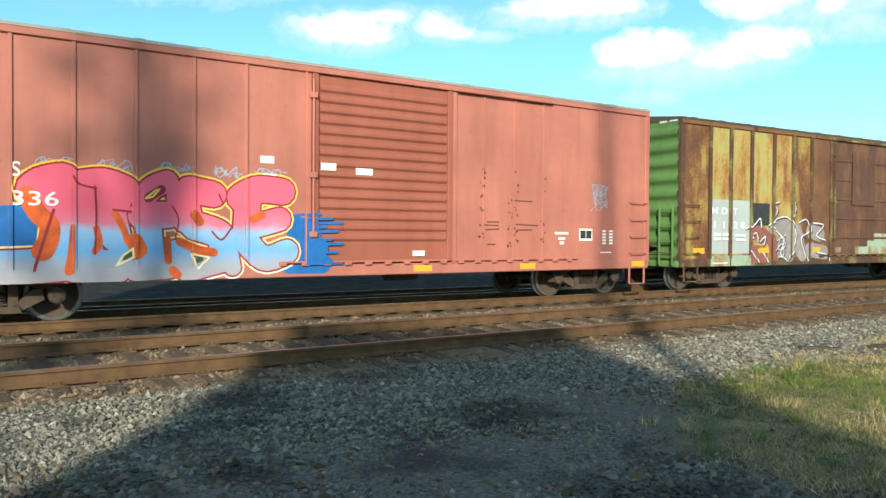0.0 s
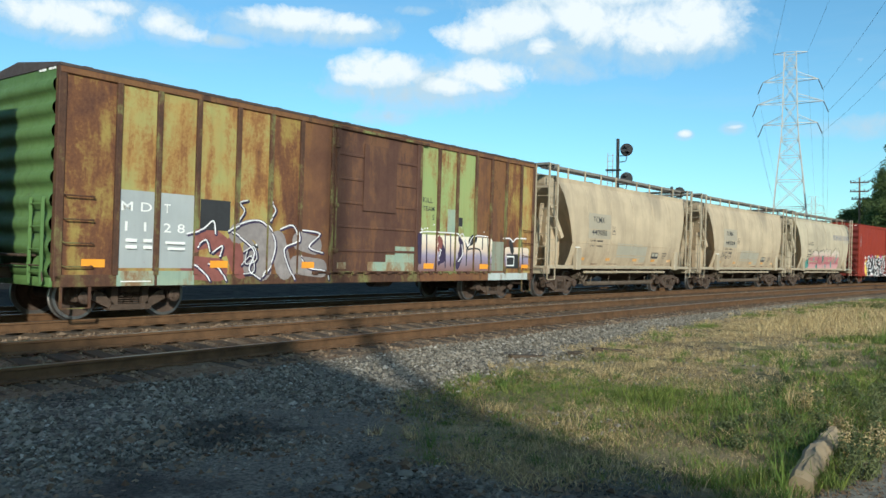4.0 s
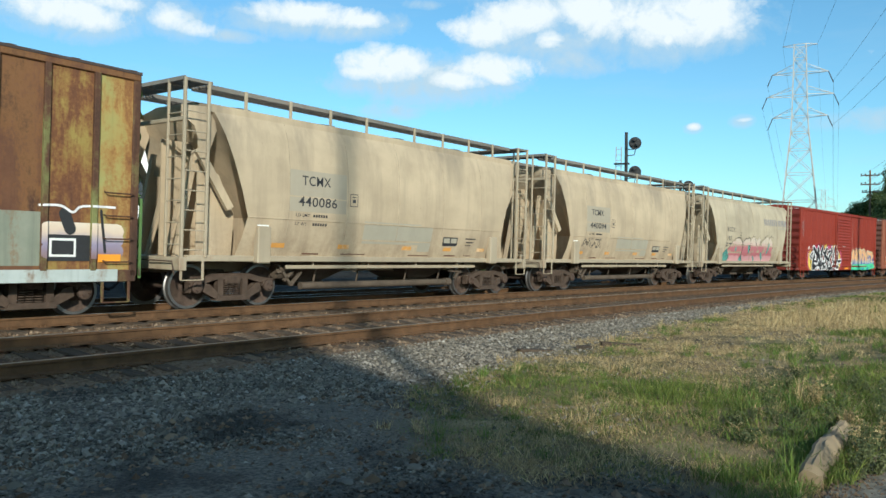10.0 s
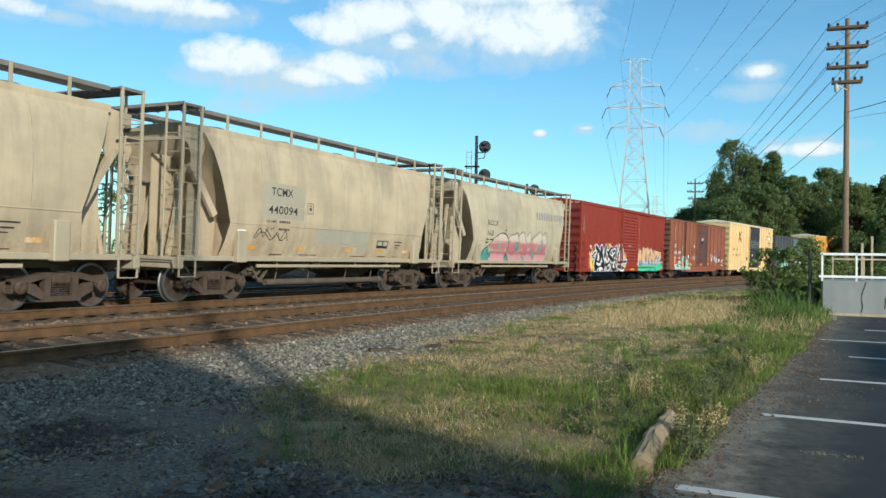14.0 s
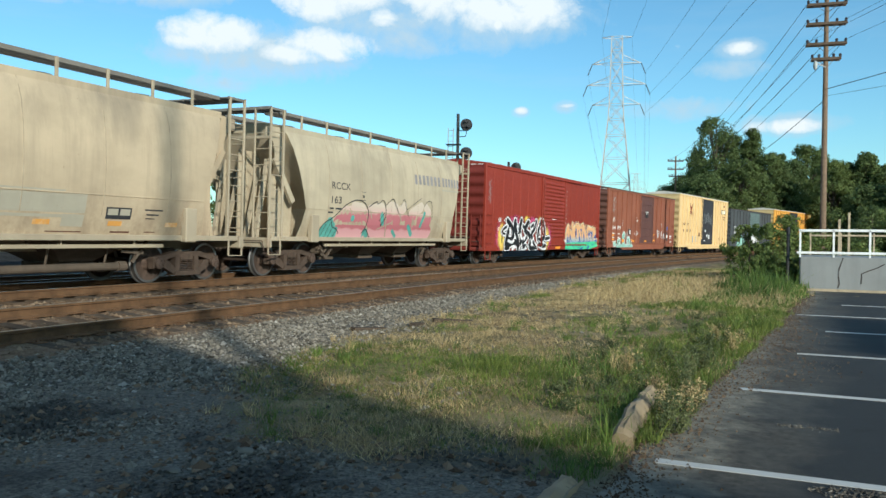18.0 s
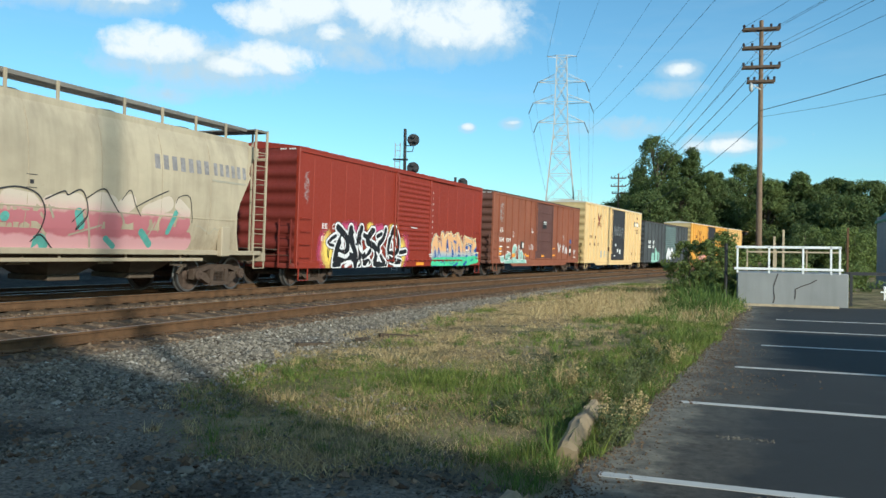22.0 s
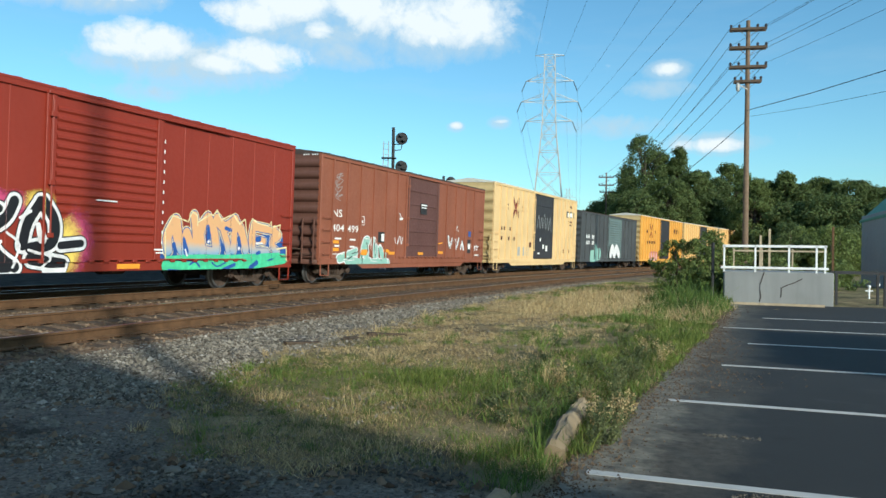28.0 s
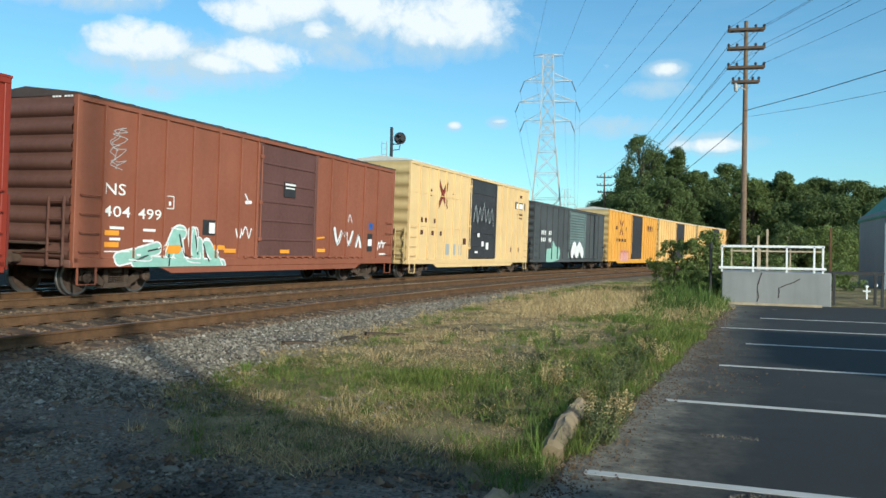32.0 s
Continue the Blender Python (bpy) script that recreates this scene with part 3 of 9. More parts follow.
def spray(car, name, strokes, width, mat, y=-1.5, label="", sides=12, sheet=None):
    """Spray paint: fat strokes with round ends, laid on each facet of the side; a stroke holds points x, z, and before them its width, or its first and last width."""
    polys = [[(sheet[0], sheet[2]), (sheet[1], sheet[2]), (sheet[1], sheet[3]), (sheet[0], sheet[3])]] if sheet else []
    for st in strokes:
        w0 = w1 = width
        if isinstance(st, tuple):
            w0, w1, st = st[0], st[-2], st[-1]
        last = max(1, len(st) - 1)
        for i, (x, z) in enumerate(st):
            r = (w0 + (w1 - w0) * i / last) / 2
            polys.append([(x + r * math.cos(2 * math.pi * k / sides), z + r * math.sin(2 * math.pi * k / sides)) for k in range(sides)])
            if i + 1 < len(st):
                x2, z2 = st[i + 1]
                d = Vector((x2 - x, z2 - z))
                if d.length < 1e-6:
                    continue
                r2 = (w0 + (w1 - w0) * (i + 1) / last) / 2
                q = Vector((-d.y, d.x)).normalized()
                m = max(1, int(d.length / 0.35))
                for j in range(m):
                    a, b = Vector((x, z)) + d * (j / m), Vector((x, z)) + d * ((j + 1) / m)
                    ra, rb = r + (r2 - r) * j / m, r + (r2 - r) * (j + 1) / m
                    polys.append([tuple(a - q * ra), tuple(b - q * rb), tuple(b + q * rb), tuple(a + q * ra)])
    g = Geo()
    regs = None if callable(y) else REGIONS.get(car.name)
    o = 0.0
    for poly in polys:
        if regs is None:
            g.poly([(px, (y(pz) if callable(y) else y) - o, pz) for px, pz in poly], [tuple(range(len(poly)))])
        else:
            lo_x, hi_x = min(p[0] for p in poly), max(p[0] for p in poly)
            lo_z, hi_z = min(p[1] for p in poly), max(p[1] for p in poly)
            for x0, x1, z0, z1, face in regs:
                if hi_x <= x0 or lo_x >= x1 or hi_z <= z0 or lo_z >= z1:
                    continue
                c = poly
                for axis, limit, above in ((0, x0, True), (0, x1, False), (1, z0, True), (1, z1, False)):
                    c = clip(c, axis, limit, above) if len(c) > 2 else []
                if len(c) > 2:
                    g.poly([(px, face + 1.4955 + y - o, pz) for px, pz in c], [tuple(range(len(c)))])
        o = min(o + 0.000012, 0.0022)
    me = bpy.data.meshes.new(name)
    me.from_pydata(g.v, [], g.f)
    me.materials.append(mat)
    me.update()
    return tagged(part(name, me, None, car, label), kind="stuff")


def mist(car, name, color, spots, y, label):
    """Fine overspray: a thin coat that breaks up outwards; spots hold x, z and two radii."""
    m, n = surface(name)
    co = obj_co(n)
    sep = n.add("ShaderNodeSeparateXYZ", {0: co})
    cover = None
    for x, z, rx, rz in spots:
        dx = n.math("DIVIDE", n.math("SUBTRACT", sep.outputs[0], x), rx)
        dz = n.math("DIVIDE", n.math("SUBTRACT", sep.outputs[2], z), rz)
        v = n.math("SUBTRACT", 1.0, n.math("SQRT", n.math("ADD", n.math("MULTIPLY", dx, dx), n.math("MULTIPLY", dz, dz))))
        cover = v if cover is None else n.math("MAXIMUM", cover, v)
    cover = n.math("ADD", cover, n.math("MULTIPLY", n.math("SUBTRACT", n.noise(co, 5.0, 8.0, 0.8), 0.5), 1.1))
    b = n.add("ShaderNodeBsdfPrincipled", {"Base Color": (*color, 1), "Roughness": 0.6})
    tr = n.add("ShaderNodeBsdfTransparent")
    mx = n.add("ShaderNodeMixShader", {0: n.ramp(cover, 0.0, 0.6, 0.0, 0.95), 1: tr.outputs[0], 2: b.outputs[0]})
    n.add("ShaderNodeOutputMaterial", {"Surface": mx.outputs[0]})
    box = (min(p[0] - 1.3 * p[2] for p in spots), max(p[0] + 1.3 * p[2] for p in spots), min(p[1] - 1.3 * p[3] for p in spots), max(p[1] + 1.3 * p[3] for p in spots))
    return spray(car, name, [], 0.5, m, y, label, sheet=box)


def rounded(strokes, k=4):
    """Strokes with their lines rounded."""
    return [(*st[:-1], smooth_line(st[-1], k)) for st in strokes]


def letter(car, strokes, coats, y, labels=()):
    """One sprayed letter: coats from the back, each of extra width, material and name."""
    for i, (extra, mat, name) in enumerate(coats):
        spray(car, name, [(*(w + extra for w in st[:-1]), st[-1]) for st in strokes], 0.3, mat, y - 0.0026 * i, labels[i] if i < len(labels) else "")


def smooth_line(pts, k=4):
    """A rounded line through points."""
    out = []
    n = len(pts)
    for i in range(n - 1):
        p0, p1, p2, p3 = (Vector(pts[max(0, min(n - 1, i + d))]) for d in (-1, 0, 1, 2))
        for j in range(k):
            t = j / k
            v = 0.5 * ((2 * p1) + (p2 - p0) * t + (2 * p0 - 5 * p1 + 4 * p2 - p3) * t * t + (3 * p1 - p0 - 3 * p2 + p3) * t ** 3)
            out.append((v.x, v.y))
    out.append(tuple(pts[-1]))
    return out


def spray_mix(name, stops, rough=0.5):
    """Spray paint that fades from colour to colour with height: stops of (z, colour)."""
    m, n = surface(name)
    co = obj_co(n)
    z = n.add("ShaderNodeSeparateXYZ", {0: co}).outputs[2]
    z = n.math("ADD", z, n.math("MULTIPLY", n.math("SUBTRACT", n.noise(co, 3.0, 4.0), 0.5), 0.25))
    c = None
    for (za, ca), (zb, cb) in zip(stops, stops[1:]):
        c = (*ca, 1) if c is None else c
        c = n.mix(n.ramp(z, za, zb), c, cb)
    worn = n.noise(co, 7.0, 6.0, 0.7)
    c = n.mix(n.ramp(worn, 0.6, 0.75, 0.0, 0.35), c, (0.25, 0.2, 0.17))
    return finish(m, n, c, rough)


# ---- box cars ----
def boxcar(label, half, eave, sill, body, end, roof, posts, doors, panel_mats=None, trim=None, far_trucks=None, post_d=0.03, ribs=9, roof_white=None, belly=None, tabs=True, post_w=0.07, r=0.42):
    car = thing("boxcar", label, "boxcar", "cars of the freight train")
    trim = trim or body
    yw = -1.48
    facets(car, posts, post_w, post_d, sill, half, doors)
    z0, z1 = sill + 0.2, eave - 0.13
    edges = sorted(set([-half, half] + list(posts) + [e for d in doors for e in d[:2]]))
    for i, (a, b) in enumerate(zip(edges, edges[1:])):
        if any(d[0] - 0.01 <= a and b <= d[1] + 0.01 for d in doors):
            continue
        mt = body if panel_mats is None else panel_mats[i % len(panel_mats)]
        g = Geo().box(a, b - 0.006, yw - 0.015, yw + 0.02, z0, z1)
        part("side_panel", g, mt, car)
    for p in posts:
        part("post", Geo().slab(p - post_w / 2, p + post_w / 2, yw - 0.015 - post_d, yw, z0, z1, 0.006), trim, car)
    for s in (-1, 1):
        x = s * (half - 0.05)
        part("corner_post", Geo().slab(x - 0.07, x + 0.07, yw - 0.05, yw + 0.08, sill + 0.1, eave, 0.012), trim, car)
    part("top_chord", Geo().slab(-half, half, yw - 0.06, yw + 0.03, eave - 0.14, eave, 0.012), trim, car)
    part("side_sill", Geo().slab(-half, half, yw - 0.05, yw + 0.03, sill, sill + 0.21, 0.012), body if panel_mats is None else trim, car)
    if belly:
        g = Geo()
        prism(g, [(-belly, sill + 0.02), (-belly + 0.5, sill - 0.16), (belly - 0.5, sill - 0.16), (belly, sill + 0.02)], yw - 0.03, yw + 0.02)
        part("belly_sill", g, body, car)
    if tabs:
        g = Geo()
        x = doors[0][0] - 0.6
        while x < min(half - 1.0, doors[-1][1] + 3.4):
            g.slab(x, x + 0.14, yw - 0.10, yw - 0.03, sill + 0.19, sill + 0.25, 0.01)
            x += 0.42
        g.slab(doors[0][0] - 0.6, min(half - 1.0, doors[-1][1] + 3.4), yw - 0.085, yw - 0.04, sill + 0.24, sill + 0.275, 0.008)
        part("door_rail", g, trim, car)
    for d in doors:
        sliding_door(car, d, z0, z1, trim)
    # far side, floor, ends, roof
    part("far_side_wall", Geo().box(-half, half, 1.46, 1.5, sill, eave), body, car)
    g = Geo()
    g.box(-half, half, -1.44, 1.44, sill + 0.2, sill + 0.32)
    g.slab(-half + 0.1, half - 0.1, -0.3, 0.3, 0.72, sill + 0.25, 0.02)
    for x in np.arange(-half + 2.6, half - 2.5, 1.3):
        g.box(x, x + 0.08, -1.42, 1.42, sill + 0.02, sill + 0.22)
    part("underframe", g, M_DARKSTEEL, car)
    for s in (-1, 1):
        g = Geo()
        rings = []
        n = ribs * 8
        for k in range(n + 1):
            zz = sill + 0.15 + (eave - 0.1 - sill - 0.15) * k / n
            ph = (k / 8) % 1.0
            d = 0.09 * (max(0.0, math.sin(math.pi * min(1.0, ph / 0.72))) ** 0.7 if ph < 0.72 else 0.0)
            rings.append([(s * (half + d), y, zz) for y in (-1.45, 1.45)])
        g.loft(rings, closed=False)
        g.poly([(s * half, -1.48, eave - 0.1), (s * half, 1.48, eave - 0.1), (s * half, 1.48, eave), (s * half, 0, eave + 0.2), (s * half, -1.48, eave)], [(0, 1, 2, 3, 4)])
        g.slab(s * half - 0.05, s * half + 0.05, -1.46, 1.46, sill, sill + 0.16, 0.01)
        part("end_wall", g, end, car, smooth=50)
        coupler(car, s * (half + 0.0), s)
        # end ladder and crossover step
        lad = Geo()
        xe = s * (half + 0.16)
        for y in (-1.38, -0.95):
            lad.bar((xe, y, sill + 0.05), (xe, y, sill + 1.5), 0.05, 0.03)
        for k in range(4):
            lad.rod((xe, -1.38, sill + 0.25 + k * 0.38), (xe, -0.95, sill + 0.25 + k * 0.38), 0.014, n=6)
        part("end_ladder", lad, end, car)
        part("crossover_platform", Geo().slab(min(s * half, s * (half + 0.32)), max(s * half, s * (half + 0.32)), -0.9, 0.9, 1.12, 1.16, 0.01), M_CAST, car)
        truck(car, s * (half - 1.62), r)
        a, b = (s * (half - 0.12), s * (half - 0.62))
        rungs(car, min(a, b), max(a, b), [sill + 0.35 + 0.4 * k for k in range(4)], yw - 0.02, trim)
        stirrup(car, min(a, b), max(a, b), sill + 0.02, yw - 0.03, trim)
    g = Geo()
    e, rz = 1.55, eave + 0.2
    ring = [(-e, eave - 0.03), (-e, eave + 0.02), (0, rz), (e, eave + 0.02), (e, eave - 0.03), (0, eave - 0.03)]
    g.loft([[(x, y, z) for y, z in ring] for x in (-half - 0.02, half + 0.02)])
    x = -half + 0.5
    while x < half:
        for s in (-1, 1):
            p = [Vector((x + dx, s * yy, zz)) for dx in (-0.07, 0.07) for yy, zz in ((0.0, rz - 0.005), (e - 0.06, eave + 0.015), (e - 0.06, eave + 0.045), (0.0, rz + 0.03))]
            g.poly(p, [(0, 1, 2, 3), (7, 6, 5, 4), (0, 4, 5, 1), (1, 5, 6, 2), (2, 6, 7, 3), (3, 7, 4, 0)])
        x += 1.05
    part("roof", g, roof, car)
    brake = Geo()
    brake.turned([(0.1, -0.35), (0.2, -0.33), (0.2, 0.33), (0.1, 0.35)], "x", 14, (1.2, -0.75, 0.66))
    brake.turned([(0.13, -0.2), (0.13, 0.2)], "x", 12, (2.2, -0.6, 0.72))
    brake.rod((-half + 2.5, -0.5, 0.72), (half - 2.5, -0.5, 0.72), 0.022, n=6)
    brake.rod((-half + 2.2, -0.9, 0.62), (-1.0, -0.85, 0.62), 0.018, n=6)
    part("brake_gear", brake, M_DARKSTEEL, car, "air brake reservoir, cylinder and rods")
    return car


def sliding_door(car, d, z0, z1, trim):
    x0, x1, style, mat = d
    yd = -1.50
    top = z1 - 0.02
    door = part("door", Geo().box(x0 + 0.03, x1 - 0.03, yd - 0.03, yd + 0.03, z0 + 0.06, top), mat, car)
    if style == "ribbed":
        n = 15
        for k in range(n):
            z = z0 + 0.5 + (top - z0 - 0.75) * k / (n - 1)
            g = Geo()
            prism_x(g, [(yd - 0.03, z - 0.075), (yd - 0.065, z - 0.03), (yd - 0.065, z + 0.015), (yd - 0.03, z + 0.07)], x0 + 0.16, x1 - 0.16)
            part("door_rib", g, mat, door)
    else:
        for k in range(1, 6):
            z = z0 + (top - z0) * k / 6
            part("door_rib", Geo().slab(x0 + 0.08, x1 - 0.08, yd - 0.055, yd - 0.02, z - 0.03, z + 0.03, 0.008), mat, door)
    for x in (x0 + 0.07, x1 - 0.07):
        part("door_stile", Geo().slab(x - 0.06, x + 0.06, yd - 0.075, yd - 0.02, z0 + 0.05, top, 0.01), mat, door)
    for x in (x0 - 0.05, x1 + 0.05):
        part("door_post", Geo().slab(x - 0.05, x + 0.05, yd - 0.055, yd, z0, z1, 0.01), trim, car)
    g = Geo()
    g.slab(x0 - 0.1, x1 + 2.6 if style == "ribbed" else x1 + 0.3, yd - 0.10, yd - 0.01, top + 0.0, top + 0.07, 0.01)
    part("door_track", g, trim, car)
    h = Geo()
    h.rod((x0 + 0.02, yd - 0.10, z0 + 0.5), (x0 + 0.02, yd - 0.10, top - 0.1), 0.02, n=7)
    for z in (z0 + 0.55, z0 + 1.6, top - 0.4):
        h.slab(x0 - 0.05, x0 + 0.09, yd - 0.13, yd - 0.05, z - 0.05, z + 0.05, 0.01)
    part("lock_rod", h, trim, door)


def prism_x(g, pts, x0, x1):
    k = len(pts)
    p = [(x0, y, z) for y, z in pts] + [(x1, y, z) for y, z in pts]
    g.poly(p, [tuple(range(k)), tuple(range(2 * k - 1, k - 1, -1))] + [(i, k + i, k + (i + 1) % k, (i + 1) % k) for i in range(k)])
    return g


CARS = []  # car, place of its middle along the line

# the faded red car with the blue and red spray painting
M_A = weathered("faded_oxide_red_paint", (0.40, 0.135, 0.10), rust=(0.11, 0.035, 0.02), amount=0.16, fade=0.2, dirt=0.35, spots=0.34, seed=1)
M_A_DOOR = weathered("dull_red_door_paint", (0.29, 0.085, 0.055), rust=(0.11, 0.035, 0.02), amount=0.15, fade=0.15, dirt=0.3, spots=0.2, seed=2)
M_GALV = weathered("dusty_galvanised_roof", (0.30, 0.27, 0.24), amount=0.35, fade=0.2)
MA = 4.86
a_half = 7.65
car_a = boxcar("faded red steel boxcar with large spray painting and ribbed sliding door", a_half, 4.39, 0.63, M_A, M_A, M_GALV, [c - MA for c in (-1.8, -0.93, -0.09, 0.80, 1.70, 2.58)] + [c - MA for c in (7.6, 8.4, 9.2, 10.9)], [(3.75 - MA, 6.79 - MA, "ribbed", M_A_DOOR)], post_d=0.028, post_w=0.055)
CARS.append((car_a, MA))


M_GA_FILL = spray_mix("spray_red_to_blue", [(0.66, (0.34, 0.30, 0.33)), (0.9, (0.33, 0.34, 0.42)), (1.12, (0.16, 0.36, 0.66)), (1.4, (0.30, 0.46, 0.70)), (1.55, (0.68, 0.17, 0.25)), (1.8, (0.76, 0.11, 0.18))])
M_GA_EDGE = spray_mix("spray_yellow_edge", [(0.6, (0.75, 0.72, 0.62)), (1.2, (0.80, 0.62, 0.25)), (2.2, (0.85, 0.50, 0.06))])
M_GA_LINE = plain("spray_dark_red_line", (0.30, 0.02, 0.03), 0.6)
M_GA_HOT = plain("spray_orange_red", (0.62, 0.10, 0.02), 0.6, var=0.5, scale=3.0)
M_GA_BLUE = plain("spray_deep_blue", (0.02, 0.13, 0.40), 0.6)
M_GA_PALE = plain("spray_pale_blue", (0.30, 0.40, 0.52), 0.6)
M_GA_GREY = plain("spray_bottle_green", (0.07, 0.09, 0.06), 0.6)
ink_a = [rounded(st) for st in (
    [(0.7, [(-5.19, 1.99), (-5.1, 1.72)]), (0.5, [(-5.47, 2.02), (-5.34, 2.11), (-5.11, 2.17)]), (0.5, [(-5.11, 1.65), (-5.15, 1.23), (-5.23, 0.96)]), (0.5, [(-6.34, 0.86), (-5.78, 0.87), (-5.11, 0.91)])],
    [(0.62, [(-4.68, 1.96), (-4.44, 1.88)]), (0.4, [(-4.88, 2.12), (-4.52, 2.17), (-4.22, 2.07)]), (0.5, [(-4.8, 1.57), (-4.8, 1.06)]), (0.45, [(-4.44, 1.67), (-4.36, 1.32)]), (0.5, [(-4.96, 0.89), (-4.36, 0.86)])],
    [(0.36, [(-3.97, 1.92), (-3.8, 2.11), (-3.59, 2.21)])],
    [(0.42, [(-3.98, 1.66), (-3.55, 1.68)]), (0.4, [(-3.88, 1.5), (-3.83, 0.96)]), (0.34, [(-4.07, 0.8), (-3.55, 0.83)]), (0.3, [(-4.36, 1.23), (-4.28, 1.1), (-4.28, 0.88)])],
    [(0.5, [(-3.35, 1.96), (-3.28, 1.64)]), (0.42, [(-3.24, 2.1), (-2.84, 2.03)]), (0.46, [(-3.15, 1.51), (-2.74, 1.37), (-2.68, 1.14)]), (0.4, [(-3.42, 1.09), (-3.35, 0.85)]), (0.36, [(-3.28, 0.78), (-2.68, 0.93)])],
    [(0.45, [(-2.39, 1.99), (-2.09, 2.14), (-1.63, 2.12)]), (0.45, [(-2.26, 1.9), (-2.29, 1.42)]), (0.4, [(-2.19, 1.5), (-1.68, 1.64)]), (0.42, [(-2.26, 1.23), (-1.96, 0.96), (-1.55, 1.08)]), (0.3, [(-2.63, 1.33), (-2.53, 0.83)])])]
spray(car_a, "graffiti_shadow", [(0.9, [(-6.34, 1.35), (-5.92, 1.31), (-5.56, 1.35)])] + rounded([(0.4, [(-1.42, 1.53), (-1.15, 1.38)]), (0.4, [(-1.42, 1.23), (-0.99, 1.13)]), (0.34, [(-1.52, 0.86), (-0.88, 0.85)])]) + [(0.05, [(-1.35 + 0.05 * (k % 3), 1.72 - 0.075 * k), (-0.95 + 0.11 * (k * 7 % 5), 1.74 - 0.075 * k)]) for k in range(14)], 0.3, M_GA_BLUE, -1.4970, "deep blue spray paint behind letters")
for k, st in enumerate(ink_a):
    letter(car_a, st, ((0.12, M_GA_EDGE, "graffiti_edge"), (0.06, M_GA_LINE, "graffiti_line"), (0.0, M_GA_FILL, "graffiti_fill")), -1.4995 - 0.0005 * k, ("yellow spray paint outline", "", "red to pale blue spray paint letters"))
spray(car_a, "graffiti_gap", rounded([(0.26, 0.3, [(-5.58, 1.93), (-5.44, 1.66), (-5.29, 1.5), (-5.3, 1.27), (-5.38, 1.11)]), (0.1, [(-4.64, 1.45), (-4.6, 1.23), (-4.66, 1.1)]), (0.1, [(-4.37, 1.68), (-4.25, 1.45), (-4.19, 1.25)]), (0.26, [(-4.08, 1.25), (-4.02, 1.12)]), (0.16, [(-3.15, 1.69), (-3.08, 1.58)]), (0.14, [(-3.39, 1.25), (-3.1, 1.12), (-2.84, 1.07)]), (0.12, [(-3.59, 1.28), (-3.57, 0.94)]), (0.06, 0.14, [(-4.97, 1.48), (-4.99, 1.06), (-5.02, 0.81)]), (0.14, [(-3.51, 0.79), (-3.44, 0.72)]), (0.14, [(-2.16, 1.64), (-2.02, 1.71)])]), 0.1, M_GA_HOT, -1.5115, "orange red spray paint shading")
spray(car_a, "graffiti_line", rounded([(0.03, [(-4.66, 2.09), (-4.64, 1.66), (-4.66, 1.06)]), (0.03, [(-4.96, 2.23), (-4.88, 2.12), (-4.64, 2.06)]), (0.025, [(-3.51, 1.82), (-3.41, 1.61), (-3.46, 1.32)]), (0.03, [(-2.87, 1.42), (-2.71, 1.28), (-2.55, 1.47)]), (0.03, [(-4.4, 1.74), (-4.14, 1.72)]), (0.04, [(-5.49, 0.82), (-5.23, 1.72)]), (0.14, [(-3.88, 1.94), (-3.68, 2.08)]), (0.03, [(-2.75, 2.03), (-2.68, 1.87)])]), 0.03, M_GA_LINE, -1.5135)
spray(car_a, "graffiti_edge", [(0.03, [(-3.21, 1.05), (-3.1, 0.81), (-2.91, 0.99), (-3.21, 1.05)]), (0.03, [(-3.92, 1.93), (-3.77, 2.06), (-3.71, 2.08), (-3.81, 1.96), (-3.92, 1.93)]), (0.035, [(-4.35, 0.88), (-4.25, 1.04), (-4.11, 1.14), (-4.1, 1), (-4.35, 0.88)])], 0.03, M_GA_EDGE, -1.5155, "cream spray paint outline")
spray(car_a, "graffiti_gap", [(0.1, [(-3.1, 0.95), (-3.06, 0.97)]), (0.1, [(-4.22, 1), (-4.15, 1.07)])], 0.1, M_GA_GREY, -1.5145)
au_x = [-5.25, -4.35, -3.45, -2.6, -1.85]
rng = random.Random(4)
for u_ in au_x:
    spray(car_a, "graffiti_tag", [(0.013, smooth_line([(u_ + 0.5 * (k / 8 - 0.5) + rng.uniform(-0.05, 0.05), 2.42 + rng.uniform(-0.1, 0.1)) for k in range(9)], 3)) for _ in range(3)], 0.03, M_GA_PALE, -1.4965)
spray(car_a, "graffiti_tag", [(0.015, smooth_line([(10.9 - MA + 0.28 * rng.uniform(-1, 1), 2.25 + rng.uniform(-0.3, 0.3)) for _ in range(8)], 3)) for _ in range(4)], 0.03, M_GA_PALE, -1.4965)
lettering(car_a, "S", 0.3, -0.92 - MA, 2.2, M_WHITE, -1.516)
lettering(car_a, "336", 0.3, -0.92 - MA, 1.78, M_WHITE, -1.516, width=0.62)
for x0, x1, z0, z1 in ((2.82, 3.07, 2.6, 2.72), (2.87, 3.12, 2.32, 2.42), (3.92, 4.22, 2.53, 2.66), (4.62, 4.97, 2.48, 2.6), (5.85, 6.12, 0.98, 1.08)):
    plate(car_a, x0 - MA, x1 - MA, z0, z1, M_WHITE, -1.57 if x0 > 3.7 else -1.5, name="chalk_patch")
for x in (5.9, 8.55, 11.95):
    plate(car_a, x - MA, x + 0.42 - MA, 0.68, 0.8, M_ORANGE, -1.53)
plate(car_a, 10.28 - MA, 10.68 - MA, 1.28, 1.55, M_WHITE, -1.5, name="placard_border")
for x in (10.31, 10.49):
    plate(car_a, x - MA, x + 0.16 - MA, 1.33, 1.51, M_BLACKPAINT, -1.506, name="placard")
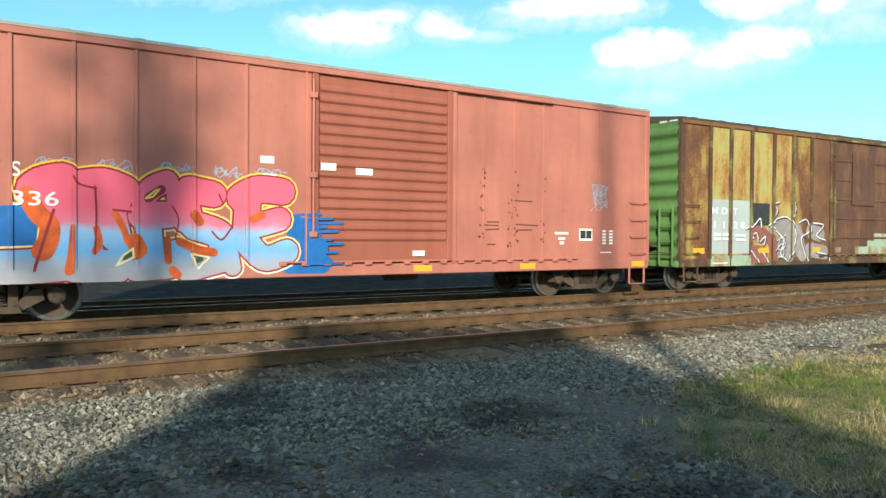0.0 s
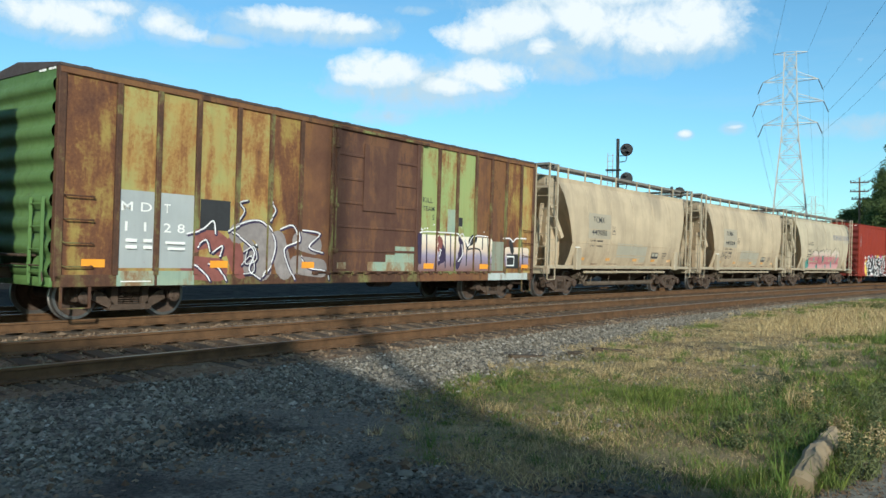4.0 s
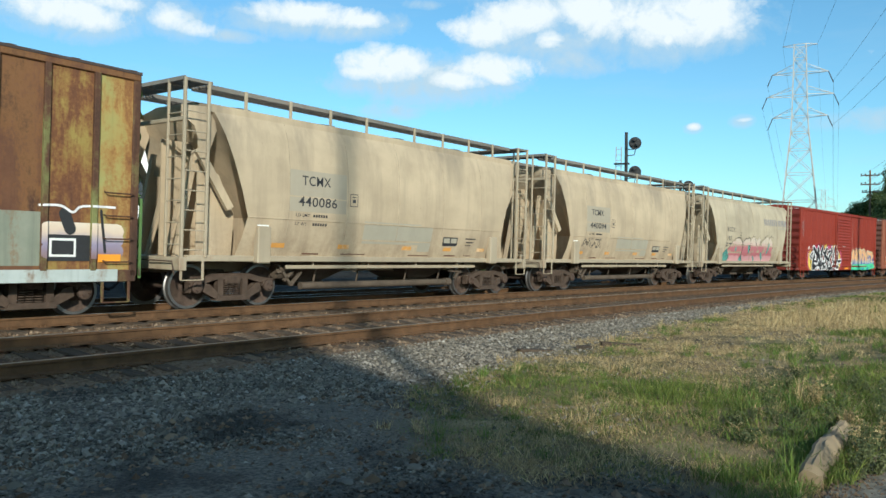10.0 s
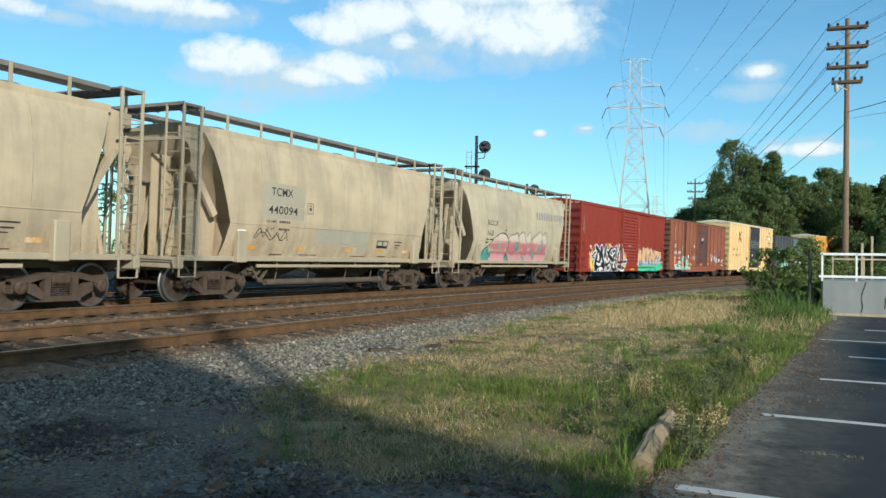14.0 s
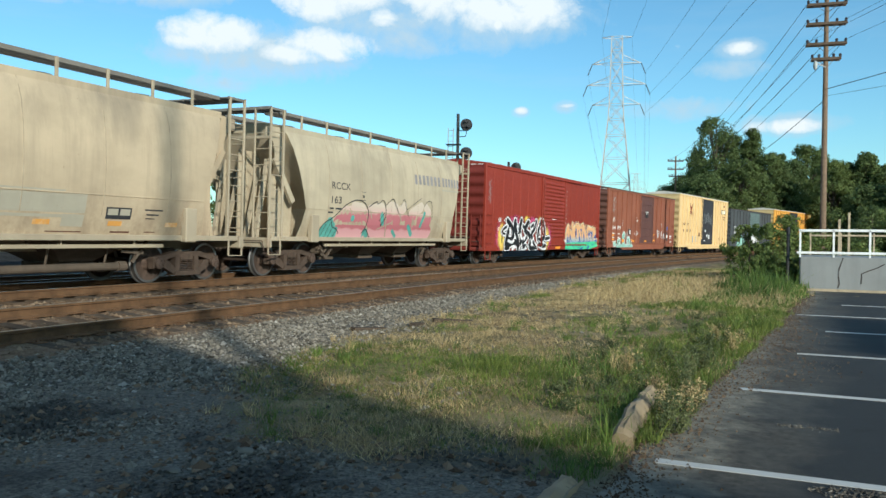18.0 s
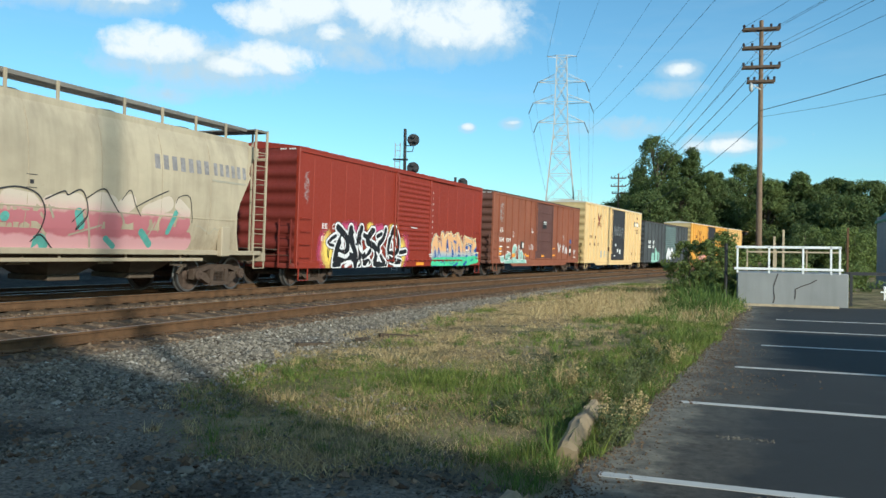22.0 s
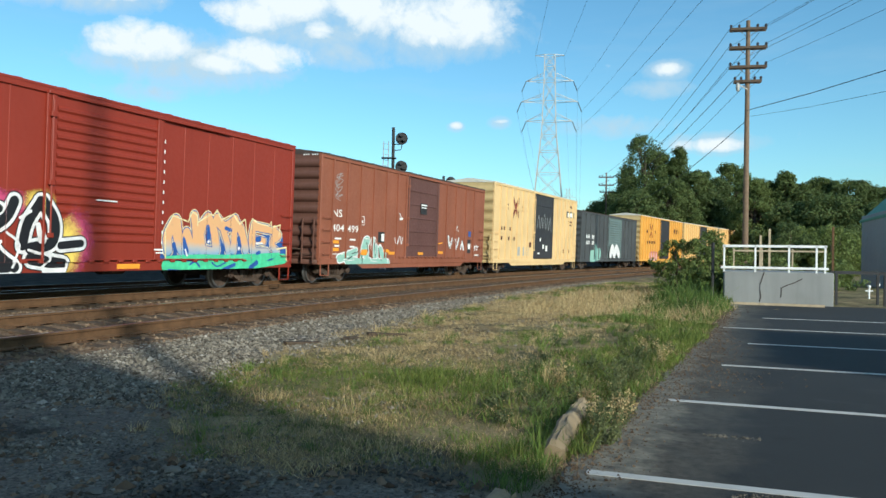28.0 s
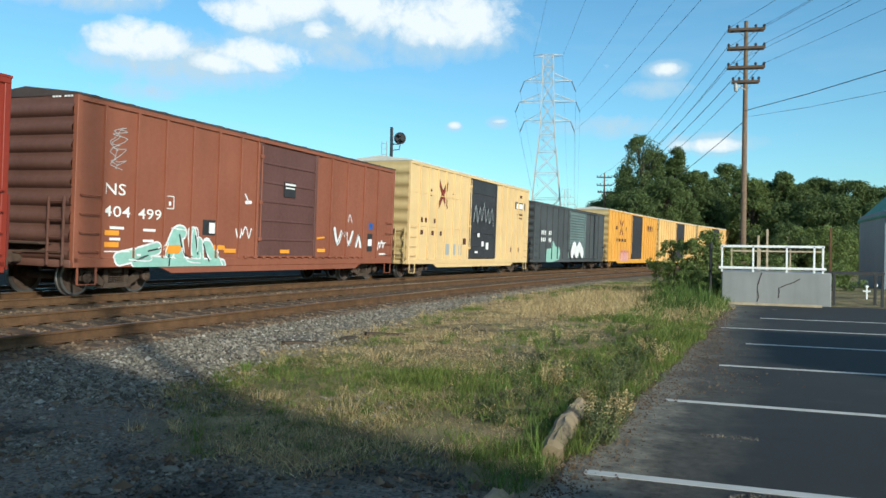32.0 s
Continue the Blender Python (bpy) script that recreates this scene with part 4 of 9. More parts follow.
bars(car_a, [(9.55 - MA, 9.95 - MA, 1.42, 0.05), (9.65 - MA, 9.85 - MA, 1.3, 0.05), (9.7 - MA, 9.82 - MA, 1.2, 0.06)] + [(11.0 + 0.22 * (k % 2) - MA, 11.12 + 0.22 * (k % 2) - MA, 1.2 + 0.07 * (k // 2), 0.04) for k in range(10)] + [(10.95 - MA, 11.3 - MA, 1.0, 0.025), (4.97 - MA, 5.27 - MA, 1.32, 0.04), (4.97 - MA, 5.27 - MA, 1.24, 0.04)], M_WHITE)
M_RUSTSPOT = plain("rust_scab", (0.10, 0.035, 0.02), 0.9)
spray(car_a, "rust_scar", [(rng.uniform(0.02, 0.06), [(7.55 - MA + rng.choice((0.0, 0.75, 0.9, 1.66)) + rng.uniform(-0.06, 0.06), rng.uniform(0.95, 2.75))]) for _ in range(60)] + [(0.025, [(x - MA, z), (x + w - MA, z + rng.uniform(-0.02, 0.02))]) for x, z, w in ((7.6, 1.6, 0.4), (7.65, 1.5, 0.35), (7.7, 1.66, 0.3), (8.4, 2.12, 0.5), (8.45, 1.62, 0.6), (8.5, 1.5, 0.4), (7.7, 1.2, 0.2))], 0.04, M_RUSTSPOT, -1.4975, "rusted dents and scars")

# the green and rust car
def rusted_panel(name, base, second, rust, dark, level, seed):
    """Failing paint: a base coat, a second coat showing, then orange and dark rust in tall runs."""
    m, n = surface(name)
    rnd = n.add("ShaderNodeObjectInfo").outputs["Random"]
    co = n.scaled(obj_co(n), 1, 1, 1, (seed * 2.3, seed, seed * 0.7))
    tall = n.noise(n.scaled(co, 2.4, 2.4, 0.55), 1.0, 7.0, 0.66, 0.4)
    blot = n.noise(n.scaled(co, 1.1, 1.1, 1.0), 1.5, 6.0, 0.62)
    fine = n.noise(co, 14.0, 6.0, 0.72)
    runs = n.noise(n.scaled(co, 9.0, 9.0, 0.5), 1.0, 5.0, 0.6)
    c = n.mix(n.ramp(blot, 0.35, 0.65), base, second)
    c = n.mix(n.ramp(runs, 0.5, 0.75, 0.0, 0.45), c, tuple(x * 0.6 for x in base))
    k = n.math("ADD", n.math("MULTIPLY", tall, 0.62), n.math("ADD", n.math("MULTIPLY", blot, 0.3), n.math("MULTIPLY", fine, 0.22)))
    k = n.math("ADD", k, n.math("MULTIPLY", n.math("SUBTRACT", rnd, 0.5), 0.07))
    c = n.mix(n.ramp(k, level, level + 0.1), c, rust)
    c = n.mix(n.ramp(k, level + 0.07, level + 0.2), c, dark)
    return finish(m, n, c, n.ramp(fine, 0.3, 0.7, 0.65, 0.9), 0.0, n.math("ADD", fine, k), 0.2, 0.01)


M_B_GREEN = rusted_panel("worn_lime_green_paint", (0.27, 0.34, 0.13), (0.30, 0.33, 0.125), (0.25, 0.13, 0.045), (0.12, 0.052, 0.026), 0.575, 3)
M_B_YEL = rusted_panel("rust_stained_olive_paint", (0.33, 0.31, 0.11), (0.38, 0.25, 0.075), (0.30, 0.145, 0.045), (0.13, 0.055, 0.026), 0.53, 4)
M_B_RUST = rusted_panel("rust_brown_paint", (0.11, 0.048, 0.027), (0.16, 0.073, 0.035), (0.20, 0.095, 0.035), (0.06, 0.028, 0.019), 0.55, 5)
M_B_OXIDE = rusted_panel("orange_rust_paint", (0.30, 0.22, 0.06), (0.27, 0.13, 0.04), (0.17, 0.07, 0.028), (0.085, 0.036, 0.022), 0.47, 14)
M_B_DOOR = rusted_panel("primer_brown_door_paint", (0.08, 0.036, 0.025), (0.105, 0.05, 0.032), (0.17, 0.08, 0.038), (0.055, 0.027, 0.02), 0.57, 6)
M_B_END = weathered("bright_green_end_paint", (0.10, 0.185, 0.055), rust=(0.06, 0.05, 0.03), amount=0.35, fade=0.25, dirt=0.6, spots=0.2, seed=7)
M_B_TRIM = rusted_panel("green_brown_trim_paint", (0.19, 0.20, 0.07), (0.12, 0.08, 0.035), (0.10, 0.045, 0.024), (0.055, 0.028, 0.018), 0.47, 8)
M_DARKROOF = weathered("dark_rusted_roof", (0.065, 0.045, 0.038), rust=(0.07, 0.04, 0.03), amount=0.3, fade=0.25)
M_AQUA = rusted_panel("pale_green_patch_paint", (0.25, 0.33, 0.26), (0.33, 0.38, 0.27), (0.26, 0.16, 0.08), (0.13, 0.07, 0.045), 0.555, 9)
MB = 21.41
car_b = boxcar("rust-streaked green boxcar with brown sliding door and spray painting", 7.66, 4.35, 0.62, M_B_GREEN, M_B_END, M_DARKROOF, [-6.6, -5.8, -4.95, -4.0, -3.15, -2.3, 2.65, 3.5, 4.4, 5.2, 6.0, 6.85], [(-1.3, 1.8, "panel", M_B_DOOR)],
               panel_mats=[M_B_OXIDE, M_B_YEL, M_B_YEL, M_B_YEL, M_B_YEL, M_B_OXIDE, M_B_RUST, M_B_GREEN, M_B_GREEN, M_B_GREEN, M_B_GREEN, M_B_RUST, M_B_RUST, M_B_OXIDE, M_B_YEL], trim=M_B_TRIM, post_d=0.06, post_w=0.1)
CARS.append((car_b, MB))
for o in car_b.children:
    if o.name.startswith("top_chord"):
        o.data.materials[0] = M_B_RUST
for x0, x1 in ((-6.55, -5.85), (-5.75, -5.0)):
    plate(car_b, x0, x1, 0.95, 2.35, M_GREYPATCH, -1.496, name="paint_patch")
    plate(car_b, x0 - 0.02, x1 + 0.02, 0.63, 0.9, M_AQUA, -1.54, name="paint_patch")
lettering(car_b, "M D", 0.24, -6.5, 1.98, M_WHITE, -1.503, width=0.6)
lettering(car_b, "T", 0.24, -5.65, 1.98, M_WHITE, -1.503)
lettering(car_b, "1 1", 0.24, -6.42, 1.62, M_WHITE, -1.503, width=0.42)
lettering(car_b, "2 8", 0.24, -5.65, 1.62, M_WHITE, -1.503, width=0.46)
bars(car_b, [(-6.4, -6.2, 1.42, 0.06), (-6.05, -5.9, 1.42, 0.06), (-6.4, -6.2, 1.3, 0.06), (-6.05, -5.9, 1.3, 0.06), (-5.6, -5.2, 1.4, 0.05), (-5.55, -5.2, 1.29, 0.05), (-6.5, -5.9, 0.7, 0.02)], M_WHITE, -1.546)
bars(car_b, [(-6.4, -6.2, 1.42, 0.06), (-6.05, -5.9, 1.42, 0.06), (-6.4, -6.2, 1.3, 0.06), (-6.05, -5.9, 1.3, 0.06), (-5.6, -5.2, 1.4, 0.05), (-5.55, -5.2, 1.29, 0.05)], M_WHITE, -1.503)
plate(car_b, -4.85, -4.15, 1.7, 2.3, M_BLACKPAINT, -1.497, name="paint_patch")
M_AQUA_PALE = rusted_panel("chalky_white_patch_paint", (0.46, 0.50, 0.48), (0.38, 0.42, 0.40), (0.26, 0.20, 0.15), (0.15, 0.09, 0.06), 0.60, 20)
M_AQUA_DULL = rusted_panel("dull_green_patch_paint", (0.20, 0.22, 0.17), (0.26, 0.27, 0.21), (0.22, 0.14, 0.08), (0.13, 0.07, 0.045), 0.60, 19)
M_GB_RED = plain("spray_dusky_red", (0.24, 0.085, 0.07), 0.6)
M_GB_GREY = plain("spray_pale_grey", (0.27, 0.235, 0.225), 0.6)
M_GB_WHITE = plain("spray_white", (0.78, 0.76, 0.76), 0.6)
M_GB_PURPLE = plain("spray_violet", (0.045, 0.032, 0.07), 0.6)
cr = random.Random(9)
M_GB_FADE = spray_mix("spray_white_over_violet", [(0.85, (0.20, 0.10, 0.08)), (1.05, (0.24, 0.16, 0.17)), (1.3, (0.30, 0.26, 0.36)), (1.5, (0.66, 0.52, 0.40)), (1.75, (0.76, 0.68, 0.55))])
spray(car_b, "graffiti_fill", rounded([(0.42, [(-5.05, 1.45), (-4.65, 1.55), (-4.32, 1.38)]), (0.46, [(-5.03, 0.96), (-4.4, 0.92)]), (0.4, [(-4.07, 1.39), (-3.87, 0.93)])]), 0.5, M_GB_RED, -1.4975, "dusky red spray paint letters")
spray(car_b, "graffiti_fill", rounded([(0.42, [(-3.96, 1.66), (-3.5, 1.75), (-3.2, 1.41), (-3.3, 0.9)]), (0.3, [(-3.65, 1.4), (-3.63, 0.93)]), (0.45, [(-2.9, 1.54), (-2.7, 0.93)]), (0.42, [(-2.28, 1.56), (-1.81, 1.47)]), (0.42, [(-2.35, 1.03), (-1.63, 0.96)])]), 0.5, M_GB_GREY, -1.4985, "grey spray paint letters")
line_b = rounded([(0.03, [(-5.14, 1.61), (-4.78, 1.72), (-4.55, 1.89), (-4.49, 1.64)]), (0.03, [(-4.18, 1.7), (-3.78, 1.9), (-3.32, 1.93), (-2.97, 1.54), (-3.05, 1.09), (-3.31, 0.78)]), (0.03, [(-4.08, 1.68), (-3.73, 1.49), (-3.51, 1.27), (-3.64, 0.93), (-3.37, 0.73)]), (0.03, [(-5, 1.02), (-4.77, 0.9), (-4.62, 0.71)]), (0.03, [(-4.63, 1.04), (-4.39, 0.95), (-4.23, 0.71)]), (0.03, [(-2.83, 1.8), (-2.48, 1.89), (-2.33, 1.56), (-2.72, 1.35), (-2.42, 0.72)])])
line_b += rounded([(0.03, [(-2.2, 1.8), (-1.67, 1.74), (-2, 1.44), (-1.57, 1.31)]), (0.03, [(-2.26, 1.23), (-1.98, 0.97), (-1.49, 0.9), (-1.39, 0.71)]), (0.02, [(-3.79, 1.29), (-3.53, 1.4), (-3.46, 1.13), (-3.74, 1.05), (-3.69, 1.35)]), (0.02, [(-3.84, 1.02), (-3.59, 1.21), (-3.51, 0.9), (-3.77, 0.84)]), (0.03, [(-3.94, 1.92), (-3.8, 2.13), (-3.92, 2.29), (-3.73, 2.35)]), (0.03, [(-3.16, 1.96), (-2.98, 2.18), (-3.11, 2.35)]), (0.03, [(-4.93, 1.36), (-4.71, 1.51), (-4.61, 1.28)]), (0.03, [(-4.55, 1.26), (-4.32, 1.4), (-4.37, 1.19)])])
spray(car_b, "graffiti_line", [(0.075, [(x + 0.02, z - 0.02) for x, z in st[-1]]) for st in line_b], 0.06, M_GB_PURPLE, -1.5000)
spray(car_b, "graffiti_line", line_b, 0.03, M_GB_WHITE, -1.5022, "white spray paint lines")
spray(car_b, "graffiti_shadow", [(0.13, [(-3.48, 1.4)])], 0.1, M_BLACKPAINT, -1.5030)
spray(car_b, "graffiti_line", [(0.05, [(-3.47, 1.44)])], 0.1, M_GB_WHITE, -1.5050)
spray(car_b, "graffiti_fill", [(0.26, [(1.9, z), (5.12, z)]) for z in (1.0, 1.2, 1.4, 1.6, 1.74)], 0.3, M_GB_FADE, -1.4970, "white spray paint letters fading to violet")
spray(car_b, "graffiti_fill", [(0.26, [(6.05, z), (7.3, z)]) for z in (1.15, 1.35, 1.5)], 0.3, M_GB_FADE, -1.4970)
spray(car_b, "graffiti_line", rounded([(0.032, [(1.82, 1.91), (2.2, 1.95), (2.66, 1.95), (3.39, 1.95), (3.63, 1.91)]), (0.03, [(3.68, 1.88), (3.82, 1.95), (3.98, 1.73), (4.12, 1.62), (4.37, 1.9), (5.09, 1.91)]), (0.04, [(5.93, 1.89), (6.28, 1.9), (6.49, 1.8), (6.66, 1.91), (7.24, 1.92)]), (0.035, [(2.7, 1.2), (2.81, 1.38), (2.74, 1.51), (2.86, 1.45)]), (0.03, [(3.57, 1.12), (3.83, 1.35), (3.79, 1.65)])]), 0.04, M_GB_WHITE, -1.5025, "white spray paint outline")
spray(car_b, "graffiti_shadow", rounded([(0.2, [(1.82, 1.81), (1.86, 1.17)]), (0.3, [(2.84, 1.52), (2.9, 1.26)]), (0.14, [(2.7, 1.11), (2.87, 1.19), (2.98, 1.33)]), (0.05, [(2.2, 1.88), (2.23, 1.01)]), (0.05, [(3.01, 1.9), (3.05, 1)]), (0.05, [(3.26, 1.91), (3.29, 1.04)]), (0.12, 0.3, [(3.61, 1.85), (3.79, 1.64), (3.72, 1.32), (3.57, 1.08)])]), 0.2, M_GB_PURPLE, -1.5005, "violet black spray paint shading")
spray(car_b, "graffiti_shadow", rounded([(0.05, [(3.96, 1.77), (4.06, 1.56), (4.25, 1.74)]), (0.05, [(4.04, 1.51), (4.67, 1.52), (4.78, 1.09)]), (0.24, [(4.23, 1.74), (4.34, 1.83)]), (0.05, [(4.05, 1.49), (4.03, 1.06)]), (0.05, [(4.82, 1.88), (4.82, 1.54)]), (0.2, [(6.35, 1.77), (6.45, 1.52)]), (0.05, [(6.99, 1.85), (7.08, 1.14)]), (0.05, [(5.09, 1.89), (5.15, 1.1)])]), 0.2, M_BLACKPAINT, -1.5008)
spray(car_b, "graffiti_gap", rounded([(0.24, [(2.7, 1.75), (2.8, 1.68), (2.72, 1.52)])]), 0.2, M_GB_RED, -1.5012)
spray(car_b, "graffiti_line", [(cr.uniform(0.02, 0.05), [(1.85 + cr.random() * 3.3, 1.95 + cr.random() ** 2 * 0.25)]) for _ in range(16)], 0.03, M_GB_WHITE, -1.4990)
plate(car_b, 1.92, 5.1, 0.63, 0.84, M_B_RUST, -1.54, name="paint_patch")
lettering(car_b, "KILL", 0.19, 2.0, 2.72, M_BLACKPAINT, -1.499, width=0.42)
lettering(car_b, "TEAM", 0.18, 2.0, 2.5, M_BLACKPAINT, -1.499, width=0.5)
lettering(car_b, "5", 0.2, 2.42, 2.27, M_BLACKPAINT, -1.499)
plate(car_b, 5.25, 5.95, 0.9, 1.78, M_AQUA_DULL, -1.4995, name="paint_patch")
plate(car_b, 5.1, 7.3, 0.63, 0.84, M_AQUA_PALE, -1.54, name="paint_patch")
plate(car_b, 6.0, 6.8, 0.98, 1.42, M_BLACKPAINT, -1.5035, name="paint_patch")
plate(car_b, 6.1, 6.55, 1.05, 1.36, M_WHITE, -1.508, name="placard_border")
plate(car_b, 6.14, 6.51, 1.09, 1.32, M_BLACKPAINT, -1.513, name="placard")
bars(car_b, [(5.35, 5.8, 1.45 - 0.08 * k, 0.03) for k in range(5)], M_WHITE, -1.502)
for x in (-7.2, -4.6, -2.25, 2.1, 4.7, 6.95):
    plate(car_b, x, x + 0.42, 0.96, 1.1, M_ORANGE, -1.506)
for x0, x1, z0, z1 in ((-0.1, 1.65, 0.9, 1.12), (0.55, 1.65, 1.12, 1.3), (0.9, 1.65, 1.3, 1.52), (-1.15, -0.85, 0.95, 1.1)):
    plate(car_b, x0, x1, z0, z1, M_AQUA, -1.532, name="paint_patch")
plate(car_b, -0.35, 0.85, 2.35, 3.95, M_B_DOOR, -1.565, 0.006, name="door_patch")
plate(car_b, 3.1, 3.46, 1.95, 2.6, M_AQUA, -1.4965, name="paint_patch")
plate(car_b, 3.56, 3.8, 2.15, 2.4, M_BLACKPAINT, -1.4965, name="paint_patch")


# ---- covered hopper cars ----
HOP = [(1.06, 4.78, 1.34), (1.25, 4.74, 1.40), (1.5, 4.69, 1.48), (1.9, 4.62, 1.555), (2.4, 4.78, 1.58), (3.0, 4.98, 1.56), (3.5, 5.16, 1.49), (3.85, 5.3, 1.38), (4.06, 5.38, 1.26)]


def hop_y(z):
    return -float(np.interp(z, [h[0] for h in HOP], [h[2] for h in HOP]))


M_WALK = weathered("grimy_grey_grating", (0.19, 0.17, 0.145), amount=0.3, fade=0.2)


def hopper(label, body, trim, pipe=True):
    car = thing("hopper_car", label, "hopper car", "cars of the freight train")
    g = Geo()
    rings = []
    for z, X, Y in HOP:
        pts = []
        for sx, sy in ((-1, -1), (1, -1), (1, 1), (-1, 1)):
            pts.append((sx * X, sy * Y))
        ring = []
        for i in range(4):
            a, b = pts[i], pts[(i + 1) % 4]
            for k in range(8):
                # the slope sheets lie back between the side sheets
                back = 0.0 if i % 2 == 0 or k == 0 else float(np.interp(z, [1.06, 1.9, 2.4, 3.0, 3.5, 3.85], [0.75, 0.65, 0.5, 0.3, 0.14, 0.0]))
                ring.append((a[0] + (b[0] - a[0]) * k / 8 - math.copysign(back, a[0]), a[1] + (b[1] - a[1]) * k / 8, z))
        rings.append(ring)
    rings.append([(x * 0.995, y * 0.55, 4.2) for x, y, z in rings[-1]])
    g.loft(rings)
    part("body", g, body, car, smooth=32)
    for x in (-3.55, -1.8, 0.0, 1.8, 3.55):
        s = Geo()
        zs = np.linspace(1.5, 3.95, 12)
        for za, zb in zip(zs, zs[1:]):
            s.rod((x, hop_y(za) - 0.001, za), (x, hop_y(zb) - 0.001, zb), 0.010, n=5, caps=False)
        part("weld_seam", s, M_SEAM, car)
    part("fold_seam", Geo().slab(-4.6, 4.6, hop_y(1.9) - 0.012, hop_y(1.9) + 0.02, 1.885, 1.91, 0.004), body, car)
    part("roof_edge", Geo().slab(-5.42, 5.42, -1.32, -1.22, 3.93, 4.1, 0.015), body, car)
    part("roof_edge", Geo().slab(-5.42, 5.42, 1.22, 1.32, 3.93, 4.1, 0.015), body, car)
    for s in (-1, 1):
        part("side_sill", Geo().slab(-5.95, 5.95, s * 1.4 - 0.07, s * 1.4 + 0.07, 0.98, 1.1, 0.01), trim, car)
        for x in (-4.2, 4.2):
            part("bolster_post", Geo().slab(x - 0.17, x + 0.17, s * 1.5 - 0.1, s * 1.5 + 0.07, 0.95, 1.72, 0.02), trim, car)
    g = Geo()
    g.slab(-5.9, 5.9, -0.32, 0.32, 0.72, 1.02, 0.02)
    g.slab(-6.1, -4.0, -1.4, 1.4, 1.0, 1.05, 0.01).slab(4.0, 6.1, -1.4, 1.4, 1.0, 1.05, 0.01)
    for s in (-1, 1):
        g.slab(s * 6.05 - 0.08, s * 6.05 + 0.08, -1.5, 1.5, 0.8, 1.06, 0.015)
    part("underframe", g, trim, car)
    # end structures
    for s in (-1, 1):
        plate_ = Geo()
        prism(plate_, [(s * 5.65, 1.06), (s * 4.1, 1.06), (s * 4.1, 2.4), (s * 5.0, 3.45), (s * 5.65, 3.45)], -0.02, 0.02)
        part("shear_plate", plate_, body, car)
        for sy in (-1, 1):
            pl = Geo()
            prism(pl, [(s * 5.3, 4.05), (s * 6.0, 4.0), (s * 6.0, 3.72), (s * 5.85, 3.72), (s * 5.7, 3.62), (s * 5.62, 3.4), (s * 5.6, 3.05), (s * 5.42, 2.95), (s * 5.2, 3.6)], sy * 1.22 - 0.015, sy * 1.22 + 0.015)
            part("gusset_plate", pl, body, car)
            br = Geo()
            br.bar((s * 5.6, sy * 1.2, 3.2), (s * 4.85, sy * 1.25, 2.05), 0.1, 0.16)
            br.bar((s * 5.75, sy * 0.75, 1.05), (s * 5.35, sy * 0.75, 3.2), 0.1, 0.1)
            br.bar((s * 5.7, sy * 0.35, 1.05), (s * 5.2, sy * 0.35, 3.0), 0.14, 0.05)
            part("end_brace", br, body, car)
            web = Geo()
            prism(web, [(s * 5.45, 1.06), (s * 4.6, 1.06), (s * 4.55, 1.95), (s * 4.95, 2.75), (s * 5.45, 2.75)], sy * 0.98 - 0.012, sy * 0.98 + 0.012)
            part("bolster_web", web, body, car)
            for x in (6.08, 5.55):
                part("ladder_rail", Geo().slab(s * x - 0.03, s * x + 0.03, sy * 1.46 - 0.03, sy * 1.46 + 0.03, 0.95 if x > 6 else 1.05, 4.49, 0.008), trim, car)
            for k in range(8):
                z = 1.2 + 0.38 * k
                part("ladder_rung", Geo().rod((s * 5.55, sy * 1.46, z), (s * 6.08, sy * 1.46, z), 0.013, n=6), trim, car)
            for k in range(7):
                z = 1.3 + 0.42 * k
                part("ladder_rung", Geo().rod((s * 6.1, sy * 1.45, z), (s * 6.1, sy * 0.95, z), 0.013, n=6), trim, car)
            part("ladder_rail", Geo().slab(s * 6.1 - 0.025, s * 6.1 + 0.025, sy * 0.95 - 0.025, sy * 0.95 + 0.025, 1.05, 4.49, 0.008), trim, car)
            a, b = sorted((s * 6.08, s * 5.6))
            stirrup(car, a, b, 1.0, sy * 1.47, trim)
        wp = Geo()
        for k in range(14):
            x = s * (5.5 + 0.045 * k)
            wp.box(x - 0.008, x + 0.008, -1.46, 1.46, 4.45, 4.48)
        for y in (-1.46, -0.75, 0.0, 0.75, 1.46):
            wp.box(min(s * 5.48, s * 6.12), max(s * 5.48, s * 6.12), y - 0.015, y + 0.015, 4.43, 4.49)
        wp.slab(s * 6.1 - 0.02, s * 6.1 + 0.02, -1.48, 1.48, 4.43, 4.51, 0.005)
        tagged(part("end_walkway", wp, M_WALK, car), kind="stuff")
        part("end_rail", Geo().slab(s * 6.08 - 0.03, s * 6.08 + 0.03, -1.46, 1.46, 3.66, 3.74, 0.01), trim, car)
        coupler(car, s * 6.05, s)
        truck(car, s * 4.6, 0.455)
    for sy in (-1, 1):
        wk = Geo()
        for k in range(136):
            x = -5.4 + 0.08 * k
            wk.box(x - 0.01, x + 0.01, min(sy * 0.72, sy * 1.2), max(sy * 0.72, sy * 1.2), 4.445, 4.475)
        for y in (0.72, 0.96, 1.2):
            wk.box(-5.45, 5.45, sy * y - 0.015, sy * y + 0.015, 4.40, 4.49)
        part("running_board", wk, M_WALK, car, "galvanised roof walkway grating")
        for x in (-4.5, -3.3, -2.1, -0.9, 0.9, 2.1, 3.3, 4.5):
            part("walkway_post", Geo().slab(x - 0.035, x + 0.035, sy * 1.24 - 0.02, sy * 1.24 + 0.02, 4.0, 4.49, 0.006), trim, car)
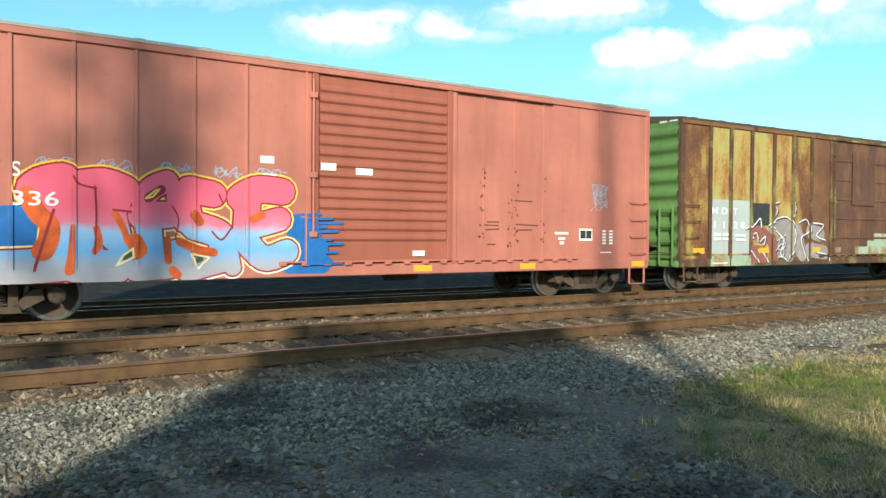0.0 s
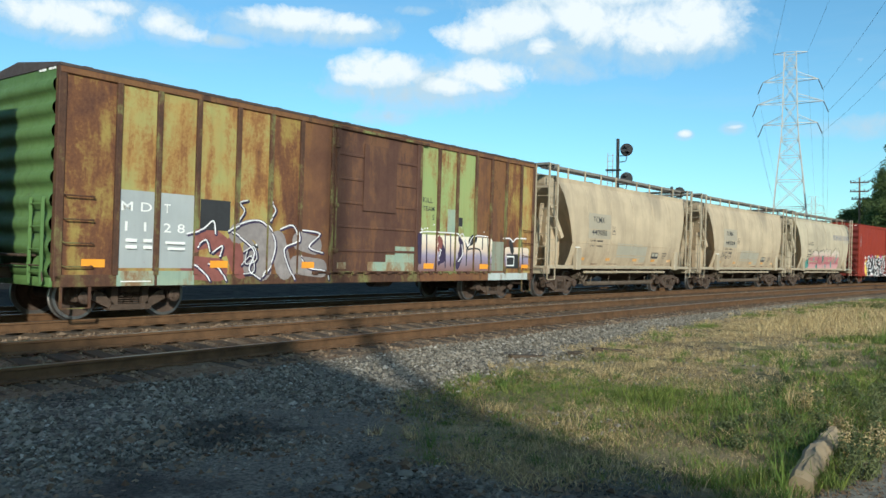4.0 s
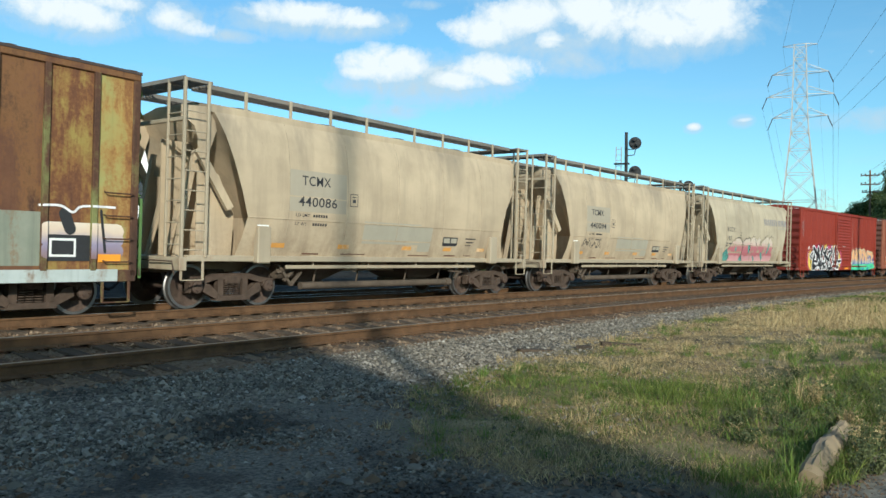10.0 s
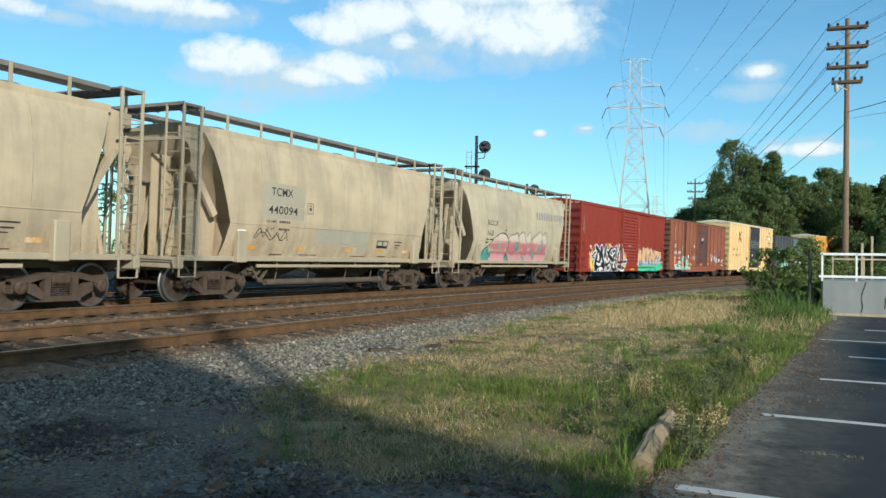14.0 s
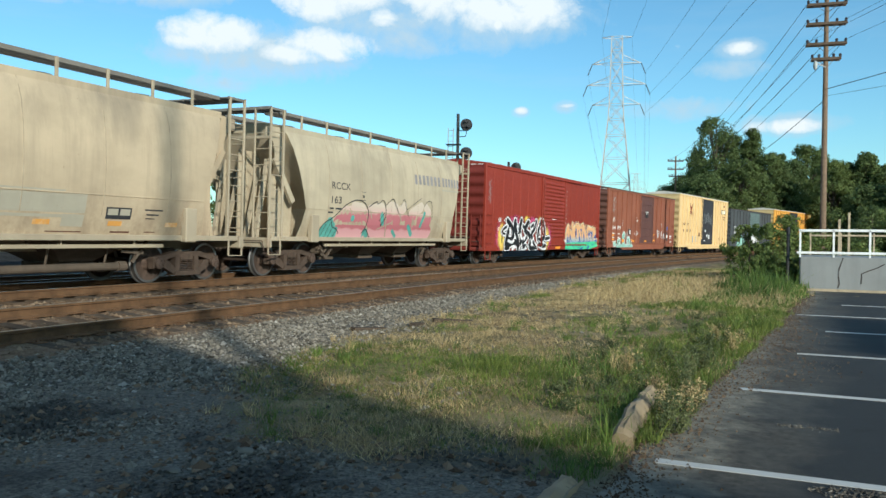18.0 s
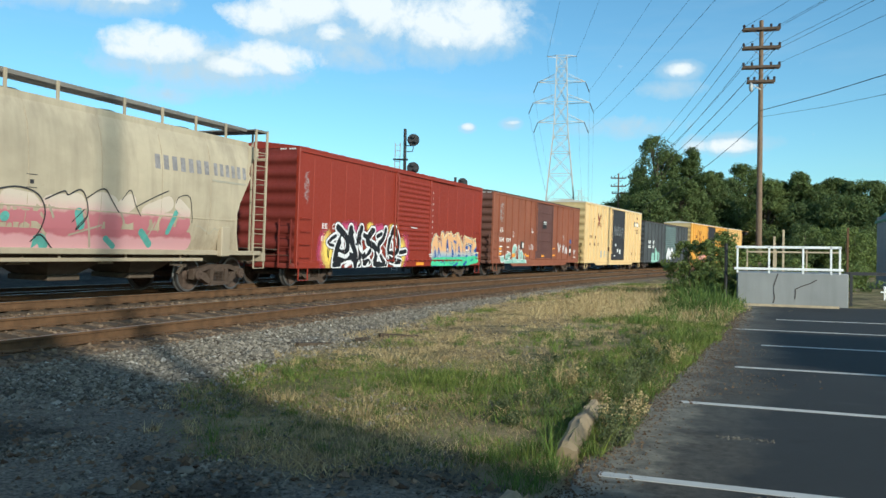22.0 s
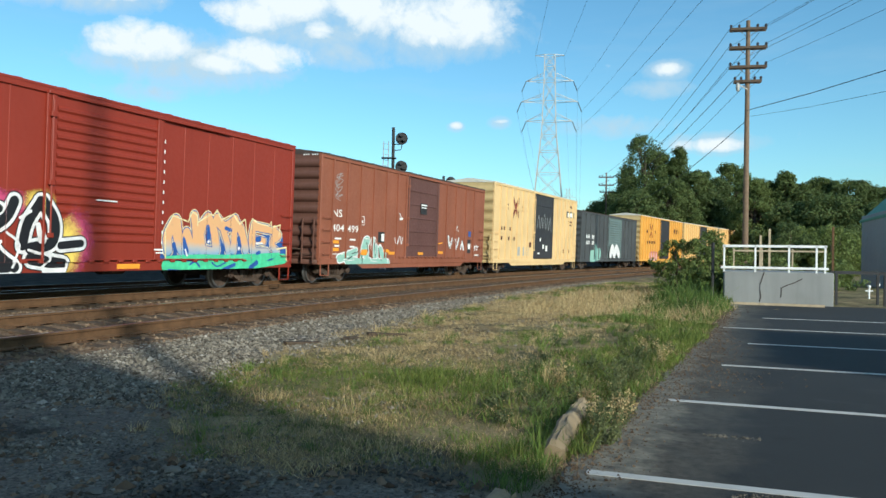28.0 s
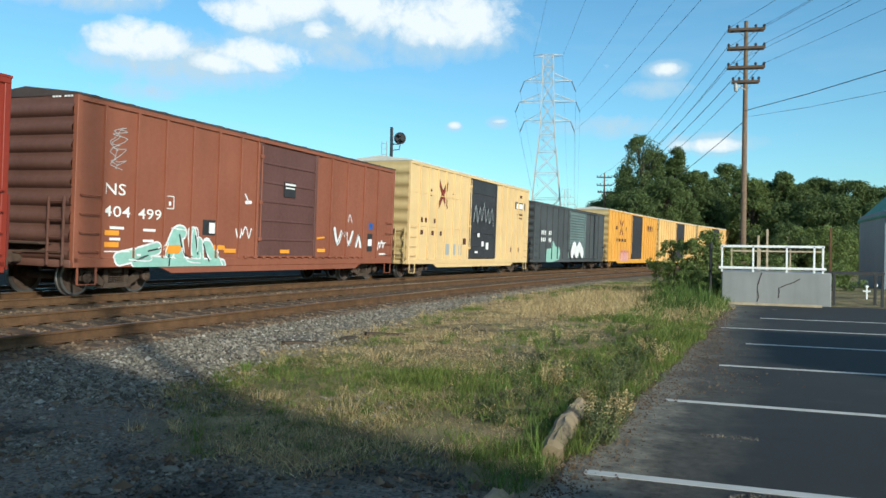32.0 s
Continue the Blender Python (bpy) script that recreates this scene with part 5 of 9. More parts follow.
    for x in (-3.9, -1.3, 1.3, 3.9):
        part("roof_hatch", Geo().turned([(0.42, 4.17), (0.44, 4.28), (0.40, 4.31), (0.1, 4.34)], "z", 20, (x, 0, 0)), body, car, smooth=40)
    # outlets below
    for x in ((-2.0, 2.0) if pipe else (-2.3, 0.0, 2.3)):
        o = Geo()
        w = 1.25 if pipe else 1.0
        o.loft([[(x - w, -1.25, 1.06), (x + w, -1.25, 1.06), (x + w, 1.25, 1.06), (x - w, 1.25, 1.06)], [(x - 0.35, -0.5, 0.48), (x + 0.35, -0.5, 0.48), (x + 0.35, 0.5, 0.48), (x - 0.35, 0.5, 0.48)]])
        o.slab(x - 0.42, x + 0.42, -0.6, 0.6, 0.38, 0.5, 0.015)
        part("outlet", o, M_CASTPALE, car, "dusty steel discharge hopper")
    u = Geo()
    if pipe:
        u.rod((-2.7, -1.02, 0.42), (2.7, -1.02, 0.42), 0.085, n=12)
        u.rod((2.62, -1.02, 0.42), (2.82, -1.02, 0.42), 0.11, n=12)
        for x in (-2.3, -0.9, 0.9, 2.3):
            u.bar((x, -1.02, 0.5), (x + 0.04, -1.1, 1.0), 0.05, 0.03)
        part("discharge_pipe", u, M_CASTPALE, car, "dusty pneumatic discharge pipe")
    bar_ = Geo()
    bar_.slab(-3.4, 3.6, -1.36, -1.3, 0.82, 0.9, 0.01)
    for x in (-2.6, -0.8, 1.0, 2.8):
        bar_.slab(x - 0.02, x + 0.02, -1.34, -1.3, 0.88, 1.0, 0.005)
    part("brake_rod", bar_, trim, car)
    lv = Geo()
    for x0, z0, x1, z1 in ((-3.45, 0.9, -3.1, 0.45), (-3.1, 0.45, -2.8, 0.75), (-3.5, 0.75, -2.85, 0.82), (-3.3, 0.55, -2.9, 0.9), (2.9, 0.5, 3.3, 0.95), (2.6, 0.75, 3.2, 0.7)):
        part("brake_lever", Geo().bar((x0, -1.15, z0), (x1, -1.15, z1), 0.06, 0.06), M_CASTPALE, car)
    lv.turned([(0.12, -0.25), (0.17, -0.22), (0.17, 0.22), (0.12, 0.25)], "x", 12, (-3.2, -0.95, 0.75))
    part("brake_cylinder", lv, M_CASTPALE, car)
    return car


M_CASTPALE = plain("cement_dusted_steel", (0.105, 0.078, 0.056), 0.9, 0.0, 0.3, 5.0, 0.25)
def hopper_paint(name, base, grime, seed):
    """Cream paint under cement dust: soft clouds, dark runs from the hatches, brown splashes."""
    m, n = surface(name)
    raw = obj_co(n)
    z = n.add("ShaderNodeSeparateXYZ", {0: raw}).outputs[2]
    rnd = n.add("ShaderNodeObjectInfo").outputs["Random"]
    co = n.scaled(raw, 1, 1, 1, (seed * 2.1, seed, seed * 0.5))
    cloud = n.noise(n.scaled(co, 0.7, 0.7, 1.0), 0.9, 6.0, 0.62)
    runs = n.noise(n.scaled(co, 2.6, 2.6, 0.22), 1.0, 6.0, 0.66)
    fine = n.noise(co, 11.0, 6.0, 0.7)
    c = n.mix(n.ramp(cloud, 0.3, 0.7), tuple(x * 0.80 for x in base), tuple(x * 1.08 for x in base))
    c = n.mix(n.math("MULTIPLY", n.ramp(runs, 0.48, 0.72), grime), c, (0.21, 0.17, 0.125))
    hatch = n.math("MULTIPLY", n.ramp(z, 2.3, 3.9), n.ramp(n.noise(n.scaled(co, 0.8, 0.8, 0.12), 1.1, 5.0, 0.6), 0.5, 0.66))
    c = n.mix(n.math("MULTIPLY", hatch, 0.62), c, (0.17, 0.145, 0.115))
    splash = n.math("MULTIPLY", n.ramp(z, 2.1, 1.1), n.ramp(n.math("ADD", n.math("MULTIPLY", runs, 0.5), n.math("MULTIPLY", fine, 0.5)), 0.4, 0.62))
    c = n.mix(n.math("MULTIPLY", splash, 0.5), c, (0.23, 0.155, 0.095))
    c = n.mix(n.ramp(fine, 0.66, 0.74, 0.0, 0.5), c, (0.20, 0.13, 0.08))
    return finish(m, n, c, 0.75, 0.0, n.math("ADD", n.math("MULTIPLY", cloud, 2.0), fine), 0.15, 0.012, 0.3)


M_SEAM = plain("dirt_in_weld_seam", (0.37, 0.30, 0.21), 0.85)
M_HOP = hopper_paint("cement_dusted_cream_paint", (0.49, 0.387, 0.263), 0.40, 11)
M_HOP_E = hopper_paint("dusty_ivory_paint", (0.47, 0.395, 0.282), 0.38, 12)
M_HOP_TRIM = weathered("dusty_cream_trim", (0.37, 0.305, 0.215), rust=(0.16, 0.10, 0.06), amount=0.4, fade=0.15, dirt=0.3, seed=13)
M_BLACKLETTER = plain("black_lettering", (0.035, 0.035, 0.04), 0.6)
M_HOPPATCH = weathered("grey_dust_patch", (0.37, 0.32, 0.24), amount=0.1, fade=0.1, dirt=0.2)
M_DUST = weathered("caked_grey_dust", (0.37, 0.335, 0.26), amount=0.1, fade=0.12, dirt=0.2)


def on_hop(d):
    return lambda z: hop_y(z) - d


def curved_patch(car, x0, x1, z0, z1, mat, d, name="paint_patch"):
    g = Geo()
    zs = np.linspace(z0, z1, 5)
    g.loft([[(x0, hop_y(z) - d, z), (x1, hop_y(z) - d, z)] for z in zs], closed=False)
    return part(name, g, mat, car)


def tcm_car(mark, number, label, tag):
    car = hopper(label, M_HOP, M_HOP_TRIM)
    curved_patch(car, -3.55, -1.85, 2.08, 2.98, M_HOPPATCH, 0.004)
    lettering(car, mark, 0.3, -3.2, 2.66, M_BLACKLETTER, on_hop(0.009), width=0.85)
    lettering(car, number, 0.3, -3.3, 2.2, M_BLACKLETTER, on_hop(0.009), width=1.15)
    lettering(car, "LD LMT", 0.09, -3.35, 1.97, M_BLACKLETTER, on_hop(0.008), width=0.4)
    lettering(car, "LT WT", 0.09, -3.35, 1.78, M_BLACKLETTER, on_hop(0.008), width=0.33)
    bars(car, [(-2.85 + 0.075 * k, -2.80 + 0.075 * k, z, 0.06) for k in range(6) for z in (1.97, 1.78)], M_BLACKLETTER, on_hop(0.007))
    bx = [(-1.72, -1.48, 2.55, 0.015), (-1.72, -1.48, 2.27, 0.015), (-1.65, -1.55, 2.36, 0.08), (-1.66, -1.54, 2.48, 0.02)]
    bars(car, bx, M_BLACKLETTER, on_hop(0.007), "stencil")
    bars(car, [(-1.73, -1.715, 2.27, 0.29), (-1.485, -1.47, 2.27, 0.29)], M_BLACKLETTER, on_hop(0.007))
    curved_patch(car, 1.9, 2.55, 1.42, 1.66, M_BLACKLETTER, 0.005, "placard")
    for x in (1.94, 2.25):
        curved_patch(car, x, x + 0.26, 1.5, 1.63, M_DUST, 0.009, "placard_mark")
    bars(car, [(2.9, 3.4, 1.62, 0.03), (2.95, 3.3, 1.52, 0.03), (2.95, 3.2, 1.44, 0.02)], M_BLACKLETTER, on_hop(0.007))
    for x in (-3.9, -1.95, 0.3, 2.0, 3.55):
        curved_patch(car, x, x + 0.36, 1.28, 1.38, M_ORANGEDUST, 0.006, "reflector")
    curved_patch(car, -4.35, -4.05, 1.45, 1.75, M_WHITE, 0.006, "paper_label")
    curved_patch(car, -1.2, 0.9, 1.42, 1.95, M_DUST, 0.003, "dust_stain")
    curved_patch(car, 0.9, 1.4, 1.25, 1.9, M_DUST, 0.0045, "dust_stain")
    bars(car, [(-3.0, -2.5, 1.14, 0.03), (-1.8, -1.0, 1.15, 0.02), (0.6, 1.4, 1.14, 0.02), (2.1, 2.6, 1.14, 0.03), (3.0, 3.3, 1.15, 0.02)], M_RUSTSPOT, on_hop(0.008))
    if tag:
        tr_ = random.Random(5)
        spray(car, "graffiti_tag", [(0.022, smooth_line([(-3.75 + 0.17 * k + tr_.uniform(-0.05, 0.05), 1.55 + (0.22 if k % 2 else 0.0) + tr_.uniform(-0.05, 0.05)) for k in range(9)], 4)), (0.02, smooth_line([(-3.7 + 0.2 * k, 1.58 + tr_.uniform(-0.1, 0.15)) for k in range(7)], 3))], 0.02, M_BLACKLETTER, on_hop(0.008))
    return car


car_c = tcm_car("TCMX", "440086", "cream covered hopper car caked with cement dust", False)
CARS.append((car_c, 36.15))
car_d = tcm_car("TCMX", "440094", "cream covered hopper car with a small black tag", True)
CARS.append((car_d, 49.5))

ME = 62.75
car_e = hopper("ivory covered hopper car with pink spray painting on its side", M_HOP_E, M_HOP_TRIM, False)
CARS.append((car_e, ME))
lettering(car_e, "RCCX", 0.3, -3.42, 2.52, M_BLACKLETTER, on_hop(0.008), width=0.95)
lettering(car_e, "163", 0.3, -3.42, 2.1, M_BLACKLETTER, on_hop(0.008), width=0.5)
bars(car_e, [(-3.5, -3.3, 1.92, 0.05), (-3.2, -2.9, 1.92, 0.05), (-3.55, -3.3, 1.8, 0.05)], M_BLACKLETTER, on_hop(0.007))
bars(car_e, [(-1.85, -1.6, 2.5, 0.015), (-1.85, -1.6, 2.25, 0.015), (-1.77, -1.68, 2.33, 0.08)], M_BLACKLETTER, on_hop(0.007))
M_LOGO = plain("faded_slate_lettering", (0.27, 0.25, 0.25), 0.7, var=0.35, scale=9.0)
# the maker's name, as plain bars of its height
for k in range(13):
    x, z, h = (1.57 + 0.29 * k, 2.98 + 0.004 * k, 0.34) if k < 7 else (3.68 + 0.24 * (k - 7), 3.02, 0.32)
    bars(car_e, [(x, x + (0.17 if k < 7 else 0.14), z, h)], M_LOGO, on_hop(0.007), "wordmark")
bars(car_e, [(3.6, 5.0, 2.86, 0.05)], M_DUST, on_hop(0.007))
M_GE_PINK = spray_mix("spray_pink_fade", [(1.05, (0.60, 0.33, 0.33)), (1.34, (0.58, 0.30, 0.31)), (1.40, (0.43, 0.14, 0.16)), (1.82, (0.47, 0.17, 0.19)), (1.92, (0.58, 0.40, 0.35)), (2.1, (0.56, 0.47, 0.38))])
M_GE_TEAL = plain("spray_teal", (0.12, 0.36, 0.31), 0.6)


fill_e = rounded([(0.5, [(-2.93, 1.23), (-1.53, 1.23)]), (0.55, [(-2.95, 1.5), (-1.64, 1.54)]), (0.5, [(-2.65, 1.8), (-1.71, 1.85)]), (0.32, [(-2.22, 2.04), (-1.74, 2)]), (0.5, [(-1.02, 1.26), (-0.19, 1.25)]), (0.5, [(-1.15, 1.62), (-0.61, 1.64)]), (0.45, [(-1.27, 1.93), (-0.63, 2.01)])]) + rounded([(0.5, [(-0.01, 1.28), (2.78, 1.3)]), (0.5, [(-0.13, 1.63), (2.61, 1.73)]), (0.4, [(-0.25, 1.95), (-0.03, 2.1), (0.28, 2.06)]), (0.36, [(0.59, 2), (0.83, 2.15)]), (0.36, [(1.36, 1.94), (2.03, 2.19)]), (0.3, [(2.39, 2.18), (2.67, 2)])])
spray(car_e, "graffiti_shadow", rounded([(0.3, [(-3.74, 1.19), (-3.38, 1.54)]), (0.3, [(-3.47, 1.17), (-3.23, 1.41)]), (0.3, [(-3.2, 1.17), (-3.01, 1.26)]), (0.2, [(-1.58, 1.15), (-1.38, 1.29), (-1.24, 1.13)]), (0.2, [(-0.57, 1.84), (-0.46, 1.58)]), (0.16, [(1.26, 1.5), (1.62, 1.21)]), (0.14, [(2.3, 1.98), (2.11, 1.52)]), (0.12, [(0.27, 1.33), (0.55, 1.15)])]), 0.3, M_GE_TEAL, on_hop(0.013), "teal spray paint shading")
spray(car_e, "graffiti_fill", fill_e, 0.42, M_GE_PINK, on_hop(0.006), "pink spray paint letters")
spray(car_e, "graffiti_line", rounded([(0.03, [(-3.9, 1.07), (-3.7, 1.47), (-3.27, 1.68), (-2.68, 2.07), (-2.08, 2.25), (-1.58, 2.14), (-1.38, 1.81), (-1.41, 1.49), (-1.5, 1.29)]), (0.028, [(-1.4, 2.06), (-0.98, 2.25), (-0.87, 2.18), (-0.59, 2.31), (-0.42, 2.16), (-0.34, 1.76), (-0.57, 1.48)]), (0.025, [(-0.38, 2.16), (0.04, 2.38), (0.27, 2.16), (0.5, 1.9)])]) + rounded([(0.02, [(0.57, 2.18), (0.8, 2.41), (0.97, 2.1), (1.16, 1.85)]), (0.022, [(1.01, 2.06), (1.55, 2.31), (2, 2.49)]), (0.02, [(2.27, 2.21), (2.37, 2.37), (2.75, 2.39), (2.9, 1.78)]), (0.03, [(-3.37, 1.63), (-3.23, 1.41), (-2.96, 1.32), (-2.71, 1.09)]), (0.03, [(-1.65, 1.1), (-1.41, 1.36), (-1.05, 1.1)]), (0.02, [(-3.9, 1.07), (-2.71, 1.09)])]) + [(0.02, [(-3.71, 1.1), (-3.57, 1.47)]), (0.02, [(-3.51, 1.1), (-3.35, 1.52)]), (0.02, [(-3.31, 1.1), (-3.19, 1.37)]), (0.02, [(-3.1, 1.1), (-2.99, 1.27)]), (0.02, [(-0.7, 1.64), (-0.43, 1.92)]), (0.02, [(-0.58, 1.51), (-0.36, 1.76)])], 0.03, M_BLACKLETTER, on_hop(0.018))
spray(car_e, "graffiti_gap", [(0.2, [(-2.24, 1.68)])], 0.06, M_GE_TEAL, on_hop(0.0165))
spray(car_e, "graffiti_gap", rounded([(0.05, [(-0.38, 1.92), (-0.1, 1.14)]), (0.05, [(0.56, 1.9), (0.7, 1.69)]), (0.04, [(1.64, 1.73), (1.51, 1.43)]), (0.05, [(-1.31, 1.94), (-1.17, 1.72)]), (0.04, [(-0.71, 1.37), (0.07, 1.6)])]), 0.05, M_HOPPATCH, on_hop(0.0175))
tr_ = random.Random(6)
spray(car_e, "graffiti_tag", [(0.02, smooth_line([(3.1 + 0.14 * k, 1.62 + tr_.uniform(-0.1, 0.12)) for k in range(9)], 3))], 0.02, M_DUST, on_hop(0.008))

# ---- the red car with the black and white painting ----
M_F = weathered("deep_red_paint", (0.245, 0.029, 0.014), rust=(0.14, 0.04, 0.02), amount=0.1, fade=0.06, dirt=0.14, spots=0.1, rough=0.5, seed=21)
# end-wall red is darkened: shade from the next car put into the colour
M_F_END = weathered("shade_darkened_red_end", (0.165, 0.024, 0.016), rust=(0.08, 0.03, 0.02), amount=0.15, fade=0.15, dirt=0.35, spots=0.1, seed=22)
MF = 78.28
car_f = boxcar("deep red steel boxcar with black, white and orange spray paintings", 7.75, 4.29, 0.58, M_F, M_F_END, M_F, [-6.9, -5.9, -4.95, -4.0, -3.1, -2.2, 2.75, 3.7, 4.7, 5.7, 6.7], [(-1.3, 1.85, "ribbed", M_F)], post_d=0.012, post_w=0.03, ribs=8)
CARS.append((car_f, MF))
lettering(car_f, "EE", 0.24, -6.35, 1.86, M_WHITE, width=0.3)
lettering(car_f, "C", 0.24, -5.75, 1.86, M_WHITE)
lettering(car_f, "88", 0.24, -6.4, 1.45, M_WHITE, width=0.3)
bars(car_f, [(-0.1, 0.5, 2.1, 0.03), (1.7, 2.0, 1.05, 0.04), (1.75, 2.0, 0.98, 0.03)] + [(1.93, 1.97, 1.2 + 0.24 * k, 0.08) for k in range(11)], M_WHITE, -1.58)
spray(car_f, "graffiti_tag", [(0.012, smooth_line([(-7.3 + 0.14 * math.sin(2.3 * k + j), 2.6 + 0.1 * k + 0.1 * j) for k in range(9)], 3)) for j in range(3)], 0.02, M_GREYPATCH, -1.498)
M_GF_BLK = plain("spray_black", (0.014, 0.014, 0.017), 0.5)


mist(car_f, "magenta_overspray", (0.55, 0.07, 0.18), [(-6.1, 1.2, 0.6, 0.75), (-0.6, 1.2, 0.5, 0.75), (-4.6, 1.9, 0.8, 0.32), (-2.3, 1.9, 1.1, 0.3)], -1.4962, "magenta spray mist")
mist(car_f, "yellow_overspray", (0.85, 0.62, 0.12), [(-5.95, 1.15, 0.5, 0.75), (-0.8, 1.1, 0.42, 0.7), (-3.2, 2.02, 0.3, 0.22), (-1.5, 1.95, 0.4, 0.3)], -1.4974, "yellow spray mist")
ink_f = [rounded(st) for st in (
    [(0.13, [(-5.97, 1.42), (-5.78, 1.54), (-5.52, 1.64)]), (0.10, [(-5.9, 1.35), (-5.64, 1.32)])],
    [(0.28, [(-5.45, 0.78), (-5.04, 0.92), (-4.46, 0.96), (-4.22, 0.72)]), (0.16, [(-5.67, 0.68), (-5.29, 0.7)])],
    [(0.25, [(-5.4, 1.92), (-5.1, 1.72), (-5.34, 1.37), (-5.48, 1.06), (-5.55, 0.8)]), (0.25, [(-5.17, 1.79), (-4.84, 1.59), (-4.75, 1.22), (-5.05, 1.06), (-5.36, 1.12)])],
    [(0.26, [(-4.55, 1.92), (-4.61, 1.62), (-4.37, 1.3), (-4.18, 0.99), (-4.26, 0.69)]), (0.21, [(-4.5, 1.83), (-4.15, 1.45), (-3.92, 1.59)]), (0.25, [(-3.84, 1.95), (-4.02, 1.58), (-3.87, 1.1), (-3.99, 0.72)])],
    [(0.18, [(-3.64, 1.71), (-3.35, 1.66), (-2.94, 1.91)]), (0.25, [(-3.07, 1.88), (-3.39, 1.5), (-2.85, 1.31), (-2.72, 1), (-2.88, 0.73)]), (0.23, [(-3.65, 0.96), (-3.22, 1.16)]), (0.21, [(-3.64, 0.74), (-3.27, 0.79)])],
    [(0.21, [(-2.04, 1.96), (-2.21, 1.64), (-2.58, 1.35), (-2.4, 0.97), (-2.02, 0.7)]), (0.20, [(-2.77, 0.68), (-2.16, 0.7)]), (0.16, [(-2.67, 1.7), (-2.36, 1.8)])],
    [(0.21, [(-1.44, 1.99), (-1.73, 1.55), (-1.83, 1.12)]), (0.23, [(-1.44, 1.99), (-1.17, 1.6), (-1.22, 1.19), (-1.66, 1.06)]), (0.23, [(-1.65, 0.85), (-0.94, 0.75)]), (0.16, [(-1.01, 1.13), (-0.49, 1.18)])])]
for k, st in enumerate(ink_f):
    letter(car_f, st, ((0.19, M_GF_BLK, "graffiti_edge"), (0.14, M_GB_WHITE, "graffiti_edge"), (0.0, M_GF_BLK, "graffiti_fill")), -1.5000 - 0.0012 * k, ("", "white spray paint outline", "black spray paint letters"))
spray(car_f, "graffiti_gap", rounded([(0.16, 0.1, [(-5.14, 1.55), (-5.04, 1.24)]), (0.14, [(-5.29, 1.03), (-4.9, 0.96), (-4.69, 1.04)]), (0.12, [(-4.35, 1.7), (-4.22, 1.47)]), (0.16, [(-3.98, 1.32), (-3.8, 1.16)]), (0.12, [(-3.49, 1.1), (-3.29, 1.28)]), (0.1, [(-2.68, 1.11), (-2.39, 0.79)]), (0.12, [(-1.49, 1.52), (-1.42, 1.22)]), (0.14, [(-4.92, 0.64), (-4.53, 0.77)])]) + rounded([(0.05, [(-2.2, 1.36), (-1.9, 1.12), (-2.07, 0.7)]), (0.05, [(-1.7, 1.03), (-1.25, 0.89), (-1.44, 0.66)]), (0.1, [(-4.11, 0.69), (-3.96, 0.8)]), (0.1, [(-3.47, 0.64), (-3.35, 0.74)]), (0.08, [(-2.75, 1.52), (-2.44, 1.64)]), (0.06, [(-1.91, 1.65), (-1.67, 1.79)]), (0.08, [(-2.32, 1.18), (-2.5, 1.03)]), (0.1, [(-1.36, 0.62), (-0.85, 0.63)])]), 0.1, M_GB_WHITE, -1.5170)
spray(car_f, "graffiti_line", [(0.03, [(-6.02, 1.2), (-5.98, 0.95)]), (0.03, [(-5.93, 1.2), (-5.95, 0.93)]), (0.02, [(-1.79, 1.65), (-1.82, 1.42)])], 0.03, M_GF_BLK, -1.5180)


M_GF2 = spray_mix("spray_orange_to_blue", [(0.85, (0.16, 0.48, 0.42)), (0.98, (0.24, 0.38, 0.55)), (1.12, (0.46, 0.45, 0.44)), (1.3, (0.72, 0.40, 0.19))])
M_GF2_GREEN = plain("spray_mint_green", (0.10, 0.58, 0.30), 0.6)
M_GF2_BLUE = plain("spray_royal_blue", (0.03, 0.10, 0.35), 0.6)
M_GF2_CREAM = plain("spray_cream", (0.80, 0.68, 0.38), 0.6)
ink_2 = [rounded(st) for st in (
    [(0.3, [(2.26, 1.08), (2.23, 1.41), (2.43, 1.73)]), (0.34, [(2.52, 1.76), (2.6, 1.38), (2.78, 1.08)]), (0.3, [(2.92, 1.48), (3.11, 1.08)])],
    [(0.28, [(3.19, 1.92), (3.27, 1.53), (3.31, 1.09)])],
    [(0.32, [(3.73, 1.9), (3.43, 1.54), (3.52, 1.09)]), (0.3, [(3.77, 1.87), (4, 1.56), (4.1, 1.07)]), (0.2, [(3.61, 1.09), (4.03, 1.04)])],
    [(0.3, [(4.1, 1.89), (4.45, 1.69), (4.9, 1.9)]), (0.24, [(4.38, 1.61), (4.55, 1.3), (4.64, 1.03)])],
    [(0.3, [(4.84, 1.87), (5.18, 1.61), (5.41, 1.11)]), (0.26, [(4.87, 1.65), (4.84, 1.1)])],
    [(0.3, [(5.75, 1.77), (5.68, 1.4), (5.77, 1.03)]), (0.24, [(5.75, 1.77), (6.46, 1.71)]), (0.2, [(5.92, 1.4), (6.29, 1.35)]), (0.24, [(5.79, 1.03), (6.45, 1.03)])],
    [(0.24, [(6.84, 1.67), (6.72, 1.27), (6.97, 1.03)]), (0.2, [(6.55, 1.69), (7.09, 1.55), (6.71, 1.36)])])]
spray(car_f, "graffiti_shadow", rounded([(0.36, [(2.16, 0.93), (3.7, 0.94), (5.68, 0.97), (7.32, 1.04)]), (0.5, [(2.36, 1.2), (3.87, 1.22), (5.45, 1.25), (7.06, 1.36)]), (0.3, [(2.17, 1.31), (2.21, 1.08)])]), 0.3, M_GF2_BLUE, -1.4965, "royal blue spray paint behind letters")
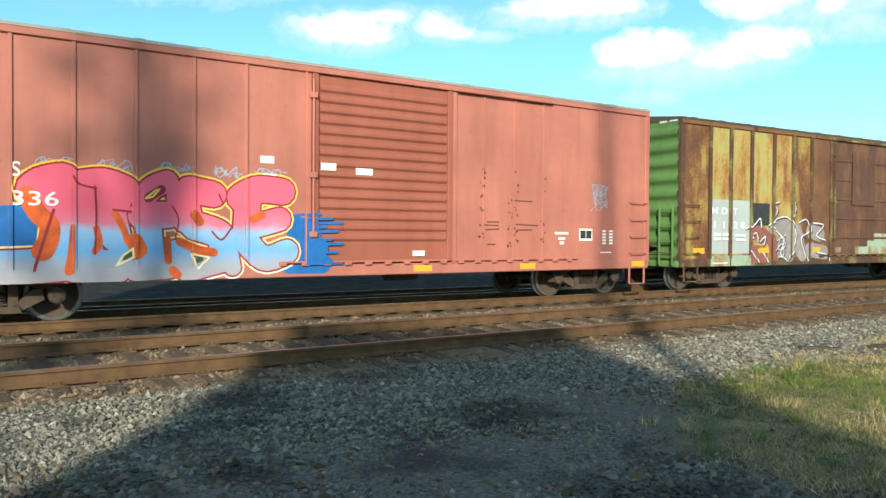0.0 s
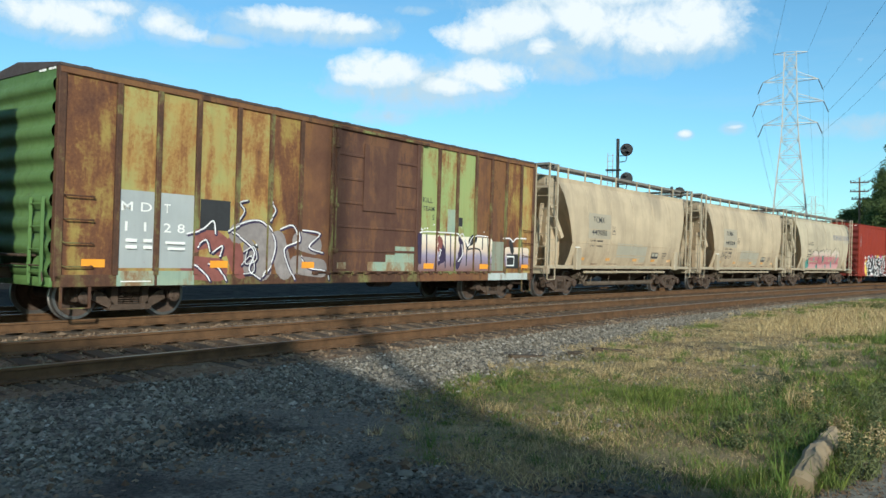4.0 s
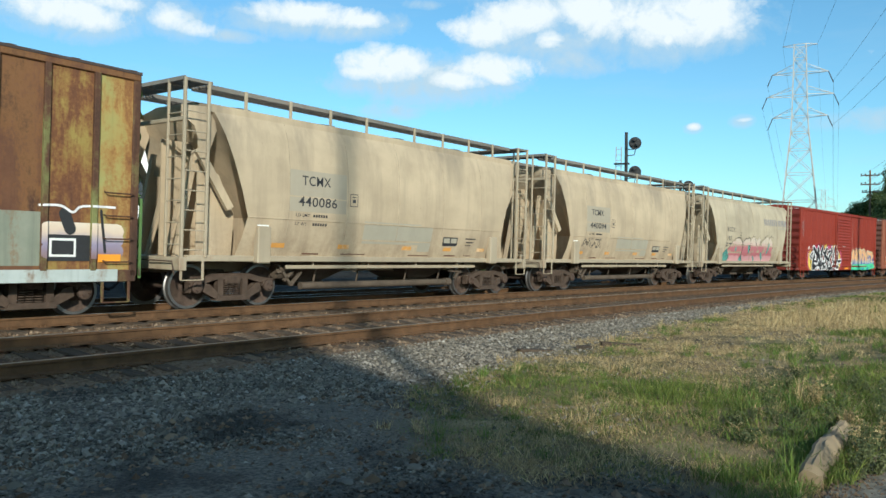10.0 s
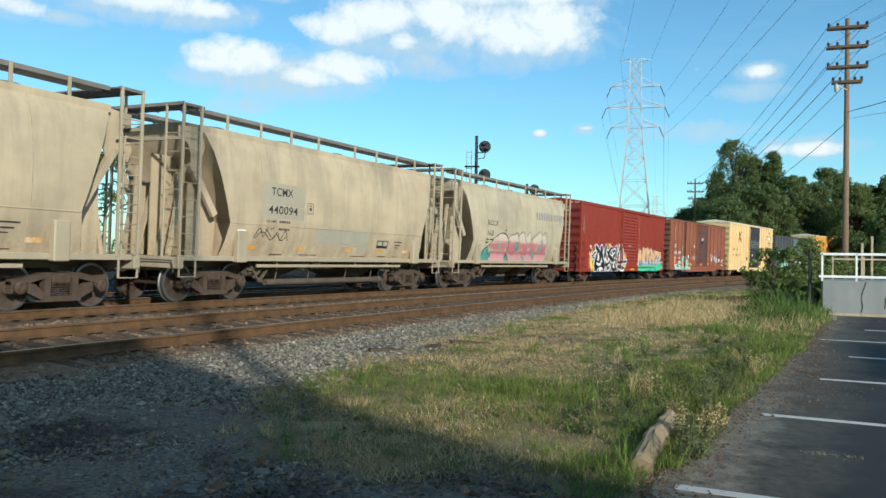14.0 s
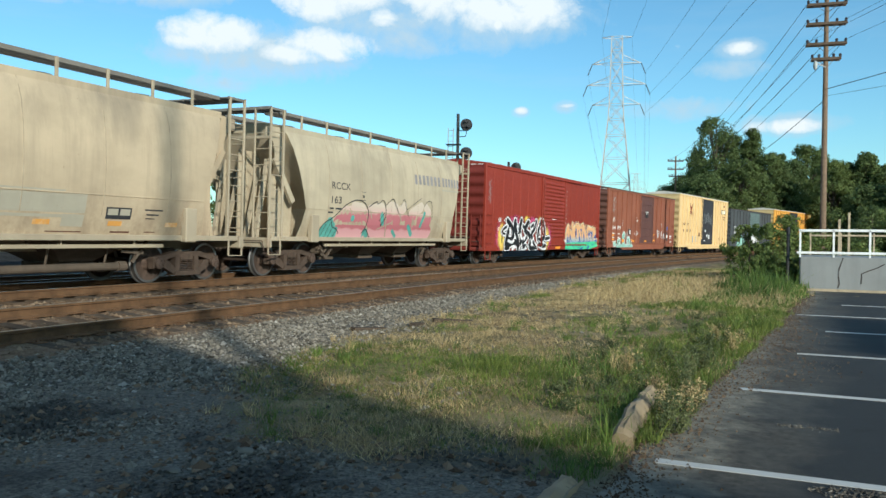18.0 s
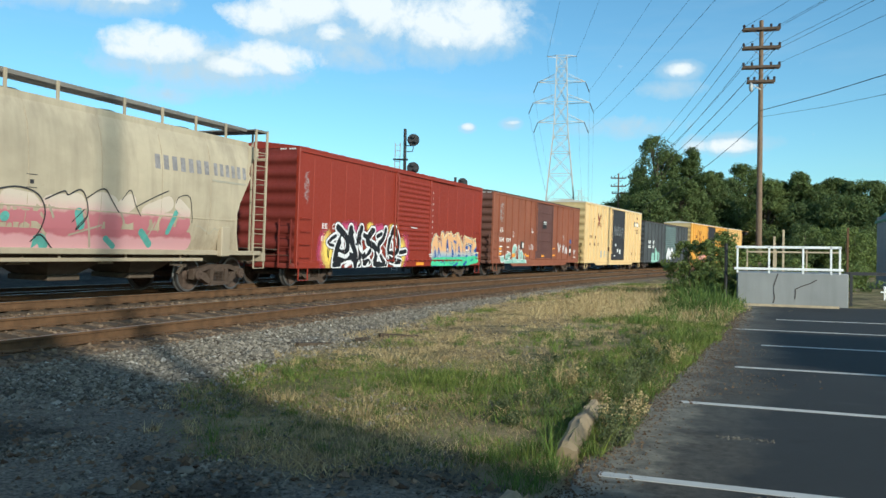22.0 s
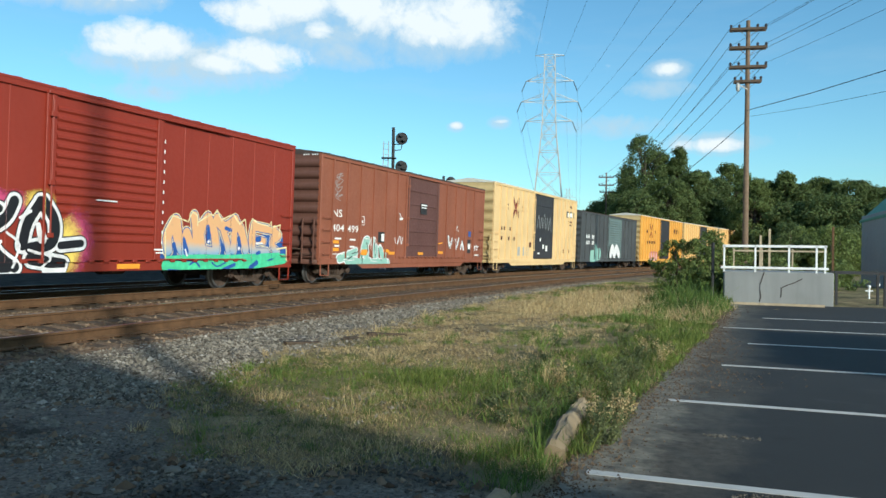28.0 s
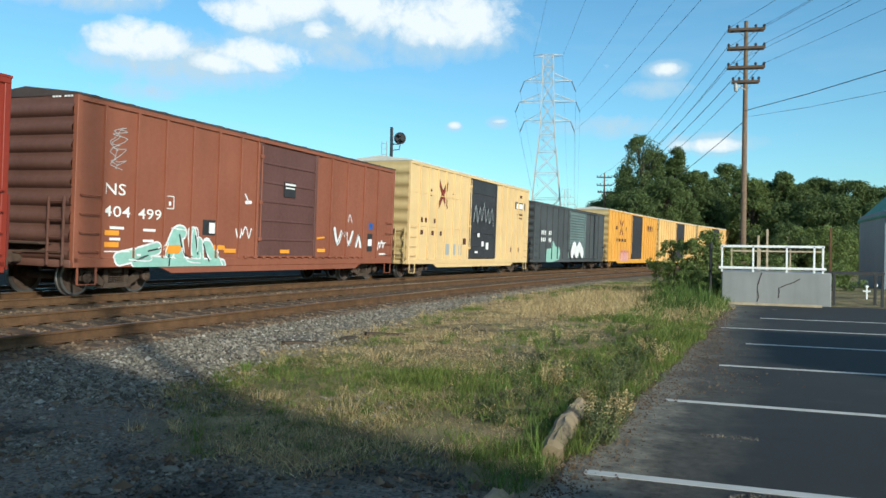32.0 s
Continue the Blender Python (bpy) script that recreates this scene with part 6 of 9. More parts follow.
for k, st in enumerate(ink_2):
    letter(car_f, st, ((0.1, M_GF2_CREAM, "graffiti_edge"), (0.05, M_GF2_BLUE, "graffiti_line"), (0.0, M_GF2, "graffiti_fill")), -1.4990 - 0.0008 * k, ("cream spray paint outline", "", "orange to blue spray paint letters"))
spray(car_f, "graffiti_edge", [(0.04, [(2.14, 1.55), (2.39, 1.9), (2.89, 1.79)]), (0.04, [(2.94, 1.77), (3.1, 2.03), (3.3, 1.95), (3.32, 1.7)]), (0.04, [(3.35, 1.79), (3.8, 2), (3.94, 1.99), (4.09, 2.13), (4.29, 1.85)]), (0.04, [(4.32, 1.9), (4.79, 2.06), (5.08, 1.8), (5.33, 1.95), (5.44, 1.51)]), (0.04, [(5.64, 1.68), (5.67, 1.97), (5.9, 1.87), (6.5, 1.8), (6.63, 1.93), (6.64, 1.75), (7.1, 1.86), (7.05, 1.52)]), (0.04, [(2.13, 1.55), (2.17, 0.84)]), (0.05, [(6.97, 1.13), (7.47, 1.19), (7.49, 0.79)])], 0.04, M_GF2_CREAM, -1.5130)
spray(car_f, "graffiti_gap", rounded([(0.1, 0.2, [(2.8, 1.35), (2.91, 1.03)]), (0.16, [(3.72, 1.66), (3.77, 1.35)]), (0.14, [(5.06, 1.41), (5.12, 1.19)]), (0.16, [(5.92, 1.4), (6.06, 1.41)]), (0.1, [(4.47, 1.67), (4.71, 1.62)]), (0.12, [(2.45, 1.2), (2.52, 1.01)]), (0.1, [(5.94, 1), (6.08, 1.03)]), (0.1, [(4.34, 1.23), (4.44, 1.1)])]), 0.1, M_GF2_BLUE, -1.5140)
spray(car_f, "graffiti_gap", [(0.1, [(3.76, 1.3)]), (0.1, [(5.08, 1.13)]), (0.05, [(5.88, 1.29), (6.2, 1.29)]), (0.05, [(2.87, 1.08), (2.95, 0.93)])], 0.1, M_GB_WHITE, -1.5150)
spray(car_f, "graffiti_fill", rounded([(0.3, [(2.15, 0.69), (3.03, 0.63), (4.27, 0.7), (5.69, 0.71), (7.33, 0.85)]), (0.12, [(2.22, 0.86), (3.35, 0.9), (4.85, 0.9), (7.08, 0.97)]), (0.12, [(2.23, 0.57), (4.09, 0.54)])]), 0.2, M_GF2_GREEN, -1.5130, "mint green spray paint band")
spray(car_f, "graffiti_line", rounded([(0.05, [(3.02, 0.71), (3.22, 0.78), (3.4, 0.65)]), (0.04, [(3.89, 0.75), (4.12, 0.65), (4.46, 0.75)]), (0.12, [(2.26, 0.55), (2.7, 0.52)]), (0.1, [(4.37, 0.56), (4.86, 0.69)]), (0.14, [(5.59, 0.6), (5.91, 0.74)]), (0.04, [(6.48, 0.79), (6.79, 0.85)])]), 0.05, M_GF2_BLUE, -1.5155)
plate(car_f, 0.6, 1.3, 0.63, 0.74, M_ORANGE, -1.532)

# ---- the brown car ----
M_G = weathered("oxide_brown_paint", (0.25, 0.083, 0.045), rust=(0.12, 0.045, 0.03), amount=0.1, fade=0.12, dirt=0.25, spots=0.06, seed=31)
# both end walls take a darker brown than the sides
M_G_END = weathered("darker_brown_on_ends", (0.13, 0.06, 0.043), rust=(0.09, 0.04, 0.03), amount=0.25, fade=0.18, dirt=0.4, spots=0.1, seed=32)
M_G_DOOR = weathered("purple_brown_door_paint", (0.115, 0.05, 0.042), rust=(0.10, 0.04, 0.03), amount=0.1, fade=0.15, dirt=0.3, spots=0.08, seed=33)
MG = 95.42
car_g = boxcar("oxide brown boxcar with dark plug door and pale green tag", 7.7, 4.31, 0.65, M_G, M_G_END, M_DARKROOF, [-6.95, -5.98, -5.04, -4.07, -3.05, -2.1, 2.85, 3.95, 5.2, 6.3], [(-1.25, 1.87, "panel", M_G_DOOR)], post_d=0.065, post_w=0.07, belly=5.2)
CARS.append((car_g, MG))
lettering(car_g, "NS", 0.36, -6.9, 2.27, M_WHITE, -1.497, width=0.62)
lettering(car_g, "404", 0.34, -6.92, 1.78, M_WHITE, -1.497, width=0.8)
lettering(car_g, "499", 0.34, -5.88, 1.77, M_WHITE, -1.497, width=0.76)
bars(car_g, [(-6.72, -6.3, 1.5, 0.06), (-5.7, -5.3, 1.48, 0.06), (-6.72, -6.4, 1.25, 0.06), (-5.7, -5.35, 1.23, 0.06), (-6.9, -6.1, 0.99, 0.025), (-6.0, -5.75, 0.9, 0.05), (0.4, 1.5, 1.55, 0.04), (-0.7, -0.2, 1.35, 0.07), (0.5, 1.1, 1.36, 0.06), (6.6, 7.2, 1.4, 0.05), (6.6, 7.2, 0.98, 0.06), (3.9, 4.2, 0.72, 0.06)], M_WHITE, -1.5)
plate(car_g, -1.02 + 1.0, 0.6, 2.7, 3.15, M_BLACKPAINT, -1.56, 0.006, name="placard")
bars(car_g, [(0.02, 0.58, 3.05, 0.06), (0.05, 0.55, 2.95, 0.04)], M_WHITE, -1.569)
for x, z in ((-6.95, 1.36), (-6.95, 1.1), (-2.7, 1.0), (-0.1, 1.0), (2.1, 1.05)):
    plate(car_g, x, x + 0.5, z, z + 0.11, M_ORANGE, -1.502 if x < -2 or x > 2 else -1.54)
bars(car_g, [(-4.98, -4.7, 2.35, 0.02), (-4.98, -4.7, 2.05, 0.02), (-4.98, -4.95, 2.05, 0.3), (-4.72, -4.69, 2.05, 0.3), (-4.88, -4.8, 2.13, 0.1)], M_WHITE)
plate(car_g, -3.6, -3.1, 1.45, 1.85, M_BLACKPAINT, -1.498, name="placard")
plate(car_g, -3.35, -3.12, 1.5, 1.78, M_WHITE, -1.504, name="placard_mark")
plate(car_g, 5.6, 6.0, 1.1, 1.75, M_BLACKPAINT, -1.498, name="placard")
plate(car_g, 5.65, 5.95, 1.3, 1.55, M_WHITE, -1.504, name="placard_mark")
plate(car_g, 5.7, 6.0, 1.9, 2.15, M_GF2_BLUE, -1.498, name="paint_patch")
M_GG = plain("spray_sea_green", (0.30, 0.52, 0.44), 0.6, var=0.15)


def gv(u_, v_):
    """Places on the brown car's side."""
    x = float(np.interp(u_, [230, 293, 378, 475, 530, 600, 680, 850, 893, 970, 1062], [-7.46, -6.84, -5.79, -4.57, -3.8, -2.71, -1.39, 2.0, 3.07, 5.13, 7.83]))
    return x, 0.62 + (535 - v_) * (0.0058 + 0.0000065 * u_)


ink_g = rounded([(0.26, [(-6.43, 0.84), (-5.83, 0.95), (-5.23, 1.09)]), (0.3, [(-5.91, 0.79), (-4.78, 0.7), (-2.83, 0.66)]), (0.3, [(-4.8, 1.01), (-4.58, 1.45), (-4.38, 1.49)]), (0.34, [(-4.53, 1.3), (-4.42, 0.79)]), (0.26, [(-4, 1.5), (-3.91, 0.96)]), (0.24, [(-3.73, 1.25), (-3.66, 0.78)]), (0.26, [(-3.42, 1.22), (-2.98, 0.72)])], 3)
spray(car_g, "graffiti_edge", [(w + 0.09, st) for w, st in ink_g], 0.4, M_GB_WHITE, -1.4975, "white spray paint outline")
spray(car_g, "graffiti_fill", ink_g, 0.33, M_GG, -1.4995, "sea green spray paint letters")
spray(car_g, "graffiti_gap", rounded([(0.05, [(-4.46, 1.43), (-4.29, 0.98), (-4.01, 0.87)]), (0.05, [(-4.81, 0.95), (-4.84, 0.68)]), (0.05, [(-3.87, 1.42), (-3.76, 0.96)]), (0.05, [(-3.55, 1.22), (-3.35, 0.78)]), (0.04, [(-5.52, 1.02), (-5.11, 1.09)]), (0.04, [(-5.98, 0.79), (-5.52, 0.92)])]), 0.03, M_BLACKPAINT, -1.5010)
spray(car_g, "graffiti_gap", rounded([(0.03, [(-4.22, 0.88), (-3.71, 0.84), (-3.67, 0.99)]), (0.03, [(-6.15, 0.82), (-5.51, 0.79), (-5.41, 0.92)]), (0.04, [(-4.09, 1.24), (-4.05, 1.56), (-3.79, 1.59), (-3.78, 1.03)]), (0.03, [(-4.36, 1.1), (-4.18, 0.79), (-3.7, 0.73)]), (0.03, [(-5.19, 1.09), (-4.85, 1.23), (-4.99, 0.92)]), (0.035, [(-3.6, 1.31), (-3.24, 1.26), (-2.78, 0.66)]), (0.03, [(-4.75, 1.59), (-4.22, 1.55)])]), 0.03, M_GB_WHITE, -1.5030)
spray(car_g, "graffiti_gap", [(0.18, [(-4.88, 1.08), (-4.48, 1.09)])], 0.1, M_ORANGE, -1.5040)
gr = random.Random(8)
spray(car_g, "graffiti_tag", [(0.16, smooth_line([gv(*p) for p in st], 3)) for st in ([(897, 430), (905, 472), (915, 440)], [(925, 445), (935, 475), (945, 440)], [(955, 478), (962, 450), (968, 480)])], 0.05, M_GB_WHITE, -1.502, "white spray paint tag")
spray(car_g, "graffiti_tag", [(0.03, smooth_line([gv(*p) for p in st], 3)) for st in ([(893, 428), (903, 476), (917, 436)], [(922, 440), (935, 480), (948, 436)], [(952, 482), (962, 444), (972, 482)])], 0.05, M_BLACKPAINT, -1.506)
spray(car_g, "graffiti_tag", [(0.05, smooth_line([gv(630 + 6 * k, 440 + gr.uniform(-16, 16)) for k in range(8)], 3)), (0.05, [gv(652, 335), gv(660, 350)]), (0.1, [gv(655, 357), gv(668, 357)]), (0.04, smooth_line([gv(932, 408), gv(936, 388), gv(942, 410)]))], 0.05, M_GB_WHITE, -1.502)
spray(car_g, "graffiti_tag", [(0.016, smooth_line([gv(297 + gr.uniform(0, 44), 138 + 11 * k + gr.uniform(-9, 9)) for k in range(11)], 3)) for _ in range(3)], 0.02, M_GREYPATCH, -1.5)
spray(car_g, "graffiti_tag", [(0.12, [gv(575, 480), gv(598, 482)]), (0.1, [gv(455, 490), gv(480, 490)]), (0.06, [gv(848, 458), gv(870, 455)])], 0.1, M_ORANGE, -1.512)
spray(car_g, "graffiti_tag", [(0.05, smooth_line([gv(1012 + 3 * k, 478 + gr.uniform(-16, 14)) for k in range(8)], 3))], 0.05, M_GB_WHITE, -1.502)


for car, half, eave in ((car_b, 7.66, 4.35), (car_f, 7.75, 4.29), (car_g, 7.7, 4.31)):
    g = Geo()
    for k in range(7):
        if k != 3:
            g.box(-half - 0.014, -half - 0.002, -1.36 + 0.085 * k, -1.30 + 0.085 * k, eave - 0.07, eave + 0.03)
    tagged(part("end_stencil", g, M_WHITE, car), kind="stuff")

# ---- high yellow cars, the grey car and those behind ----
def yellow_car(label, half, eave, body, door, end, roof, seed):
    posts = [-half + 0.9 * k for k in range(1, 8) if -half + 0.9 * k < -1.9] + [2.4 + 0.9 * k for k in range(1, 7) if 2.4 + 0.9 * k < half - 0.4]
    car = boxcar(label, half, eave, 0.6, body, end, roof, posts, [(-1.45, 2.3, "plain", door)], post_d=0.07, post_w=0.08, tabs=False, belly=half - 2.4, ribs=8)
    for z in (2.2, 3.6):
        part("side_rib", Geo().slab(-half + 0.2, -1.6, -1.51, -1.49, z, z + 0.04, 0.004), body, car)
        part("side_rib", Geo().slab(2.45, half - 0.2, -1.51, -1.49, z, z + 0.04, 0.004), body, car)
    return car


def cross_mark(car, x, z):
    """The crossed-bars emblem, as plain bars."""
    for a, b in (((x - 0.45, z - 0.55), (x + 0.45, z + 0.55)), ((x - 0.45, z + 0.55), (x + 0.45, z - 0.55))):
        spray(car, "emblem", [(0.22, [a, b])], 0.2, M_RUSTSPOT, -1.5)
        spray(car, "emblem", [(0.1, [a, b])], 0.2, M_F, -1.504)


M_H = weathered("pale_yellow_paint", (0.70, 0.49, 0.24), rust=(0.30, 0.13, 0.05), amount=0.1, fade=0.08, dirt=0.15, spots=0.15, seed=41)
# about three quarters of M_H's colour, for the end walls
M_H_END = weathered("darker_yellow_on_ends", (0.52, 0.38, 0.18), rust=(0.25, 0.12, 0.05), amount=0.2, fade=0.12, dirt=0.3, seed=42)
M_BLACKDOOR = weathered("black_door_paint", (0.035, 0.035, 0.04), amount=0.1, fade=0.2, dirt=0.2)
M_PALEROOF = weathered("pale_galvanised_roof", (0.62, 0.59, 0.52), amount=0.1, fade=0.1)
MH = 112.6
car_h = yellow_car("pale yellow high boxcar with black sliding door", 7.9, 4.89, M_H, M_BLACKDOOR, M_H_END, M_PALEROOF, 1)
CARS.append((car_h, MH))
cross_mark(car_h, -4.6, 3.7)
bars(car_h, [(-6.0, -5.75, 3.75, 0.1), (-6.0, -5.75, 3.55, 0.1), (-3.5, -3.2, 3.75, 0.1), (-3.5, -3.2, 3.55, 0.1), (-6.8, -6.6, 2.38, 0.2), (-6.4, -6.2, 2.38, 0.2), (-5.5, -5.3, 2.38, 0.2), (-6.8, -6.55, 1.85, 0.2), (-5.7, -5.45, 1.85, 0.2), (-4.8, -4.6, 1.85, 0.2), (-2.1, -1.7, 1.5, 0.3), (5.9, 6.9, 3.3, 0.1), (6.0, 6.8, 3.1, 0.08), (6.3, 6.7, 4.3, 0.16), (4.9, 5.1, 1.2, 0.25), (6.2, 6.4, 1.2, 0.25)], M_RUSTSPOT, -1.5)
bars(car_h, [(-4.1 + 0.75 * k, -3.7 + 0.75 * k, 1.0, 0.5) for k in range(3)], M_GREYPATCH, -1.4985, "tag_mark")
plate(car_h, 5.5, 7.3, 3.6, 4.05, M_BLACKPAINT, -1.5, name="logo_panel")
plate(car_h, 5.7, 7.1, 3.68, 3.97, M_WHITE, -1.506, name="logo_mark")
hr = random.Random(10)
spray(car_h, "graffiti_tag", [(0.05, smooth_line([(-1.2 + 0.28 * k, 2.6 + (0.9 if k % 2 else 0) + hr.uniform(-0.2, 0.2)) for k in range(11)], 3))], 0.05, M_GREYPATCH, -1.58)
bars(car_h, [(-0.4, -0.1, 1.9, 0.2), (0.2, 0.5, 1.45, 0.25), (0.8, 1.2, 1.3, 0.35), (-0.7, -0.3, 1.1, 0.1)], M_WHITE, -1.58)

M_I = weathered("slate_grey_paint", (0.065, 0.07, 0.074), rust=(0.08, 0.05, 0.035), amount=0.15, fade=0.2, dirt=0.3, seed=51)
M_I_DOOR = weathered("teal_grey_door_paint", (0.125, 0.17, 0.165), amount=0.12, fade=0.15, dirt=0.3, seed=52)
MI = 130.15
car_i = boxcar("slate grey boxcar with teal door and white tags", 8.25, 4.3, 0.6, M_I, M_I, M_DARKROOF, [-7.2, -6.0, -4.8, -3.6, -2.4, 4.2, 5.4, 6.6], [(-1.3, 2.9, "ribbed", M_I_DOOR)], post_d=0.07, ribs=8)
CARS.append((car_i, MI))
bars(car_i, [(-6.9 + 0.32 * k + (0.5 if k > 2 else 0.0), -6.72 + 0.32 * k + (0.5 if k > 2 else 0.0), z, 0.26) for k in range(6) for z in (2.35, 1.9)], M_WHITE, -1.5)
spray(car_i, "graffiti_fill", [(0.9, [(-5.6, 1.0), (-4.2, 1.1), (-3.4, 1.2)]), (0.6, [(-4.6, 1.7), (-4.0, 1.3)])], 0.9, M_GG, -1.5, "pale green spray paint letters")
spray(car_i, "graffiti_fill", [(0.7, smooth_line([(-0.7, 1.2), (-0.2, 1.7), (0.4, 1.2), (1.0, 1.7), (1.8, 1.2)]))], 0.9, M_GB_WHITE, -1.58, "white spray paint letters")

M_J = weathered("orange_yellow_paint", (0.66, 0.33, 0.06), rust=(0.30, 0.12, 0.04), amount=0.1, fade=0.1, dirt=0.2, spots=0.15, seed=61)
M_K = weathered("cream_yellow_paint", (0.70, 0.44, 0.17), rust=(0.30, 0.13, 0.05), amount=0.1, fade=0.1, dirt=0.2, seed=62)
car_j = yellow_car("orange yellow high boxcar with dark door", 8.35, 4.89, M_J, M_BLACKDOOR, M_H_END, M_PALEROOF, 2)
CARS.append((car_j, 148.4))
cross_mark(car_j, -4.6, 3.5)
bars(car_j, [(-6.3, -5.8, 3.3, 0.3), (-3.2, -2.8, 3.3, 0.3), (-6.0, -3.0, 2.3, 0.25), (4.4, 6.6, 3.5, 0.5)], M_RUSTSPOT, -1.5)
spray(car_j, "graffiti_fill", [(0.9, [(-4.6, 1.1), (-2.4, 1.1)])], 0.9, M_GE_PINK, -1.5, "pink spray paint letters")
for lab, mid, mat in (("cream yellow high boxcar with pale roof", 165.9, M_K), ("cream yellow high boxcar at the tail of view", 183.3, M_K)):
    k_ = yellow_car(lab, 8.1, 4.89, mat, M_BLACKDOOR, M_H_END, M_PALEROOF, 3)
    CARS.append((k_, mid))
car_l = copy_thing(car_i, Matrix())
CARS.append((car_l, 201.0))
for o in car_l.children_recursive:
    if o.name.startswith("wheelset"):
        WHEELS.append((o, tuple(o.location), 0.42))


# ---- parking lot ----
def asphalt_material(name, base, patch=True):
    m, n = surface(name)
    co = world_co(n)
    f = n.noise(co, 60.0, 4.0, 0.7)
    a = n.noise(co, 0.5, 5.0, 0.6)
    b = n.noise(n.scaled(co, 0.5, 2.0, 1.0), 1.4, 5.0, 0.65)
    c = n.mix(n.ramp(f, 0.3, 0.7), tuple(x * 0.75 for x in base), tuple(x * 1.3 for x in base))
    c = n.mix(n.ramp(a, 0.4, 0.7, 0.0, 0.4), c, tuple(x * 1.6 for x in base))
    c = n.mix(n.ramp(b, 0.62, 0.75, 0.0, 0.5), c, tuple(x * 2.4 for x in base))
    if patch:
        # soil and crumbs washed over the ragged edge
        sep = n.add("ShaderNodeSeparateXYZ", {0: co})
        off = n.math("SUBTRACT", sep.outputs[0], n.math("ADD", n.math("MULTIPLY", sep.outputs[1], 0.062), -1.25))
        off = n.math("ADD", off, n.math("MULTIPLY", n.math("SUBTRACT", n.noise(co, 1.3, 6.0, 0.65), 0.5), 1.6))
        soil = n.mix(n.ramp(n.noise(co, 12.0, 5.0, 0.7), 0.35, 0.65), (0.028, 0.024, 0.02), (0.10, 0.085, 0.065))
        sand = n.mix(n.ramp(n.noise(co, 9.0, 5.0, 0.7), 0.35, 0.65), (0.11, 0.10, 0.08), (0.26, 0.23, 0.175))
        c = n.mix(n.ramp(off, 1.2, 0.5, 0.0, 0.4), c, sand)
        wet = n.ramp(n.noise(n.scaled(co, 1, 0.6, 1, (2, 9, 0)), 0.7, 5.0, 0.6), 0.45, 0.6)
        c = n.mix(n.math("MULTIPLY", n.ramp(off, 1.25, 0.75, 0.0, 0.9), wet), c, soil)
        c = n.mix(n.ramp(off, 0.5, 0.2), c, sand)
        # dusty tyre-swept bands and dull oil marks
        swept = n.noise(n.scaled(co, 0.35, 1.6, 1.0, (5, 1, 0)), 0.9, 6.0, 0.68)
        c = n.mix(n.ramp(swept, 0.6, 0.82, 0.0, 0.3), c, (0.13, 0.125, 0.115))
        c = n.mix(n.ramp(n.noise(co, 2.6, 5.0, 0.7), 0.62, 0.72, 0.0, 0.6), c, (0.022, 0.021, 0.02))
    return finish(m, n, c, 0.85, 0.0, f, 0.35, 0.008, 0.3)


M_ASPHALT = asphalt_material("worn_asphalt", (0.026, 0.0265, 0.026), True)
M_LINE = weathered("worn_white_road_paint", (0.50, 0.485, 0.45), rust=(0.10, 0.10, 0.10), amount=0.3, fade=0.1, dirt=0.3, spots=0.5)
M_CONC = weathered("stained_concrete", (0.25, 0.255, 0.25), rust=(0.17, 0.16, 0.14), amount=0.25, fade=0.12, dirt=0.3, spots=0.15)
M_TANCONC = weathered("sandy_old_concrete", (0.30, 0.225, 0.135), rust=(0.10, 0.08, 0.05), amount=0.45, fade=0.3, dirt=0.5, spots=0.4, rough=0.9)
LOT_Z = -0.42
LOT_EDGE = [(-12, -1.4), (2, -1.25), (4.5, -1.02), (7.5, -0.86), (9.1, -0.68), (12, -0.45), (15.3, -0.22), (20, 0.05), (26, 0.32), (27.5, 0.3)]


def lot_edge(y):
    return float(np.interp(y, [p[0] for p in LOT_EDGE], [p[1] for p in LOT_EDGE]))


